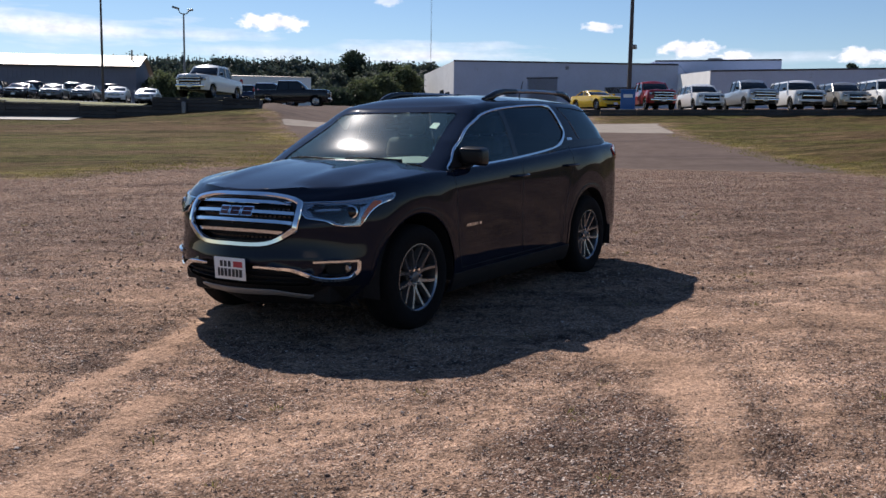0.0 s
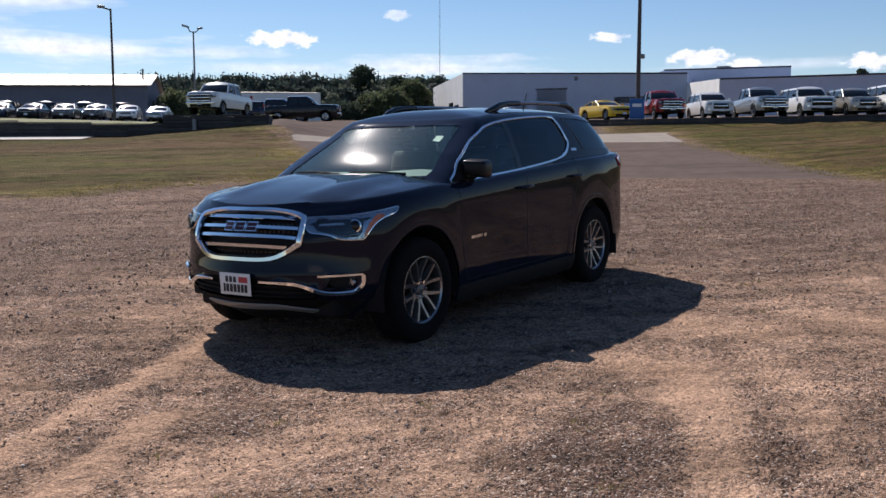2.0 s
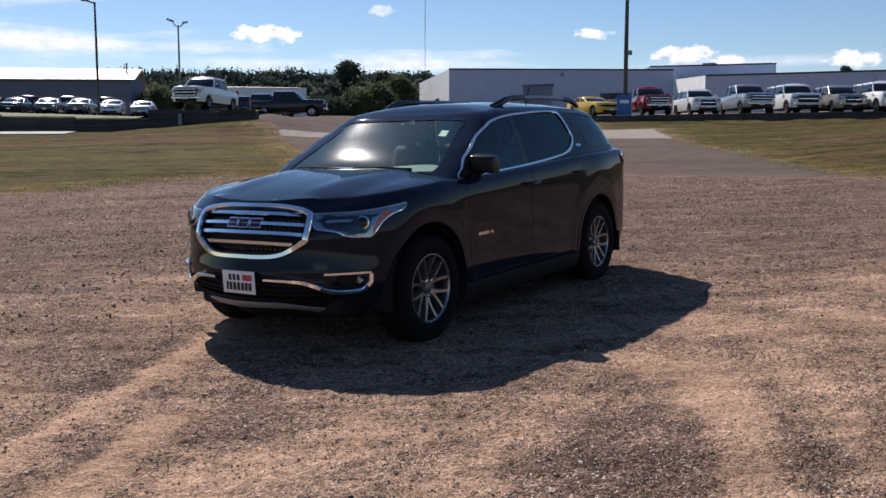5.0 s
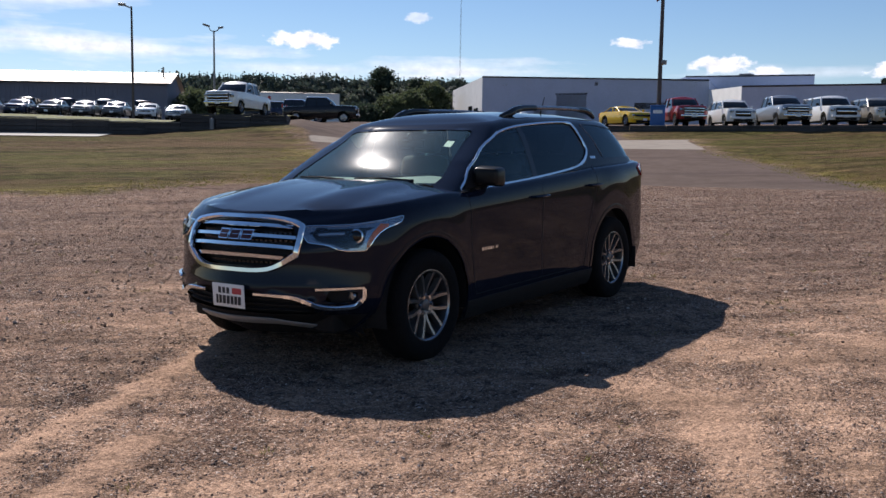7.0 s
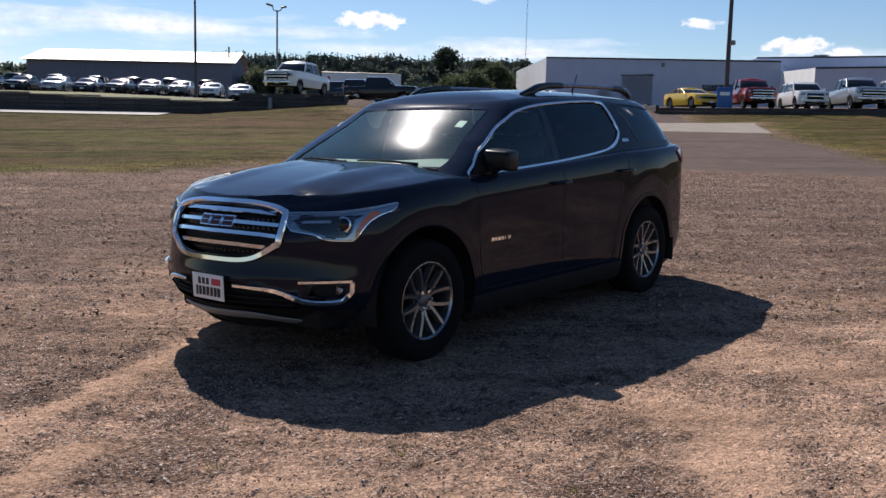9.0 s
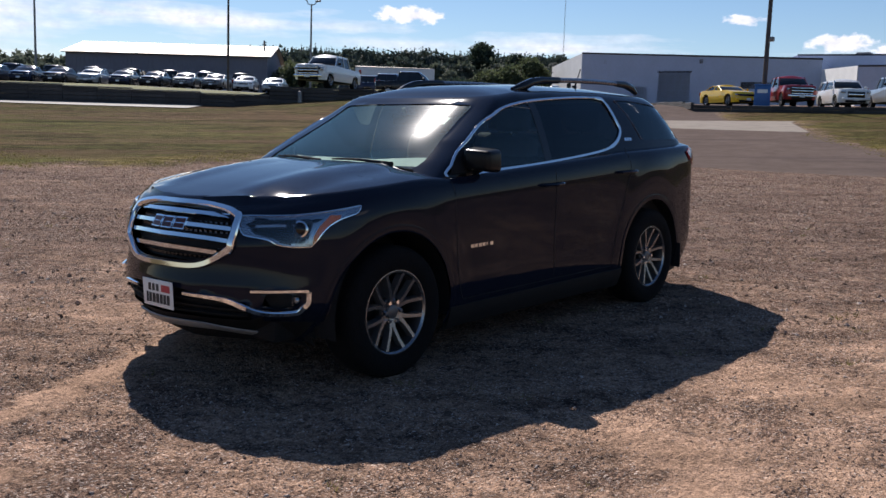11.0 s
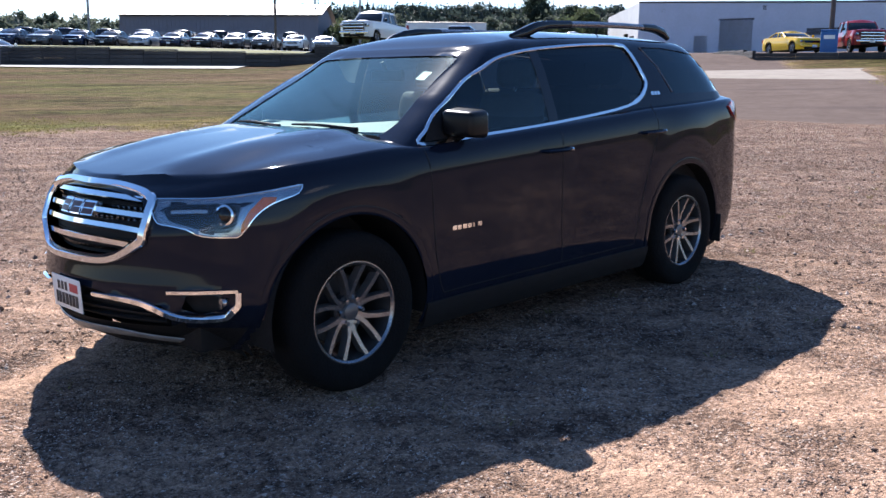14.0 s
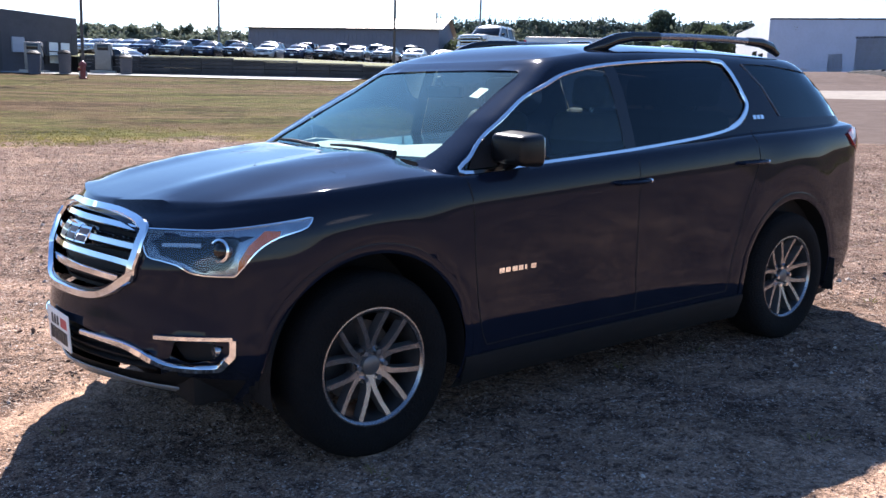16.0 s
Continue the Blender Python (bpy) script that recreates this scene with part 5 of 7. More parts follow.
BLUE_BOX = material("blue_painted_metal", (0.02, 0.11, 0.33), 0.4, 0, 0.12, 5)
WINDOW_DARK = material("dark_window_glass", (0.015, 0.018, 0.022), 0.06, 0, 0.1, 1)
# the bright reflection in the panes is put into a near-white base colour
WINDOW_LIT = material("painted_bright_window", (0.75, 0.78, 0.80), 0.1, 0, 0.05, 1)
BRICK_DARK = material("dark_grey_wall", (0.085, 0.082, 0.092), 0.85, 0, 0.15, 1.5, 0.3, 20)
CONCRETE = material("pale_concrete", (0.36, 0.335, 0.30), 0.85, 0, 0.12, 1.0, 0.3, 20)
CAP_BOARD = material("weathered_cap_board", (0.20, 0.185, 0.165), 0.85, 0, 0.15, 2.0, 0.3, 20)
SHED_WALL = material("dull_grey_metal_wall", (0.165, 0.168, 0.205), 0.75, 0, 0.08, 0.5, 0.2, 30)
SHED_DOOR = material("dull_grey_shed_door", (0.23, 0.235, 0.27), 0.7, 0, 0.08, 1.0)
LOT = material("worn_asphalt", (0.075, 0.072, 0.070), 0.9, 0, 0.2, 0.8, 0.4, 30)
LAWN = material("mown_green_grass", (0.150, 0.140, 0.032), 0.95, 0, 0.3, 1.2, 0.8, 25, second=(0.085, 0.092, 0.020))
FLAG_RED = material("faded_flag_cloth", (0.16, 0.05, 0.07), 0.9)
PAINTS = {k: paint(k + "_paint", c, r, mt, 0.15, 1.33 if max(c) < 0.06 else 1.5) for k, c, r, mt in (
    ("white", (0.74, 0.74, 0.73), 0.3, 0.0), ("silver", (0.42, 0.43, 0.44), 0.3, 0.6), ("black", (0.010, 0.010, 0.012), 0.25, 0.1), ("dark_blue", (0.012, 0.018, 0.045), 0.25, 0.3),
    ("red", (0.28, 0.018, 0.02), 0.3, 0.2), ("yellow", (0.80, 0.50, 0.02), 0.3, 0.0), ("grey", (0.10, 0.10, 0.105), 0.3, 0.5), ("champagne", (0.40, 0.37, 0.32), 0.3, 0.6))}


def polar(az, r, origin=(6.0, 4.4)):
    return origin[0] + r * math.cos(radians(az)), origin[1] + r * math.sin(radians(az))


def stand(x, y, heading, z=None):
    """The pose of a thing on the ground with its front towards a compass heading in degrees."""
    return Matrix.Translation((x, y, ground_z(x, y) if z is None else z)) @ Matrix.Rotation(radians(heading), 4, "Z")


# shapes of parked vehicles: length, width, roof, belt, bonnet, clearance, wheel radius, front axle, rear axle, and the cabin's four corners in the side view
SHAPES = {
    "sedan": dict(L=4.75, W=1.84, H=1.48, belt=1.0, nose=0.86, low=0.22, R=0.33, fa=1.42, ra=-1.36, cab=(1.12, 0.25, -0.95, -1.75), deck=0.98),
    "coupe": dict(L=4.84, W=1.92, H=1.42, belt=1.0, nose=0.86, low=0.20, R=0.36, fa=1.48, ra=-1.37, cab=(0.70, -0.05, -0.95, -1.80), deck=1.02),
    "suv": dict(L=4.80, W=1.88, H=1.76, belt=1.14, nose=1.08, low=0.28, R=0.37, fa=1.40, ra=-1.42, cab=(1.05, 0.45, -2.05, -2.32), deck=1.1),
    "big_suv": dict(L=5.15, W=2.00, H=1.92, belt=1.24, nose=1.18, low=0.34, R=0.40, fa=1.55, ra=-1.40, cab=(1.10, 0.60, -2.30, -2.50), deck=1.2),
    "pickup": dict(L=5.80, W=2.00, H=1.98, belt=1.30, nose=1.26, low=0.40, R=0.41, fa=1.85, ra=-1.80, cab=(1.20, 0.58, -1.08, -1.26), deck=1.20),
}


def parked(name, label, kind, colour, m, group="", lift=0.0, bar=True):
    """A parked vehicle with body, cabin, glass, wheels, lamps and grille."""
    s = SHAPES[kind]
    v = thing(name, label, "car" if kind != "pickup" else "pickup truck", m, group)
    P = PAINTS[colour]
    xf, xr, hw = s["L"] / 2, -s["L"] / 2, s["W"] / 2
    low, R = s["low"] + lift, s["R"] + lift * 0.4
    belt, nose, top = s["belt"] + lift, s["nose"] + lift, s["H"] + lift
    c = s["cab"]
    shoulder = ((xr - 0.1, s["deck"] + lift - 0.06), (c[3], s["deck"] + lift), (c[0], belt), (c[0] + 0.35, belt - 0.03), (xf - 0.25, nose), (xf + 0.1, nose - 0.08))

    def zt(x, k):
        return low + k * (interp(x, shoulder) - low)

    def line(k, nf=8, ns=22, nr=6):
        bulge = 1 - 0.05 * (2 * k - 0.9) ** 2
        f, r = xf - 0.10 * abs(k - 0.45) - 0.05 * (k > 0.9), xr + 0.08 * abs(k - 0.5)
        pts = []
        for i in range(nf + 1):
            q = math.sin(i / nf * math.pi / 2)
            pts.append((f - 0.55 + 0.55 * max(0, 1 - q ** 2.2) ** 0.33, q))
        for i in range(1, ns):
            pts.append((f - 0.55 + (r + 0.35 - f + 0.55) * i / ns, 1))
        for i in range(nr, -1, -1):
            q = math.sin(i / nr * math.pi / 2)
            pts.append((r + 0.35 - 0.35 * max(0, 1 - q ** 3) ** 0.33, q))
        return [(x, hw * bulge * q) for x, q in pts]

    levels = [[(x, y, zt(x, k)) for x, y in line(k)] for k in (0, 0.08, 0.2, 0.35, 0.5, 0.65, 0.8, 0.9, 0.97, 1.0)]
    base = line(1.0)
    for k in (0.06, 0.2, 0.5, 1.0):
        levels.append([(x - (x * 0.1 if k == 1 else 0), y * (1 - k), zt(x, 1) + 0.05 * (1 - (1 - k) ** 3)) for x, y in base])
    bm, _ = ring_mesh(levels)
    bmesh.ops.remove_doubles(bm, verts=bm.verts[:], dist=0.001)
    for ax in (s["fa"], s["ra"]):
        ctr = Vector((ax, R))
        cut(bm, lambda p, q=ctr: abs(p.y) > hw * 0.6 and (Vector((p.x, p.z)) - q).length < R + 0.07 and p.z < belt - 0.08,
            lambda p, q=ctr: Vector(((d := (Vector((p.x, p.z)) - q).normalized() * (R + 0.07) + q).x, p.y, max(low, d.y))))
    if kind == "pickup":
        dead = [f for f in bm.faces if f.calc_center_median().x < c[3] - 0.05 and f.calc_center_median().z > s["deck"] + lift - 0.03 and abs(f.calc_center_median().y) < hw - 0.10 and f.calc_center_median().x > xr + 0.12]
        bmesh.ops.delete(bm, geom=dead, context="FACES")
    bmesh.ops.recalc_face_normals(bm, faces=bm.faces[:])
    body = part("body", bm, P, v, sharp=45)
    if kind == "pickup":
        part("load_bed", box_bm(((c[3] + xr) / 2, 0, low + 0.35), (c[3] - xr - 0.1, s["W"] - 0.25, 0.08), None, 0.02), PLASTIC, v)
    part("underbody", box_bm((0, 0, low + 0.05), (s["L"] - 0.5, s["W"] - 0.35, 0.16), None, 0.03), PLASTIC, v)
    # glass house: a dark glass volume, with painted roof and pillars over it
    def cabline(k, grow=0.0):
        f = c[0] + (c[1] - c[0]) * k + grow + 0.11 * math.sin(math.pi * min(1, k))
        r = c[3] + (c[2] - c[3]) * k - grow
        w = hw * (0.93 - 0.17 * k) + grow
        pts = []
        for i in range(7):
            q = math.sin(i / 6 * math.pi / 2)
            pts.append((f - 0.22 + 0.22 * max(0, 1 - q ** 2.4) ** 0.6, w * q))
        for i in range(1, 12):
            pts.append((f - 0.22 + (r + 0.2 - f + 0.22) * i / 12, w))
        for i in range(6, -1, -1):
            q = math.sin(i / 6 * math.pi / 2)
            pts.append((r + 0.2 - 0.2 * max(0, 1 - q ** 2.6) ** 0.5, w * q))
        return pts

    zb = lambda x: interp(x, shoulder) - 0.04
    lv = [[(x, y, zb(x) + (top - 0.10 - zb(x)) * k) for x, y in cabline(k)] for k in (0, 0.25, 0.5, 0.75, 0.95)]
    bm, _ = ring_mesh(lv)
    part("glass_house", bm, WINDOW_DARK, v, "dark reflecting window glass")
    lv = [[(x, y, zb(x) + (top - 0.10 - zb(x)) * k) for x, y in cabline(k, 0.006)] for k in (0.86, 0.95, 1.0)]
    e = cabline(1.0, 0.006)
    for k in (0.08, 0.25, 0.55, 1.0):
        lv.append([(x + ((c[1] + c[2]) / 2 - x) * k * 0.25, y * (1 - k), top - 0.10 + 0.10 * (1 - (1 - k) ** 2.5)) for x, y in e])
    bm, _ = ring_mesh(lv)
    bmesh.ops.remove_doubles(bm, verts=bm.verts[:], dist=0.001)
    part("roof", bm, P, v, sharp=50)
    wb, wt = hw * 0.93, hw * 0.76
    mid = (c[1] + c[2]) / 2
    for sg in (1, -1):
        posts = [((c[0] - 0.10, wb - 0.005), (c[1] - 0.10, wt + 0.004)), ((c[3] + 0.12, wb - 0.005), (c[2] + 0.12, wt + 0.004)), ((mid + 0.06, wb + 0.004), (mid, wt + 0.012))]
        if c[1] - c[2] > 2.0:
            posts.append(((mid - 0.95, wb + 0.004), (mid - 0.92, wt + 0.012)))
        for (xa, ya), (xb_, yb) in posts:
            part("pillar", tube(bmesh.new(), [(xa, sg * ya, zb(xa)), (xb_, sg * yb, top - 0.09)], 0.028 if kind == "sedan" else 0.045, 6, flat=0.5), P, v)
        bm = bmesh.new()
        lathe(bm, [(0.001, -0.07), (0.07, -0.05), (0.09, 0.02), (0.07, 0.05), (0.001, 0.05)], 10, "x")
        bmesh.ops.transform(bm, matrix=Matrix.Translation((c[0] - 0.28, sg * (hw + 0.10), belt + 0.10)) @ Matrix.Diagonal((1, 1.3, 0.9, 1)), verts=bm.verts)
        part("door_mirror", bm, PLASTIC if kind in ("pickup", "big_suv") else P, v)
        lz = nose - (0.24 if kind in ("pickup", "big_suv") else 0.18)
        hl = part("headlight", box_bm((xf - 0.17, sg * (hw - 0.27), lz), (0.16, 0.34, 0.17 if kind in ("pickup", "big_suv") else 0.13), Euler((0, 0, radians(-22 * sg))).to_matrix(), 0.03), LAMP_SILVER, v, "clear headlight")
        part("tail_light", box_bm((xr + 0.08, sg * (hw - 0.14), nose - 0.05), (0.12, 0.16, 0.26), None, 0.02), RED_LENS, v)
        for ax in (s["fa"], s["ra"]):
            w = new("wheel")
            w.parent = v
            w.matrix_local = Matrix.Translation((ax, sg * (hw - 0.13), R - 0.01))
            bm = bmesh.new()
            lathe(bm, [(R * 0.66, -0.10), (R * 0.94, -0.115), (R, -0.07), (R, 0.07), (R * 0.94, 0.115), (R * 0.66, 0.10)], 24)
            part("tyre", bm, RUBBER, w)
            bm = bmesh.new()
            lathe(bm, [(R * 0.66, sg * 0.105), (R * 0.60, sg * 0.09), (R * 0.56, sg * 0.02), (R * 0.2, sg * 0.05), (0.001, sg * 0.07)], 20)
            for i in range(5):
                t = 2 * math.pi * i / 5
                box(bm, (R * 0.36 * math.cos(t), sg * 0.075, R * 0.36 * math.sin(t)), (R * 0.46, 0.02, R * 0.15), Euler((0, -t, 0)).to_matrix())
            part("rim", bm, ALU, w)
    gz, gh, gw = {"pickup": (nose - 0.34, 0.50, 0.66), "big_suv": (nose - 0.33, 0.42, 0.62), "suv": (nose - 0.33, 0.36, 0.52), "sedan": (nose - 0.22, 0.16, 0.52), "coupe": (nose - 0.20, 0.14, 0.66)}[kind]
    grille = part("grille", box_bm((xf - 0.035, 0, gz), (0.085, s["W"] * gw, gh), None, 0.02), GLOSS_BLACK, v, "black grille")
    if bar and kind != "coupe":
        for k in (-0.34, 0.0, 0.34) if kind == "pickup" else (0.0,):
            part("grille_bar", box_bm((xf + 0.01, 0, gz + k * gh), (0.03, s["W"] * gw * 0.97, gh * (0.10 if kind == "pickup" else 0.16)), None, 0.006), CHROME, grille)
    part("lower_intake", box_bm((xf - 0.06, 0, low + 0.08), (0.16, s["W"] * 0.62, 0.14), None, 0.03), PLASTIC, v, "black lower intake")
    part("bumper", box_bm((xf - 0.04, 0, low + 0.22), (0.20, s["W"] * 0.86, 0.15), None, 0.05), CHROME if kind == "pickup" else P, v)
    part("number_plate", box_bm((xf + 0.065, 0, low + 0.20), (0.01, 0.31, 0.15), None, 0.003), WHITE_PLATE, v)
    return v


def prism(foot, z0, z1, tops=None):
    """A block on a plan outline; tops: heights of the corners."""
    bm = bmesh.new()
    lo = [bm.verts.new((x, y, z0)) for x, y in foot]
    hi = [bm.verts.new((x, y, (tops[i] if tops else z1))) for i, (x, y) in enumerate(foot)]
    n = len(foot)
    for i in range(n):
        bm.faces.new((lo[i], lo[(i + 1) % n], hi[(i + 1) % n], hi[i]))
    bm.faces.new(hi)
    bm.faces.new(lo[::-1])
    bmesh.ops.recalc_face_normals(bm, faces=bm.faces[:])
    return bm


def lerp2(a, b, t):
    return (a[0] + (b[0] - a[0]) * t, a[1] + (b[1] - a[1]) * t)


def wall_box(a, b, t0, t1, z0, z1, out, depth):
    """A flat box on the wall from a to b, between the fractions t0 and t1, standing out towards the viewer."""
    p, q = Vector((*lerp2(a, b, t0), 0)), Vector((*lerp2(a, b, t1), 0))
    d = (q - p).normalized()
    n = Vector((-d.y, d.x, 0)) * out
    rot = Matrix((d, n, Vector((0, 0, 1)))).transposed()
    c = (p + q) / 2 + n * depth / 2
    return box_bm((c.x, c.y, (z0 + z1) / 2), ((q - p).length, depth, z1 - z0), rot)


A, Z = (6.68, 4.61), (3.40, 3.80)


# -- the raised lot on the left, behind its retaining wall --
WALL_A, WALL_B = (-12.9, -51.4), (-30.2, -31.8)


def upper_z(x, y):
    """The lawn and lot behind the retaining wall."""
    d = side_of((x, y), WALL_A, WALL_B)
    t = min(1, max(0, ((x - WALL_A[0]) * (WALL_B[0] - WALL_A[0]) + (y - WALL_A[1]) * (WALL_B[1] - WALL_A[1])) / 683.0))
    lip = interp(t, ((0.0, 2.98), (0.37, 2.98), (0.40, 2.90), (0.50, 2.90), (0.53, 2.82), (0.62, 2.82), (0.66, 2.76), (0.76, 2.76), (0.80, 3.18), (1.0, 3.22)))
    d = min(45, max(0, d))
    return lip + 0.055 * min(8, d) + 0.026 * max(0, d - 8)


def raised_lot():
    bm = bmesh.new()
    rows = []
    u = Vector((WALL_B[0] - WALL_A[0], WALL_B[1] - WALL_A[1])).normalized()
    n = Vector((-u.y, u.x))
    for i, s in enumerate(np.linspace(-14, 26.1, 50)):
        row = []
        for d in (0.0, 1, 2, 4, 6, 9, 12, 14, 16, 20, 26, 34, 45, 60, 80):
            p = Vector(WALL_A) + u * s + n * d
            row.append(bm.verts.new((p.x, p.y, upper_z(p.x, p.y) - 0.02)))
        rows.append(row)
    for A_, B_ in zip(rows, rows[1:]):
        for j in range(14):
            f = bm.faces.new((A_[j], A_[j + 1], B_[j + 1], B_[j]))
            f.material_index = 0 if j < 7 else 1
    bmesh.ops.recalc_face_normals(bm, faces=bm.faces[:])
    if bm.faces[:][0].normal.z < 0:
        bmesh.ops.reverse_faces(bm, faces=bm.faces[:])
    ob = part("upper_lot", bm, [LAWN, LOT], None, "grass strip and worn asphalt of the raised sales lot")
    tagged(ob, category="ground", kind="structure")


def retaining_wall():
    wall = thing("retaining_wall", "low dark timber retaining wall with stepped top", "wall", kind="structure")
    length = 26.15
    u = Vector((WALL_B[0] - WALL_A[0], WALL_B[1] - WALL_A[1], 0)).normalized()
    rot = Matrix((u, Vector((-u.y, u.x, 0)), Vector((0, 0, 1)))).transposed()
    mesh = {}
    step = 1.868
    for i in range(14):
        s = (i + 0.5) * step
        p = Vector((*WALL_A, 0)) + u * s
        z0 = ground_z(p.x, p.y) - 0.2
        t = s / length
        top = interp(t, ((0.0, 3.02), (0.37, 3.02), (0.38, 2.93), (0.51, 2.93), (0.52, 2.85), (0.635, 2.85), (0.645, 2.78), (0.785, 2.78), (0.79, 3.30), (1.0, 3.32)))
        k = 0
        z = z0
        while z < top:
            h = min(0.2, top - z)
            key = round(h, 2)
            if key < 0.04:
                break
            if key not in mesh:
                ob = part("timber", box_bm((0, 0, 0), (step - 0.012, 0.16, key - 0.012), None, 0.012, 1), TIMBER, wall, smooth=False)
                mesh[key] = ob.data
            else:
                ob = new("timber", mesh[key])
                ob.parent = wall
            ob.matrix_world = Matrix.Translation((p.x + 0.02 * (k % 2) * u.y, p.y, z + h / 2)) @ rot.to_4x4()
            z += h
            k += 1
        if top < 3.1:
            ob = part("cap", box_bm((0, 0, 0), (step - 0.01, 0.26, 0.05), None, 0.012, 1), CAP_BOARD, wall, "pale cap board", smooth=False)
            ob.matrix_world = Matrix.Translation((p.x, p.y, top + 0.03)) @ rot.to_4x4()
    # the end that turns back towards the road
    e = Vector((*WALL_B, 0))
    back = Vector((-u.y, u.x, 0))
    for k in range(10):
        z0 = ground_z(e.x, e.y) - 0.1 + 0.2 * k
        if z0 > 3.2:
            break
        ob = part("timber", box_bm((0, 0, 0), (4.0, 0.16, 0.188), None, 0.012, 1), TIMBER, wall, smooth=False)
        c = e + back * 1.95 + Vector((-0.3 * 0, 0, 0))
        ob.matrix_world = Matrix.Translation((c.x, c.y, z0 + 0.1)) @ Matrix((back, -u, Vector((0, 0, 1)))).transposed().to_4x4()
    for t, hgt in ((0.85, 0.6),):
        p = Vector((*WALL_A, 0)) + u * length * t - Vector((-u.y, u.x, 0)) * 0.25
        bm = bmesh.new()
        lathe(bm, [(0.12, 0), (0.12, hgt), (0.10, hgt + 0.04), (0.001, hgt + 0.06)], 12, "z")
        ob = part("bollard", bm, STEEL)
        ob.matrix_world = Matrix.Translation((p.x, p.y, ground_z(p.x, p.y) - 0.05))
        tagged(ob, "grey steel bollard in front of the wall", "bollard", "bollards")
    # narrow concrete walk at the foot of the wall
    bm = bmesh.new()
    rows = []
    for s in np.linspace(-16, 17, 34):
        row = []
        for d in (-3.2, -1.6, -0.1):
            p = Vector((*WALL_A, 0)) + u * s + Vector((-u.y, u.x, 0)) * d
            row.append(bm.verts.new((p.x, p.y, ground_z(p.x, p.y) + 0.05)))
        rows.append(row)
    for A_, B_ in zip(rows, rows[1:]):
        for j in range(2):
            bm.faces.new((A_[j], A_[j + 1], B_[j + 1], B_[j]))
    bmesh.ops.recalc_face_normals(bm, faces=bm.faces[:])
    tagged(part("pavement", bm, CONCRETE, None, "narrow pale concrete walk along the wall"), category="pavement", kind="structure")


raised_lot()
retaining_wall()


# -- buildings --
def long_shed():
    """Low metal building with a bright pitched roof, behind the rows of cars."""
    b = thing("metal_building", "long low grey metal building with a bright sheet roof", "building")
    p1 = polar(-127.35, 112, Z)
    p0 = (p1[0] + 0.713 * 23.5, p1[1] - 0.70 * 23.5)
    u = Vector((p1[0] - p0[0], p1[1] - p0[1])).normalized()
    n = Vector((u.y, -u.x))
    if n.dot(Vector(p0) - Vector(Z)) < 0:
        n = -n
    deep = 17.0
    q1, q0 = (p1[0] + n.x * deep, p1[1] + n.y * deep), (p0[0] + n.x * deep, p0[1] + n.y * deep)
    z0, e0, e1, rise = 3.6, 8.80, 9.05, 1.80
    part("wall", prism([p0, p1, q1, q0], z0, 8, (e0, e1, e1, e0)), SHED_WALL, b, smooth=False)
    m0, m1 = ((p0[0] + q0[0]) / 2, (p0[1] + q0[1]) / 2), ((p1[0] + q1[0]) / 2, (p1[1] + q1[1]) / 2)
    bm = bmesh.new()
    o = 0.5
    for (a, c), (ma, mc), (za, zc) in (((p0, p1), (m0, m1), (e0, e1)), ((q0, q1), (m0, m1), (e0, e1))):
        k = -1 if a == p0 else 1
        for dz, flip in ((0.12, 1), (0.0, -1)):
            vs = [bm.verts.new((a[0] + k * n.x * o - u.x * o, a[1] + k * n.y * o - u.y * o, za + dz - 0.1)), bm.verts.new((c[0] + k * n.x * o + u.x * o, c[1] + k * n.y * o + u.y * o, zc + dz - 0.1)),
                  bm.verts.new((mc[0] + u.x * o, mc[1] + u.y * o, zc + rise + dz)), bm.verts.new((ma[0] - u.x * o, ma[1] - u.y * o, za + rise + dz))]
            bm.faces.new(vs)
    bmesh.ops.recalc_face_normals(bm, faces=bm.faces[:])
    part("roof", bm, ROOF_METAL, b, "bright sheet metal roof", smooth=False)
    for p, q, m, e in ((p0, q0, m0, e0), (p1, q1, m1, e1)):
        bm = bmesh.new()
        bm.faces.new([bm.verts.new((p[0], p[1], e)), bm.verts.new((q[0], q[1], e)), bm.verts.new((m[0], m[1], e + rise))])
        part("gable", bm, SHED_WALL, b, smooth=False)
    out = -1 if Vector((-u.y, u.x)).dot(n) > 0 else 1
    for t0, t1, h, mt in ((0.13, 0.235, 2.3, SHED_DOOR), (0.43, 0.50, 2.3, SHED_DOOR), (0.55, 0.63, 2.4, SHED_DOOR), (0.66, 0.74, 2.5, GLOSS_BLACK), (0.775, 0.855, 2.2, SHED_DOOR)):
        zb = 4.6
        part("roller_door", wall_box(p0, p1, t0, t1, zb, zb + h, out, 0.12), mt, b, smooth=False)
    for i in range(48):
        t = (i + 0.5) / 48
        c = lerp2(p0, p1, t)
        ob = part("wall_rib", wall_box(p0, p1, t - 0.0012, t + 0.0012, z0, e0 + (e1 - e0) * t - 0.05, out, 0.05), SHED_WALL, b, smooth=False)
    fl = lerp2(m1, p1, 0.45)
    part("flue", tube(bmesh.new(), [(fl[0] - u.x * 0.9, fl[1] - u.y * 0.9, e1 + 0.4), (fl[0] - u.x * 0.9, fl[1] - u.y * 0.9, e1 + 2.3)], 0.11, 8), STEEL, b)


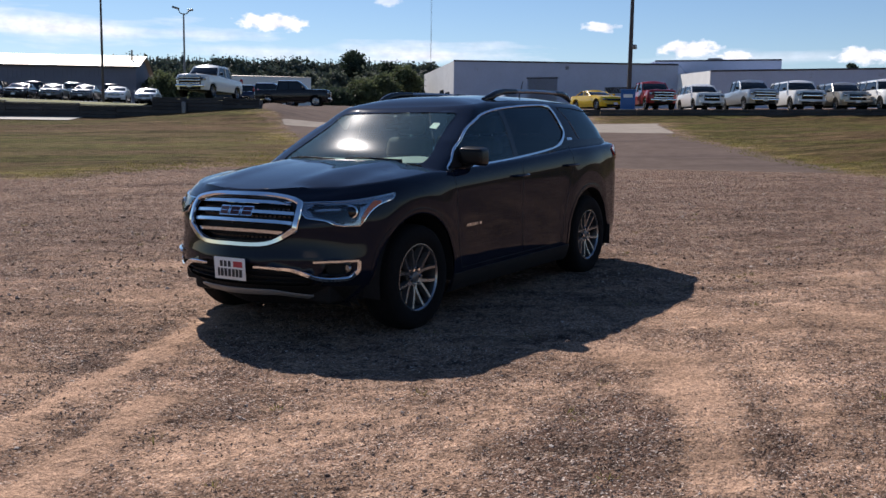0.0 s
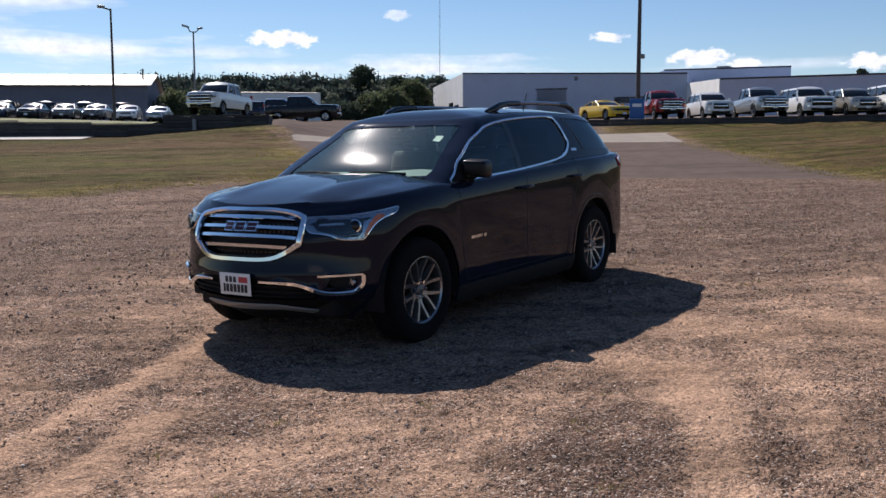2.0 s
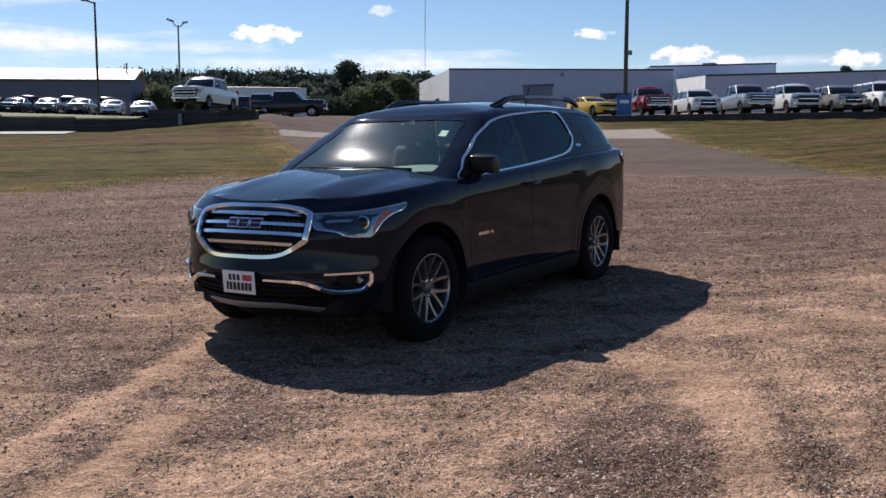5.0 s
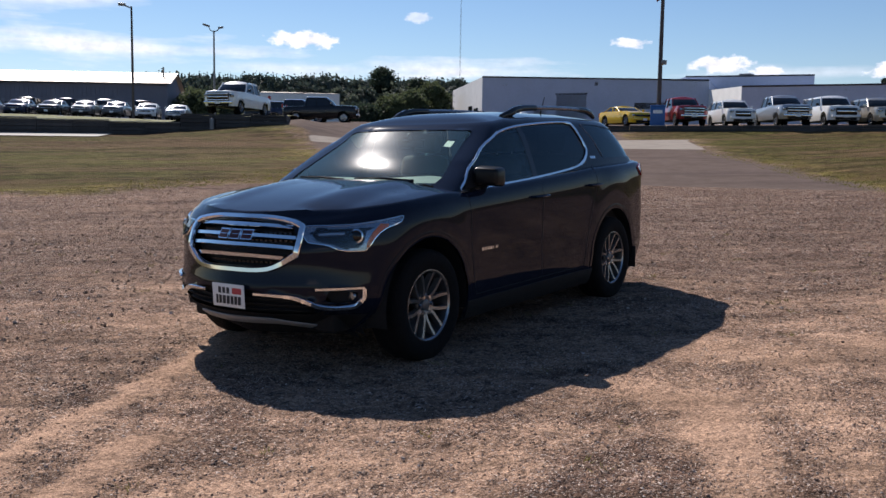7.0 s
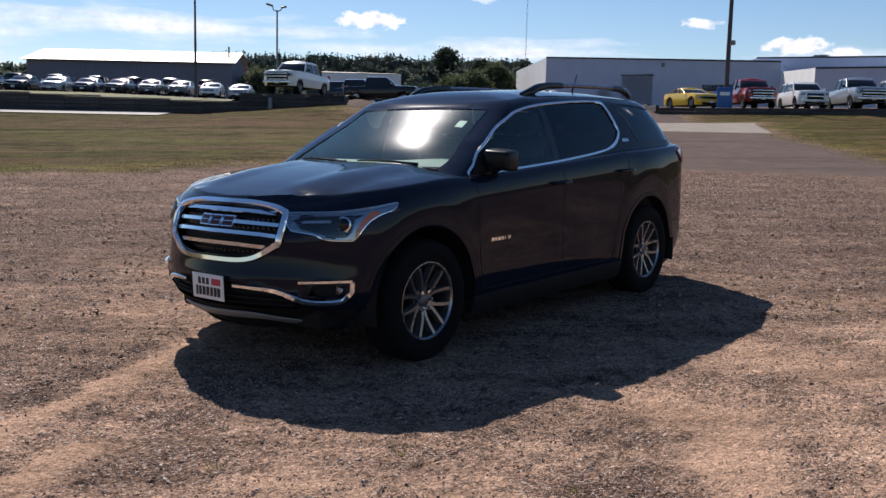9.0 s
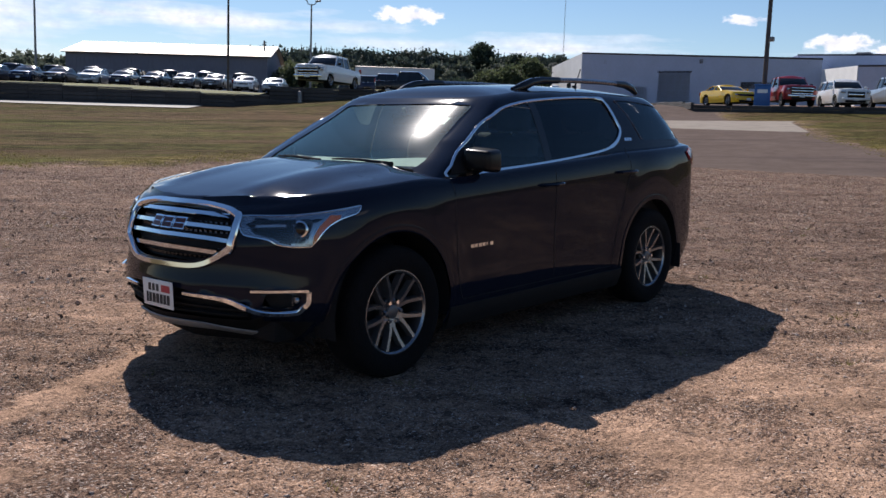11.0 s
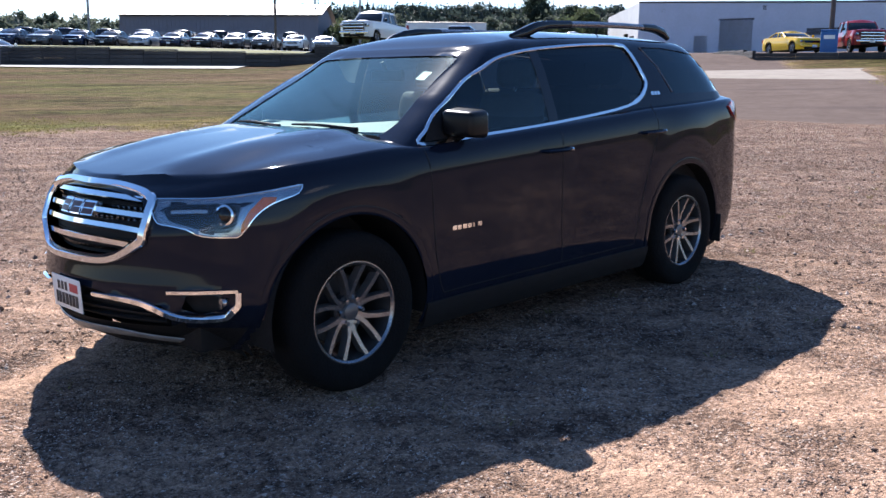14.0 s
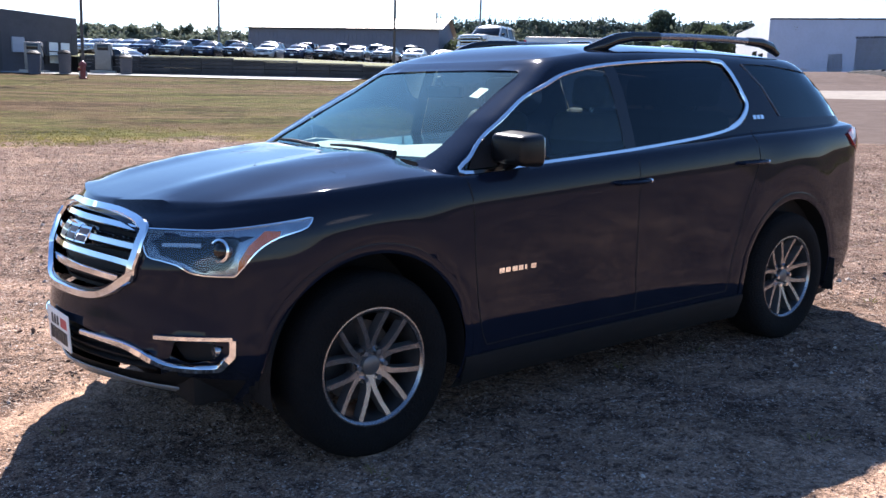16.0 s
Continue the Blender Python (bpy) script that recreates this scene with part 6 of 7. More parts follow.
def dealership():
    """Large flat-roofed painted block building on the right, with a higher part, an annexe and a roller door."""
    b = thing("dealership_building", "large flat-roofed grey-blue painted dealership building", "building")
    c0, l0 = polar(-147.36, 112, A), polar(-145.55, 130, A)
    r1 = polar(-160.9, 104, A)
    r2 = polar(-186, 104, A)
    z0 = 3.9
    top0, top1 = 1.36 + 112 * math.tan(radians(4.72)), 1.36 + 104 * math.tan(radians(4.55))
    topL = 1.36 + 130 * math.tan(radians(3.86))
    back = polar(-152, 160, A)
    part("white_side_wall", prism([c0, l0, polar(-146.5, 150, A), polar(-148, 132, A)], z0, 0, (top0 - 0.02, topL, topL, top0 - 0.02)), WALL_WHITE, b, "white end wall", smooth=False)
    far = (r1[0] - 30, r1[1] - 8)
    part("wall", prism([c0, r1, far, (c0[0] - 24, c0[1] - 6)], z0, 0, (top0, top1, top1, top0)), BLOCK, b, smooth=False)
    part("parapet_cap", wall_box(c0, r1, -0.002, 1.0, (top0 + top1) / 2 - 0.06, (top0 + top1) / 2 + 0.1, 1, 0.12), CAP, b, smooth=False) if abs(top0 - top1) < 0.1 else None
    bm = bmesh.new()
    tube(bm, [(c0[0], c0[1], top0), (r1[0], r1[1], top1)], 0.10, 6)
    part("parapet_cap", bm, CAP, b)
    # higher hall behind
    h0, h1 = polar(-159.55, 116, A), polar(-166.7, 112, A)
    ht = 1.36 + 114 * math.tan(radians(4.80))
    part("upper_hall", prism([h0, h1, (h1[0] - 20, h1[1] - 5), (h0[0] - 20, h0[1] - 10)], z0, 0, (ht + 0.1, ht - 0.2, ht - 0.2, ht + 0.1)), BLOCK, b, smooth=False)
    part("parapet_cap", tube(bmesh.new(), [(h0[0], h0[1], ht + 0.1), (h1[0], h1[1], ht - 0.2)], 0.10, 6), CAP, b)
    hv = polar(-163.0, 117, A)
    part("roof_unit", box_bm((hv[0], hv[1], ht + 0.2), (1.4, 1.4, 0.5), None, 0.05), STEEL, b)
    slope = polar(-157.6, 122, A)
    part("sloped_parapet", prism([h0, slope, (slope[0] - 4, slope[1] - 2), (h0[0] - 4, h0[1] - 2)], z0, 0, (ht + 0.1, ht - 1.0, ht - 1.0, ht + 0.1)), BLOCK, b, smooth=False)
    # annexe that juts out towards the yard; sunlight on its side is put in as white colour
    a0, a1, a2 = polar(-160.75, 105, A), polar(-162.78, 93, A), polar(-186, 93, A)
    at = 1.36 + 93 * math.tan(radians(4.18))
    a0t = 1.36 + 105 * math.tan(radians(3.95))
    part("annexe_wall", prism([a1, a2, (a2[0] - 30, a2[1]), (a1[0] - 30, a1[1] - 8)], z0 - 1, 0, (at, at - 0.2, at - 0.2, at)), BLOCK, b, smooth=False)
    part("annexe_side", prism([a0, (a1[0] + 0.02, a1[1] - 0.06), (a1[0] - 1, a1[1] + 1), (a0[0] - 1, a0[1] + 1)], z0 - 1, 0, (a0t, at + 0.01, at + 0.01, a0t)), WALL_WHITE, b, "side wall of the annexe, coloured white for sunlight", smooth=False)
    part("parapet_cap", tube(bmesh.new(), [(a1[0], a1[1], at), (a2[0], a2[1], at - 0.2)], 0.09, 6), CAP, b)
    # doors, windows, wall lamps
    def tt(az, p, q):
        dx, dy = math.cos(radians(az)), math.sin(radians(az))
        ex, ey = q[0] - p[0], q[1] - p[1]
        ox, oy = A[0] - p[0], A[1] - p[1]
        return (ox * dy - oy * dx) / (ex * dy - ey * dx)

    t0, t1 = tt(-151.9, c0, r1), tt(-153.75, c0, r1)
    d0 = part("roller_door", wall_box(c0, r1, t0, t1, 4.4, 4.4 + 3.9, 1, 0.10), DOOR_GREY, b, "grey sectional roller door", smooth=False)
    for k in range(6):
        part("door_section", wall_box(c0, r1, t0 + 0.002, t1 - 0.002, 4.45 + k * 0.64, 4.45 + k * 0.64 + 0.60, 1, 0.14), DOOR_GREY, d0, smooth=False)
    part("door_frame", wall_box(c0, r1, t0 - 0.004, t1 + 0.004, 8.28, 8.5, 1, 0.16), CAP, d0, smooth=False)
    part("side_door", wall_box(c0, r1, tt(-150.55, c0, r1), tt(-151.3, c0, r1), 4.4, 6.75, 1, 0.1), DOOR_GREY, b, smooth=False)
    t0, t1 = tt(-156.6, c0, r1), tt(-158.4, c0, r1)
    part("canopy", wall_box(c0, r1, t0, t1, 6.6, 7.3, 1, 0.8), CAP, b, smooth=False)
    for az, el in ((-148.75, 4.25), (-154.3, 4.22), (-160.15, 4.1)):
        t = tt(az, c0, r1)
        part("wall_lamp", wall_box(c0, r1, t - 0.008, t + 0.008, 1.36 + 110 * math.tan(radians(el)) - 0.2, 1.36 + 110 * math.tan(radians(el)) + 0.25, 1, 0.3), STEEL, b, smooth=False)
    for az in (-164.5, -168.4, -172.0):
        t = tt(az, a1, a2)
        part("wall_lamp", wall_box(a1, a2, t - 0.007, t + 0.007, 7.35, 7.75, 1, 0.3), STEEL, b, smooth=False)
    for t0, t1, za, zb in ((0.30, 0.42, 4.6, 7.4), (0.52, 0.60, 4.6, 6.6), (0.12, 0.24, 4.6, 7.0)):
        part("window", wall_box(c0, l0, t0, t1, za, zb, -1, 0.06), WINDOW_DARK, b, smooth=False)
        part("window", wall_box(c0, l0, t0, t1, za, zb, 1, 0.06), WINDOW_DARK, b, smooth=False)


def corner_office():
    """Dark flat-roofed building at the far left with a bright window and fuel pumps in front."""
    b = thing("service_building", "dark brown flat-roofed building with a bright window", "building")
    p1, p0 = polar(-106.3, 60, Z), polar(-98, 58, Z)
    deep = (-3.0, -14.0)
    z0 = ground_z(*p1) - 0.3
    t1, t0 = 1.43 + 60 * math.tan(radians(3.62)), 1.43 + 58 * math.tan(radians(4.25))
    q1, q0 = (p1[0] + deep[0], p1[1] + deep[1]), (p0[0] + deep[0], p0[1] + deep[1])
    part("wall", prism([p0, p1, q1, q0], z0, 0, (t0, t1, t1, t0)), BRICK_DARK, b, smooth=False)
    w = part("window", wall_box(p0, p1, 0.805, 0.955, z0 + 0.75, z0 + 1.95, -1, 0.05), WINDOW_LIT, b, "pale window with its bright reflection painted on", smooth=False)
    w2 = part("window", wall_box(p0, p1, 0.805, 0.955, z0 + 0.75, z0 + 1.95, 1, 0.05), WINDOW_LIT, b, "pale window with its bright reflection painted on", smooth=False)
    for side, pane in ((-1, w), (1, w2)):
        for t in (0.805, 0.88, 0.955):
            part("mullion", wall_box(p0, p1, t - 0.008, t + 0.008, z0 + 0.7, z0 + 2.0, side, 0.09), CAP, pane, smooth=False)
        part("mullion", wall_box(p0, p1, 0.805, 0.955, z0 + 1.40, z0 + 1.46, side, 0.09), CAP, pane, smooth=False)
        part("door", wall_box(p0, p1, 0.962, 0.998, z0 + 0.3, z0 + 2.5, side, 0.04), CAP, b, "dark entrance door", smooth=False)
        part("doorway", wall_box(p0, p1, 0.40, 0.52, z0 + 0.3, z0 + 2.4, side, 0.04), CAP, b, "dark doorway", smooth=False)
        for t0, t1, za, zb in ((0.58, 0.655, 1.3, 2.15), (0.665, 0.725, 0.9, 1.7)):
            part("meter_cabinet", wall_box(p0, p1, t0, t1, z0 + za, z0 + zb, side, 0.25), DOOR_GREY, b, "pale grey meter cabinet", smooth=False)
    return b


long_shed()
dealership()
corner_office()
# pale roof of a far shed, between the trucks and the trees
s0, s1 = polar(-133.8, 92, A), polar(-138.6, 92, A)
far = thing("far_shed", "distant shed with a pale metal wall", "building")
zs = 1.36 + 92 * math.tan(radians(3.5))
part("wall", prism([s0, s1, (s1[0] - 6, s1[1] - 6), (s0[0] - 6, s0[1] - 6)], 3.5, 0, (zs - 0.05, zs, zs, zs)), WALL_WHITE, far, smooth=False)
part("roof", prism([s0, s1, (s1[0] - 6, s1[1] - 6), (s0[0] - 6, s0[1] - 6)], zs, 0, (zs + 0.02, zs + 0.06, zs + 0.6, zs + 0.6)), ROOF_METAL, far, smooth=False)


# -- poles --
def lamp_post(az, r, origin, el_top, heads, mat=STEEL, radius=0.11, lean=0.0, label="tall steel lamp post with a flat lamp head"):
    x, y = polar(az, r, origin)
    z = ground_z(x, y)
    top = 1.38 + r * math.tan(radians(el_top)) - z
    post = thing("lamp_post", label, "lamp post", Matrix.Translation((x, y, z)), "lamp posts")
    part("pole", tube(bmesh.new(), [(0, 0, -0.2), (0, 0, top * 0.5), (0, 0, top)], [radius, radius * 0.85, radius * 0.65], 10), mat, post)
    part("foot", box_bm((0, 0, 0.1), (radius * 4, radius * 4, 0.35), None, 0.03), CONCRETE, post)
    rv = Vector((math.sin(radians(az)), -math.cos(radians(az)), 0))
    for side, long_, tilt in heads:
        d = rv * side
        arm = part("arm", tube(bmesh.new(), [(0, 0, top - 0.1), d * 0.3 + Vector((0, 0, top)), d * 0.45 + Vector((0, 0, top + tilt * 0.4))], 0.05, 6), mat, post)
        rot = Matrix((d, Vector((-d.y, d.x, 0)), Vector((0, 0, 1)))).transposed() @ Euler((0, radians(-20) * tilt, 0)).to_matrix()
        part("lamp_head", box_bm(d * (0.35 + long_ / 2) + Vector((0, 0, top + 0.05 + tilt * 0.5)), (long_, 0.45, 0.14), rot, 0.03), STEEL, post)
    return post


lamp_post(-126.56, 67.0, A, 8.10, ((-1, 0.5, 0.1),), RUSTY, 0.10)
lamp_post(-131.15, 88, A, 7.0, ((-1, 0.65, 0.8), (1, 0.5, 0.5)), STEEL, 0.11)
lamp_post(-114.17, 95, Z, 8.2, ((-1, 1.0, 0.6), (1, 0.9, 0.5)), STEEL, 0.12)
lamp_post(-106.56, 52, Z, 9.5, ((-1, 0.6, 0.2),), RUSTY, 0.085)

fx, fy = polar(-158.03, 65, A)
fz = ground_z(fx, fy)
flag = thing("flagpole", "tall brown steel flagpole with a furled flag", "flagpole", Matrix.Translation((fx, fy, fz)))
part("pole", tube(bmesh.new(), [(0, 0, -0.2), (0, 0, 5), (0, 0, 12.5)], [0.16, 0.14, 0.10], 12), RUSTY, flag)
bm = bmesh.new()
rows = []
for i in range(12):
    z = 8.6 + i * 0.18
    w = 0.30 + 0.16 * math.sin(i * 0.9)
    rows.append([bm.verts.new((0.12 * math.sin(j * 2.1 + i * 0.4), -0.1 - w * j / 5, z - 0.06 * j)) for j in range(6)])
for A_, B_ in zip(rows, rows[1:]):
    for j in range(5):
        bm.faces.new((A_[j], A_[j + 1], B_[j + 1], B_[j]))
part("flag", bm, FLAG_RED, flag, "limp faded red and blue flag")
part("pole_lamp", box_bm((0, 0.25, 4.3), (0.3, 0.3, 0.3), None, 0.05), STEEL, flag)
tx, ty = polar(-145.95, 420, A)
mast = thing("radio_mast", "distant thin lattice radio mast", "mast", Matrix.Translation((tx, ty, 6)))
for k in range(3):
    t = 2 * math.pi * k / 3
    part("leg", tube(bmesh.new(), [(0.25 * math.cos(t), 0.25 * math.sin(t), 0), (0.25 * math.cos(t), 0.25 * math.sin(t), 90)], 0.035, 5), STEEL, mast)
bm = bmesh.new()
for i in range(45):
    for k in range(3):
        t, q = 2 * math.pi * k / 3, 2 * math.pi * (k + 1) / 3
        tube(bm, [(0.25 * math.cos(t), 0.25 * math.sin(t), i * 2.0), (0.25 * math.cos(q), 0.25 * math.sin(q), i * 2.0 + 2)], 0.02, 4)
tagged(part("lattice", bm, STEEL, mast), kind="stuff")

# -- vehicles on the right-hand display row --
ROW = ((-156.15, 66, "coupe", "yellow", 54, "yellow two-door sports coupe"), (-159.35, 65, "pickup", "red", 37, "red crew-cab pickup truck with chrome grille"),
       (-162.2, 63.5, "suv", "white", 36, "white mid-size SUV"), (-164.95, 63, "pickup", "silver", 35, "silver and grey crew-cab pickup truck"),
       (-167.55, 63, "big_suv", "white", 34, "white full-size SUV"), (-169.95, 62.5, "suv", "champagne", 33, "pale silver SUV"), (-172.2, 62, "big_suv", "white", 32, "white full-size SUV"),
       (-174.9, 62, "pickup", "white", 31, "white pickup truck"))
names = {"coupe": "sports_coupe", "pickup": "pickup_truck", "suv": "suv", "big_suv": "suv", "sedan": "sedan"}
for az, r, kind, colour, head, text in ROW:
    x, y = polar(az, r, A)
    parked(names[kind], text + " on the lot", kind, colour, stand(x, y, head), "display row")
# -- the lifted white pickup on its pad, and dark pickups behind --
x, y = polar(-132.6, 57.5, A)
parked("pickup_truck", "white lifted crew-cab pickup truck on a raised pad", "pickup", "white", stand(x, y, 24, upper_z(x, y) - 0.02), "", 0.0)
for az, r, head, colour in ((-137.5, 72, 124, "black"), (-136.1, 78, 124, "dark_blue"), (-134.9, 83, 124, "black")):
    x, y = polar(az, r, A)
    parked("pickup_truck", "black crew-cab pickup truck seen from its side", "pickup", colour, stand(x, y, head), "dark pickups")
# -- rows of cars on the raised lot --
random.seed(7)
front = (("dark_blue", 0), ("grey", 0), ("dark_blue", 0), ("black", 0), ("silver", 0), ("dark_blue", 0), ("black", 0), ("grey", 0), ("grey", 0), ("white", 0), ("silver", 0))
for i, (colour, _) in enumerate(front):
    x, y = polar(-110.17 - 1.755 * i, 85 + 0.1 * i, Z)
    parked("sedan", colour.replace("_", " ") + " four-door sedan parked in a row on the raised lot", "sedan", colour, stand(x, y, 45 + random.uniform(-4, 4), upper_z(x, y)), "cars on the raised lot")
for i, colour in enumerate(("black", "dark_blue", "black", "grey", "black", "dark_blue", "silver", "black")):
    az = -111.2 - 2.1 * i
    x, y = polar(az, 94, Z)
    parked("suv", colour.replace("_", " ") + " SUV parked in the second row of the raised lot", "suv", colour, stand(x, y, 225, upper_z(x, y)), "second row on the raised lot")
for i, colour in enumerate(("white", "silver", "champagne", "silver")):
    x, y = polar(-106.7 - 0.85 * i, 89 - i, Z)
    parked("sedan", colour + " sedan at the end of the raised lot", "sedan", colour, stand(x, y, 40, upper_z(x, y)), "cars on the raised lot")
x, y = polar(-108.8, 58.5, Z)
parked("sedan", "white sedan parked beside the fuel pumps", "sedan", "white", stand(x, y, 118))


# -- smaller things --
x, y = polar(-157.98, 62.5, A)
b = thing("newspaper_box", "blue painted metal box standing by the flagpole", "box", stand(x, y, 22))
part("body", box_bm((0, 0, 0.72), (0.95, 0.95, 1.25), None, 0.04), BLUE_BOX, b)
part("lid", box_bm((0, 0, 1.38), (1.0, 1.0, 0.10), None, 0.03), BLUE_BOX, b)
part("label", box_bm((0.48, 0, 1.0), (0.012, 0.6, 0.22)), WHITE_PLATE, b, "pale faded label bar", smooth=False)
part("plinth", box_bm((0, 0, 0.05), (1.1, 1.1, 0.16), None, 0.03), CONCRETE, b)


def low_barrier(az0, az1, r, height, n):
    """A low dark timber edge along the front of the display row."""
    ob = thing("timber_edging", "low dark timber edging in front of the display row", "edging", kind="structure")
    run = [Vector((-56.0, -28.8, 0)).lerp(Vector((*polar(az0, r, A), 0)), k / 5) for k in range(5)] + [Vector((*polar(az0 + (az1 - az0) * i / n, r, A), 0)) for i in range(n + 1)]
    full = height
    for i, (a, c) in enumerate(zip(run, run[1:])):
        height = full * min(1, 0.45 + 0.13 * i)
        d = (c - a).normalized()
        rot = Matrix((d, Vector((-d.y, d.x, 0)), Vector((0, 0, 1)))).transposed()
        m = (a + c) / 2
        for k in range(2):
            q = part("timber", box_bm((0, 0, 0), ((c - a).length - 0.02, 0.2, height / 2 - 0.01), None, 0.015, 1), TIMBER, ob, smooth=False)
            q.matrix_world = Matrix.Translation((m.x, m.y, ground_z(m.x, m.y) + height * (k + 0.5) / 2 - 0.06)) @ rot.to_4x4()


low_barrier(-154.2, -178.0, 60.0, 0.42, 11)


def fuel_pump(az, r):
    x, y = polar(az, r, Z)
    p = thing("fuel_pump", "grey fuel pump on a low plinth", "fuel pump", stand(x, y, 60), "fuel pumps")
    part("cabinet", box_bm((0, 0, 0.95), (0.5, 0.9, 1.5), None, 0.05), STEEL, p)
    part("display", box_bm((0.26, 0, 1.45), (0.03, 0.6, 0.3), None, 0.01), WINDOW_DARK, p)
    part("plinth", box_bm((0, 0, 0.08), (0.9, 1.4, 0.2), None, 0.03), CONCRETE, p)
    part("hose", tube(bmesh.new(), [(0.1, 0.46, 1.5), (0.15, 0.62, 1.0), (0.1, 0.60, 0.5), (0.1, 0.50, 0.9)], 0.025, 6), RUBBER, p)


for az_, r_ in ((-104.0, 57.0), (-107.7, 56.5)):
    fuel_pump(az_, r_)


def bin_(az, r, mat, label, h=1.05):
    x, y = polar(az, r, Z)
    p = thing("rubbish_bin", label, "bin", stand(x, y, 40), "rubbish bins")
    bm = bmesh.new()
    lathe(bm, [(0.001, 0), (0.30, 0), (0.34, h * 0.9), (0.36, h * 0.92)], 16, "z")
    part("drum", bm, mat, p)
    bm = bmesh.new()
    lathe(bm, [(0.37, h * 0.91), (0.36, h * 0.96), (0.20, h * 1.08), (0.001, h * 1.1)], 16, "z")
    part("lid", bm, PLASTIC, p)


bin_(-104.0, 55.0, BIN_BLUE, "dull blue plastic rubbish bin with a dark lid", 1.15)
bin_(-105.6, 55.2, BRICK_DARK, "dark rubbish bin standing before the window", 1.2)
bin_(-108.9, 54.5, BRICK_DARK, "dark rubbish bin beside the fuel pumps", 1.0)

x, y = polar(-106.55, 49.5, Z)
h = thing("fire_hydrant", "red painted fire hydrant in the grass", "hydrant", stand(x, y, 0))
bm = bmesh.new()
lathe(bm, [(0.20, -0.1), (0.20, 0.06), (0.13, 0.08), (0.13, 0.62), (0.18, 0.64), (0.18, 0.70), (0.12, 0.80), (0.04, 0.86), (0.001, 0.87)], 14, "z")
part("barrel", bm, material("hydrant_red", (0.20, 0.035, 0.03), 0.5), h)
for d in ((0, 1), (0, -1), (1, 0)):
    part("outlet", tube(bmesh.new(), [(d[0] * 0.1, d[1] * 0.1, 0.48), (d[0] * 0.24, d[1] * 0.24, 0.48)], 0.07, 10), MATS["hydrant_red"], h)

# ---- trees ----
LEAF = leafy("dark_leaves", (0.052, 0.074, 0.044), (0.034, 0.050, 0.034))
LEAF_LIGHT = leafy("yellow_green_leaves", (0.112, 0.136, 0.062), (0.070, 0.088, 0.044))
# needles and far leaves are paler: distance haze is put into their colour
NEEDLE = leafy("conifer_needles", (0.072, 0.094, 0.072), (0.044, 0.060, 0.050), 0.5, 0.25)
HAZY = leafy("hazy_far_leaves", (0.150, 0.172, 0.122), (0.100, 0.118, 0.085))
BARK = material("grey_brown_bark", (0.075, 0.06, 0.05), 0.9, 0, 0.3, 3, 0.6, 12)


def leaf(co, fc, c, size, rng_):
    a = Vector((rng_.gauss(0, 1), rng_.gauss(0, 1), rng_.gauss(0, 1))).normalized()
    b = a.orthogonal().normalized()
    b = (Matrix.Rotation(rng_.uniform(0, 6.28), 3, a) @ b) * size
    d = a.cross(b) * rng_.uniform(0.5, 0.9)
    n = len(co)
    co += [c - b, c - d, c + b, c + d * 0.7]
    fc.append((n, n + 1, n + 2, n + 3))


def crown(co, fc, base, top, radius, clumps, leaves, size, rng_, squash=1.0):
    """Leaf clumps of many sizes, set round an uneven outline with gaps."""
    mid = (base + top) / 2
    for _ in range(clumps):
        t = rng_.uniform(0, 2 * math.pi)
        k = rng_.uniform(-1, 1)
        r = radius * math.sqrt(max(0.02, 1 - k * k)) * rng_.uniform(0.45, 1.0)
        c = Vector((r * math.cos(t), r * math.sin(t), mid + k * (top - base) / 2 * squash))
        cr = radius * rng_.uniform(0.16, 0.36)
        for _ in range(leaves):
            o = Vector((rng_.gauss(0, 0.5), rng_.gauss(0, 0.5), rng_.gauss(0, 0.42))) * cr
            leaf(co, fc, c + o, size * rng_.uniform(0.6, 1.4), rng_)


def mesh_part(name, co, fc, mat, parent=None, label=""):
    me = bpy.data.meshes.new(name)
    me.from_pydata(co, [], fc)
    me.materials.append(mat)
    ob = new(name, me)
    ob.parent = parent
    if label:
        tagged(ob, label)
    return ob


def tree(az, r, origin, el_top, width, label, mat=LEAF, seed=1, low=0.12, dense=1.0):
    rng_ = random.Random(seed)
    x, y = polar(az, r, origin)
    z = ground_z(x, y)
    h = 1.4 + r * math.tan(radians(el_top)) - z
    t = thing("tree", label, "tree", Matrix.Translation((x, y, z)))
    part("trunk", tube(bmesh.new(), [(0, 0, -0.3), (0.1, 0.05, h * 0.3), (0, 0.1, h * 0.62), (0.1, 0, h * 0.85)], [h * 0.028, h * 0.02, h * 0.012, h * 0.004], 8), BARK, t)
    for i in range(7):
        a, k = rng_.uniform(0, 6.28), rng_.uniform(0.25, 0.7)
        d = Vector((math.cos(a), math.sin(a), 0.7)) * width * 0.4
        part("limb", tube(bmesh.new(), [(0, 0, h * k), d * 0.5 + Vector((0, 0, h * k)), d + Vector((0, 0, h * k))], [h * 0.010, h * 0.006, h * 0.002], 5), BARK, t)
    co, fc = [], []
    core(co, fc, h * 0.92, width * 0.34, rng_, 0.35)
    crown(co, fc, h * low, h, width / 2, int(120 * dense), 70, max(0.17, h * 0.017), rng_)
    mesh_part("crown", co, fc, mat, t)
    return t


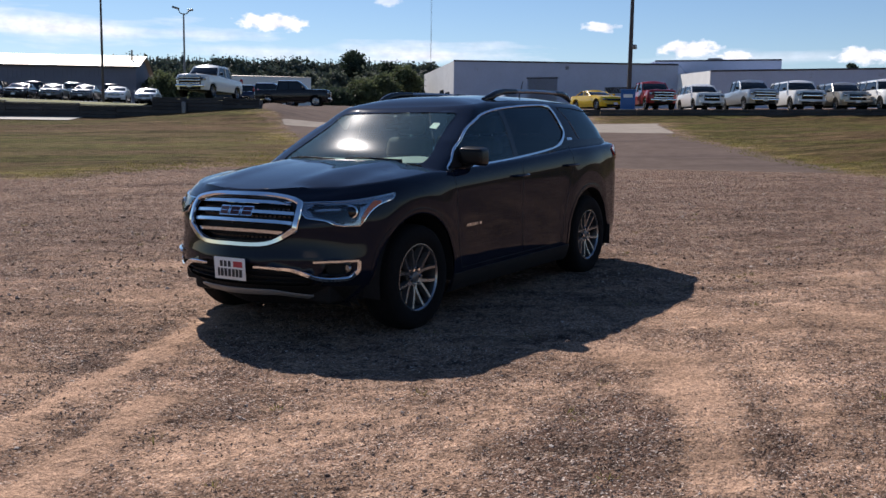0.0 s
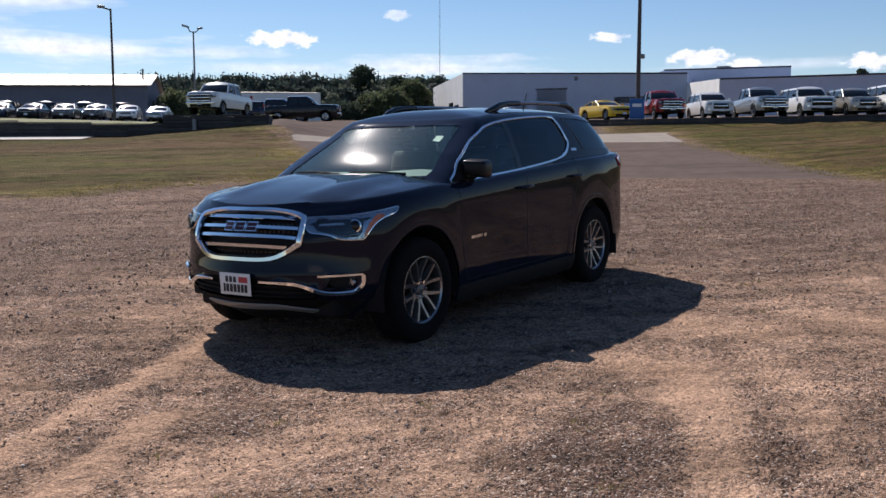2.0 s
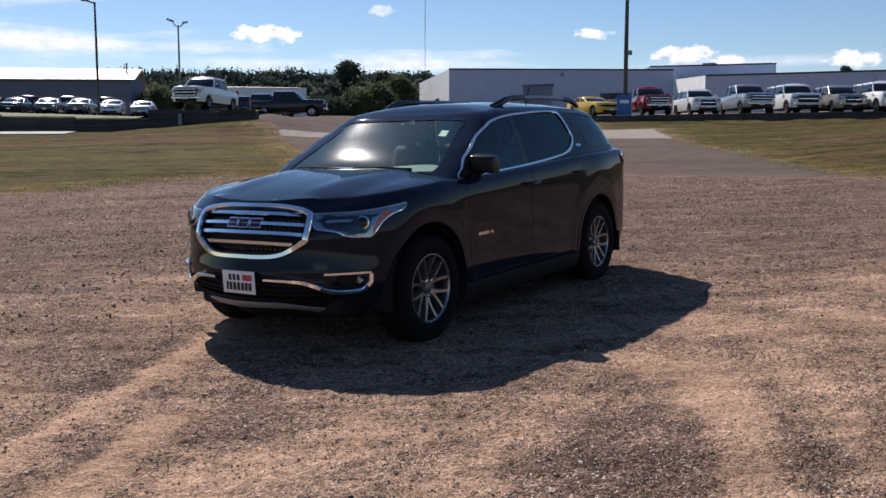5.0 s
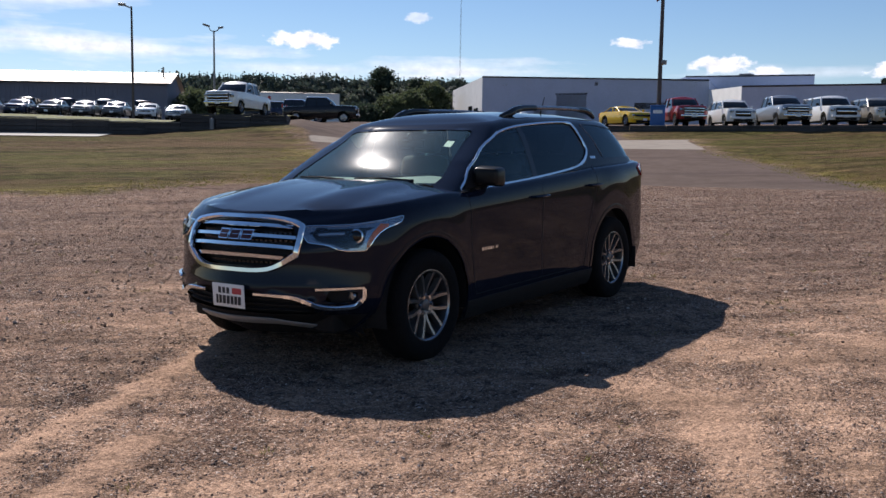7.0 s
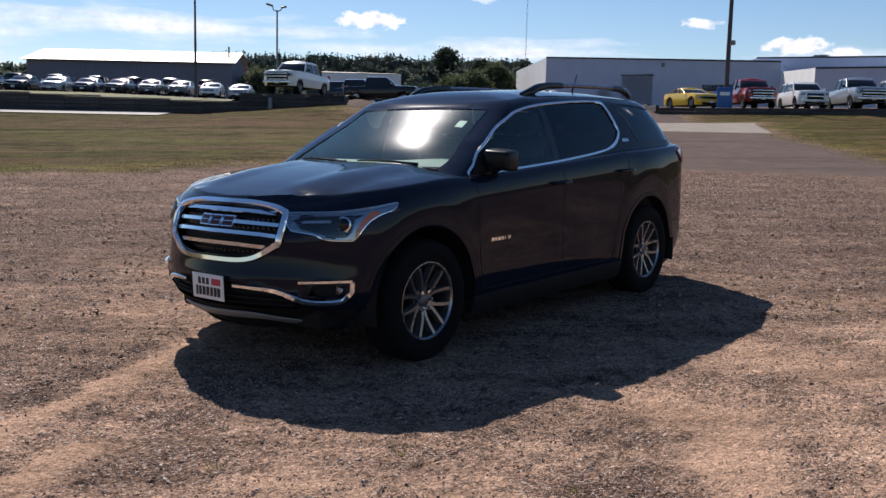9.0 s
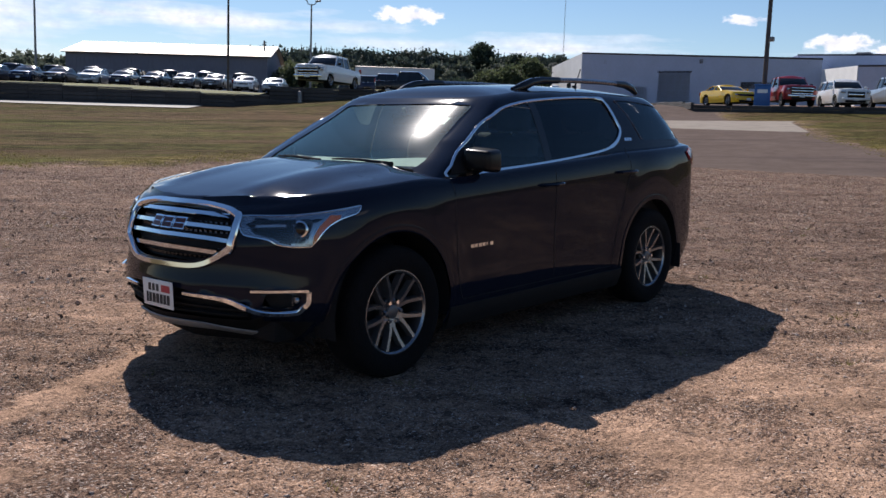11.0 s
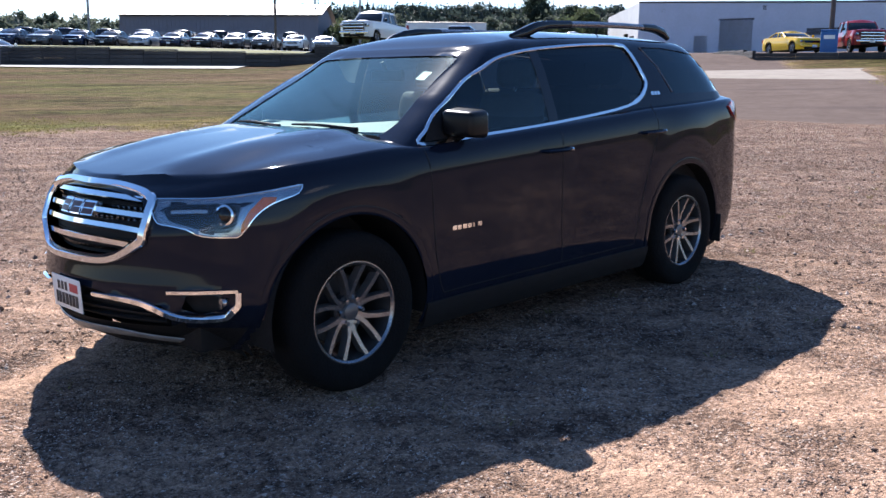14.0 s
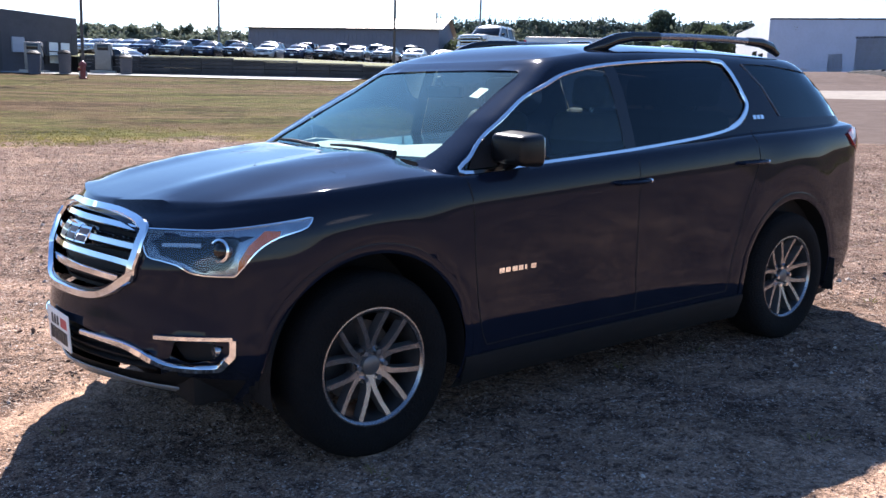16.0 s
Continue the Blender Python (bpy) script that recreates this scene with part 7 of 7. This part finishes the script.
def core(co, fc, h, w, rng_, taper):
    """The dense inside of a far tree, a rough hull."""
    n0, rows, m = len(co), 7, 9
    for i in range(rows):
        u = i / (rows - 1)
        prof = (1 - u) if taper > 0.9 else math.sqrt(max(0.0, 1 - (2 * u - 0.9) ** 2 / 1.25))
        for j in range(m):
            a = 2 * math.pi * j / m
            r = w * prof * rng_.uniform(0.7, 1.1) + 0.05
            co.append(Vector((r * math.cos(a), r * math.sin(a), h * (0.06 + 0.92 * u))))
    for i in range(rows - 1):
        for j in range(m):
            fc.append((n0 + i * m + j, n0 + i * m + (j + 1) % m, n0 + (i + 1) * m + (j + 1) % m, n0 + (i + 1) * m + j))


def woods(name, label, spans, mat, conifer, seed):
    """Far woods as one mass: many small trees, each with its own height."""
    rng_ = random.Random(seed)
    co, fc = [], []
    for origin, a0, a1, r, el0, el1, n in spans:
        for i in range(n):
            f = (i + rng_.uniform(0, 1)) / n
            az, rr = a0 + (a1 - a0) * f, r + rng_.uniform(-10, 12)
            x, y = polar(az, rr, origin)
            z = ground_z(x, y)
            h = 1.4 + rr * math.tan(radians(el0 + (el1 - el0) * f + rng_.gauss(0, 0.13))) - z
            k0 = len(co)
            if conifer:
                w = h * rng_.uniform(0.26, 0.40)
                core(co, fc, h, w * 0.72, rng_, 1.0)
                tiers = 13
                for q in range(tiers):
                    u = q / (tiers - 1)
                    for _ in range(14):
                        a = rng_.uniform(0, 6.28)
                        d = w * (1 - u) ** 0.9 * rng_.uniform(0.4, 1.0) + 0.06
                        leaf(co, fc, Vector((d * math.cos(a), d * math.sin(a), h * (0.12 + 0.88 * u) - 0.12 * d)), 0.14 + 1.0 * (1 - u), rng_)
            else:
                w = h * rng_.uniform(0.28, 0.42)
                core(co, fc, h * 0.93, w * 0.8, rng_, 0.35)
                crown(co, fc, h * 0.15, h, w, 42, 26, 0.34, rng_)
            for j in range(k0, len(co)):
                co[j] = co[j] + Vector((x, y, z))
    ob = mesh_part(name, co, fc, mat)
    tagged(ob, label, "woods", kind="stuff")


woods("conifer_woods", "distant dark conifer woods along the skyline", ((A, -127.5, -146.2, 185, 4.42, 4.5, 130), (A, -127.5, -146.5, 178, 4.2, 4.3, 150), (A, -127.5, -146.5, 170, 3.7, 3.8, 90)), NEEDLE, True, 3)
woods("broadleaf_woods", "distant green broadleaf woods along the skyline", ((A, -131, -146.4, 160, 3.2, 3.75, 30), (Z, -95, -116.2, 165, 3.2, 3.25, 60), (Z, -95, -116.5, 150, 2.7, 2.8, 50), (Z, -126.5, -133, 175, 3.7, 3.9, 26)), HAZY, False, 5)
woods("mixed_woods", "distant dense mixed woods behind the sales lot", ((A, -127.5, -146.5, 180, 4.1, 4.2, 80), (A, -133, -146.5, 168, 3.6, 3.7, 50)), NEEDLE, False, 9)
tree(-141.2, 165, A, 5.02, 5.6, "large round dark green tree above the woods", LEAF, 11, 0.3, 1.5)
tree(-143.3, 165, A, 4.48, 4.4, "round dark tree at the edge of the woods", LEAF, 21, 0.2, 1.2)
tree(-144.3, 125, A, 4.2, 4.8, "leafy yellow-green tree beside the white building", LEAF_LIGHT, 13, 0.02, 1.5)
tree(-143.0, 120, A, 3.65, 4.4, "leafy yellow-green tree beside the white building", LEAF_LIGHT, 12, 0.02, 1.5)
tree(-141.7, 118, A, 3.25, 5.0, "low leafy green tree in front of the woods", LEAF_LIGHT, 14, 0.0, 1.3)
tree(-139.9, 115, A, 2.75, 4.6, "low dark bush in front of the woods", LEAF, 15, 0.0, 1.2)
tree(-129.9, 118, A, 3.25, 5.0, "leafy green tree at the end of the metal building", LEAF_LIGHT, 16, 0.0, 1.3)
tree(-130.9, 124, A, 3.55, 5.0, "leafy green tree at the end of the metal building", LEAF, 17, 0.0, 1.2)
tree(-170.4, 150, A, 4.42, 2.6, "dark tree top behind the roof of the dealership", LEAF, 18, 0.3, 1.0)


# ---- loose stones and clods on the yard, and grass at its edge ----


def pebbles(name, tones):
    """Loose stones, each with a tone of its own."""
    m = material(name, (0.3, 0.24, 0.2), 0.9, 0, 0.2, 60, 0.3, 300)
    nt = m.node_tree
    b = nt.nodes["Principled BSDF"]
    g, ramp, mx = nt.nodes.new("ShaderNodeNewGeometry"), nt.nodes.new("ShaderNodeValToRGB"), nt.nodes.new("ShaderNodeMix")
    ramp.color_ramp.interpolation = "LINEAR"
    el = ramp.color_ramp.elements
    while len(el) < len(tones):
        el.new(0.5)
    for e, (at, c) in zip(el, tones):
        e.position, e.color = at, (*c, 1)
    mx.data_type, mx.blend_type = "RGBA", "MULTIPLY"
    nt.links.new(g.outputs["Random Per Island"], ramp.inputs[0])
    grain = nt.nodes.new("ShaderNodeTexNoise")
    grain.inputs["Scale"].default_value = 150
    mr = nt.nodes.new("ShaderNodeMapRange")
    mr.inputs["To Min"].default_value, mr.inputs["To Max"].default_value = 0.6, 1.4
    nt.links.new(grain.outputs["Fac"], mr.inputs["Value"])
    mx.inputs["Factor"].default_value = 1.0
    nt.links.new(ramp.outputs[0], mx.inputs["A"])
    nt.links.new(mr.outputs[0], mx.inputs["B"])
    nt.links.new(mx.outputs["Result"], b.inputs["Base Color"])
    return m


STONE = pebbles("yard_stones", ((0.0, (0.095, 0.062, 0.046)), (0.35, (0.185, 0.118, 0.084)), (0.75, (0.37, 0.245, 0.172)), (0.93, (0.42, 0.33, 0.27)), (1.0, (0.60, 0.51, 0.44))))
CLOD = pebbles("earth_clods", ((0.0, (0.11, 0.072, 0.050)), (0.5, (0.19, 0.125, 0.085)), (1.0, (0.33, 0.22, 0.15))))
PEBBLE = STONE
BLADE = leafy("dry_grass_blades", (0.24, 0.20, 0.060), (0.13, 0.125, 0.034), 0.8, 0.5)


def scatter(name, label, n, place, lo, hi, mat, seed, flat=0.6, plain=False):
    """Strews n uneven stones over the ground, as one mesh."""
    rng_ = np.random.RandomState(seed)
    g = (1 + math.sqrt(5)) / 2
    base = np.array([(-1, g, 0), (1, g, 0), (-1, -g, 0), (1, -g, 0), (0, -1, g), (0, 1, g), (0, -1, -g), (0, 1, -g), (g, 0, -1), (g, 0, 1), (-g, 0, -1), (-g, 0, 1)]) / 1.9
    faces = [(0, 11, 5), (0, 5, 1), (0, 1, 7), (0, 7, 10), (0, 10, 11), (1, 5, 9), (5, 11, 4), (11, 10, 2), (10, 7, 6), (7, 1, 8), (3, 9, 4), (3, 4, 2), (3, 2, 6), (3, 6, 8), (3, 8, 9), (4, 9, 5), (2, 4, 11), (6, 2, 10), (8, 6, 7), (9, 8, 1)]
    if plain:
        base = np.array([(1, 0, 0), (-1, 0, 0), (0, 1, 0), (0, -1, 0), (0, 0, 1), (0, 0, -1)], float)
        faces = [(0, 2, 4), (2, 1, 4), (1, 3, 4), (3, 0, 4), (2, 0, 5), (1, 2, 5), (3, 1, 5), (0, 3, 5)]
    nv = len(base)
    xy = np.array([place(rng_) for _ in range(n)])
    zz = np.array([ground_z(x, y) for x, y in xy])
    size = lo + (hi - lo) * rng_.rand(n) ** 3.2
    v = base[None] * rng_.uniform(0.62, 1.2, (n, nv, 1)) * size[:, None, None] * np.stack([np.ones(n), rng_.uniform(0.55, 1.0, n), np.full(n, flat) * rng_.uniform(0.6, 1.3, n)], 1)[:, None, :]
    a = rng_.uniform(0, 6.28, n)
    c_, s_ = np.cos(a)[:, None], np.sin(a)[:, None]
    out = np.empty_like(v)
    out[:, :, 0] = xy[:, :1] + c_ * v[:, :, 0] - s_ * v[:, :, 1]
    out[:, :, 1] = xy[:, 1:] + s_ * v[:, :, 0] + c_ * v[:, :, 1]
    out[:, :, 2] = zz[:, None] + (size * flat * 0.2)[:, None] + v[:, :, 2]
    fc = (np.array(faces)[None] + (np.arange(n) * nv)[:, None, None]).reshape(-1, 3)
    ob = mesh_part(name, out.reshape(-1, 3).tolist(), fc.tolist(), mat)
    tagged(ob, label, "stones", kind="stuff")


def yard_place(rng_):
    while True:
        r, a = 1.8 + 11.5 * rng_.rand() ** 0.8, radians(rng_.uniform(-205, -88))
        x, y = 5.6 + r * math.cos(a), 4.1 + r * math.sin(a)
        if rng_.rand() < 0.45 - 1.6 * sandiness(x, y) + 0.5 * noise.noise((x * 0.9, y * 0.9, 1)):
            return x, y


def near_place(rng_):
    while True:
        r, a = 1.6 + 5.6 * rng_.rand() ** 0.85, radians(rng_.uniform(-215, -85))
        x, y = 5.2 + r * math.cos(a), 4.1 + r * math.sin(a)
        if rng_.rand() < 0.55 - 1.0 * sandiness(x, y) + 0.8 * noise.noise((x * 1.6, y * 1.6, 2)):
            return x, y


def clod_place(rng_):
    while True:
        if rng_.rand() < 0.4:
            t = rng_.rand()
            x, y = 4.5 - 2.5 * t + rng_.normal(0, 0.12) - 0.06, 0.45 - 1.25 * t + rng_.normal(0, 0.12) - 0.14
        else:
            x, y = yard_place(rng_)
        if math.hypot(x - 5.6, y - 4.1) > 1.6:
            return x, y


def mid_place(rng_):
    while True:
        r, a = 6.5 + 17 * rng_.rand() ** 0.75, radians(rng_.uniform(-200, -95))
        x, y = 5.6 + r * math.cos(a), 4.1 + r * math.sin(a)
        if abs(x) < 2.4 and abs(y) < 1.0:
            continue
        g, t, _ = surfaces(x, y) if r > 12 else (-4, -4, -4)
        if sandiness(x, y) > 0.15:
            continue
        if g < 0.5 * rng_.normal() and t < 0.3 * rng_.normal() and rng_.rand() < 0.55 + 0.9 * noise.noise((x * 0.8, y * 0.8, 5)):
            return x, y


scatter("coarse_gravel", "coarse brown gravel strewn over the yard", 52000, mid_place, 0.004, 0.026, PEBBLE, 23, 0.7, True)
scatter("gravel_stones", "loose grey-brown gravel stones on the yard", 12000, yard_place, 0.004, 0.015, STONE, 21)
scatter("fine_gravel", "fine gravel lying on the sandy yard", 90000, near_place, 0.0025, 0.010, STONE, 24, 0.6, True)
scatter("earth_clods", "brown clods of earth beside the wheel tracks", 1800, clod_place, 0.005, 0.017, CLOD, 22, 0.55)


def grass_blades():
    rng_ = np.random.RandomState(31)
    co, fc = [], []
    made = 0
    while made < 5000:
        r, a = 17 + 22 * rng_.rand() ** 1.3, radians(rng_.uniform(-186, -100))
        x, y = 5.5 + r * math.cos(a), 4.0 + r * math.sin(a)
        g = surfaces(x, y)[0]
        if g < -0.6 or rng_.rand() > 0.25 + 0.8 * noise.noise((x * 0.25, y * 0.25, 3)) + 0.3 - 0.25 * abs(g):
            continue
        made += 1
        z = ground_z(x, y) - 0.01
        h = rng_.uniform(0.015, 0.05)
        for _ in range(3):
            t, w = rng_.uniform(0, 6.28), 0.009 + 0.0003 * r
            dx, dy = math.cos(t), math.sin(t)
            ox, oy = rng_.uniform(-0.08, 0.08, 2)
            k = len(co)
            co += [(x + ox - dx * w, y + oy - dy * w, z), (x + ox + dx * w, y + oy + dy * w, z), (x + ox + rng_.uniform(-0.06, 0.06), y + oy + rng_.uniform(-0.06, 0.06), z + h)]
            fc.append((k, k + 1, k + 2))
    tagged(mesh_part("grass_blades", co, fc, BLADE), "short dry grass and weeds", "grass", kind="stuff")


def weed_tufts():
    """Small dry weeds that grow through the gravel."""
    rng_ = np.random.RandomState(41)
    co, fc = [], []
    for i in range(150):
        x, y = yard_place(rng_)
        z = ground_z(x, y) - 0.004
        for _ in range(rng_.randint(7, 16)):
            t, h = rng_.uniform(0, 6.28), rng_.uniform(0.015, 0.05)
            ox, oy = rng_.normal(0, 0.022, 2)
            dx, dy = math.cos(t), math.sin(t)
            k = len(co)
            co += [(x + ox - dx * 0.003, y + oy - dy * 0.003, z), (x + ox + dx * 0.003, y + oy + dy * 0.003, z), (x + ox * 2.2 + dy * 0.01, y + oy * 2.2, z + h)]
            fc.append((k, k + 1, k + 2))
    tagged(mesh_part("weeds", co, fc, BLADE), "small dry weeds growing through the gravel", "weeds", kind="stuff")


grass_blades()
weed_tufts()
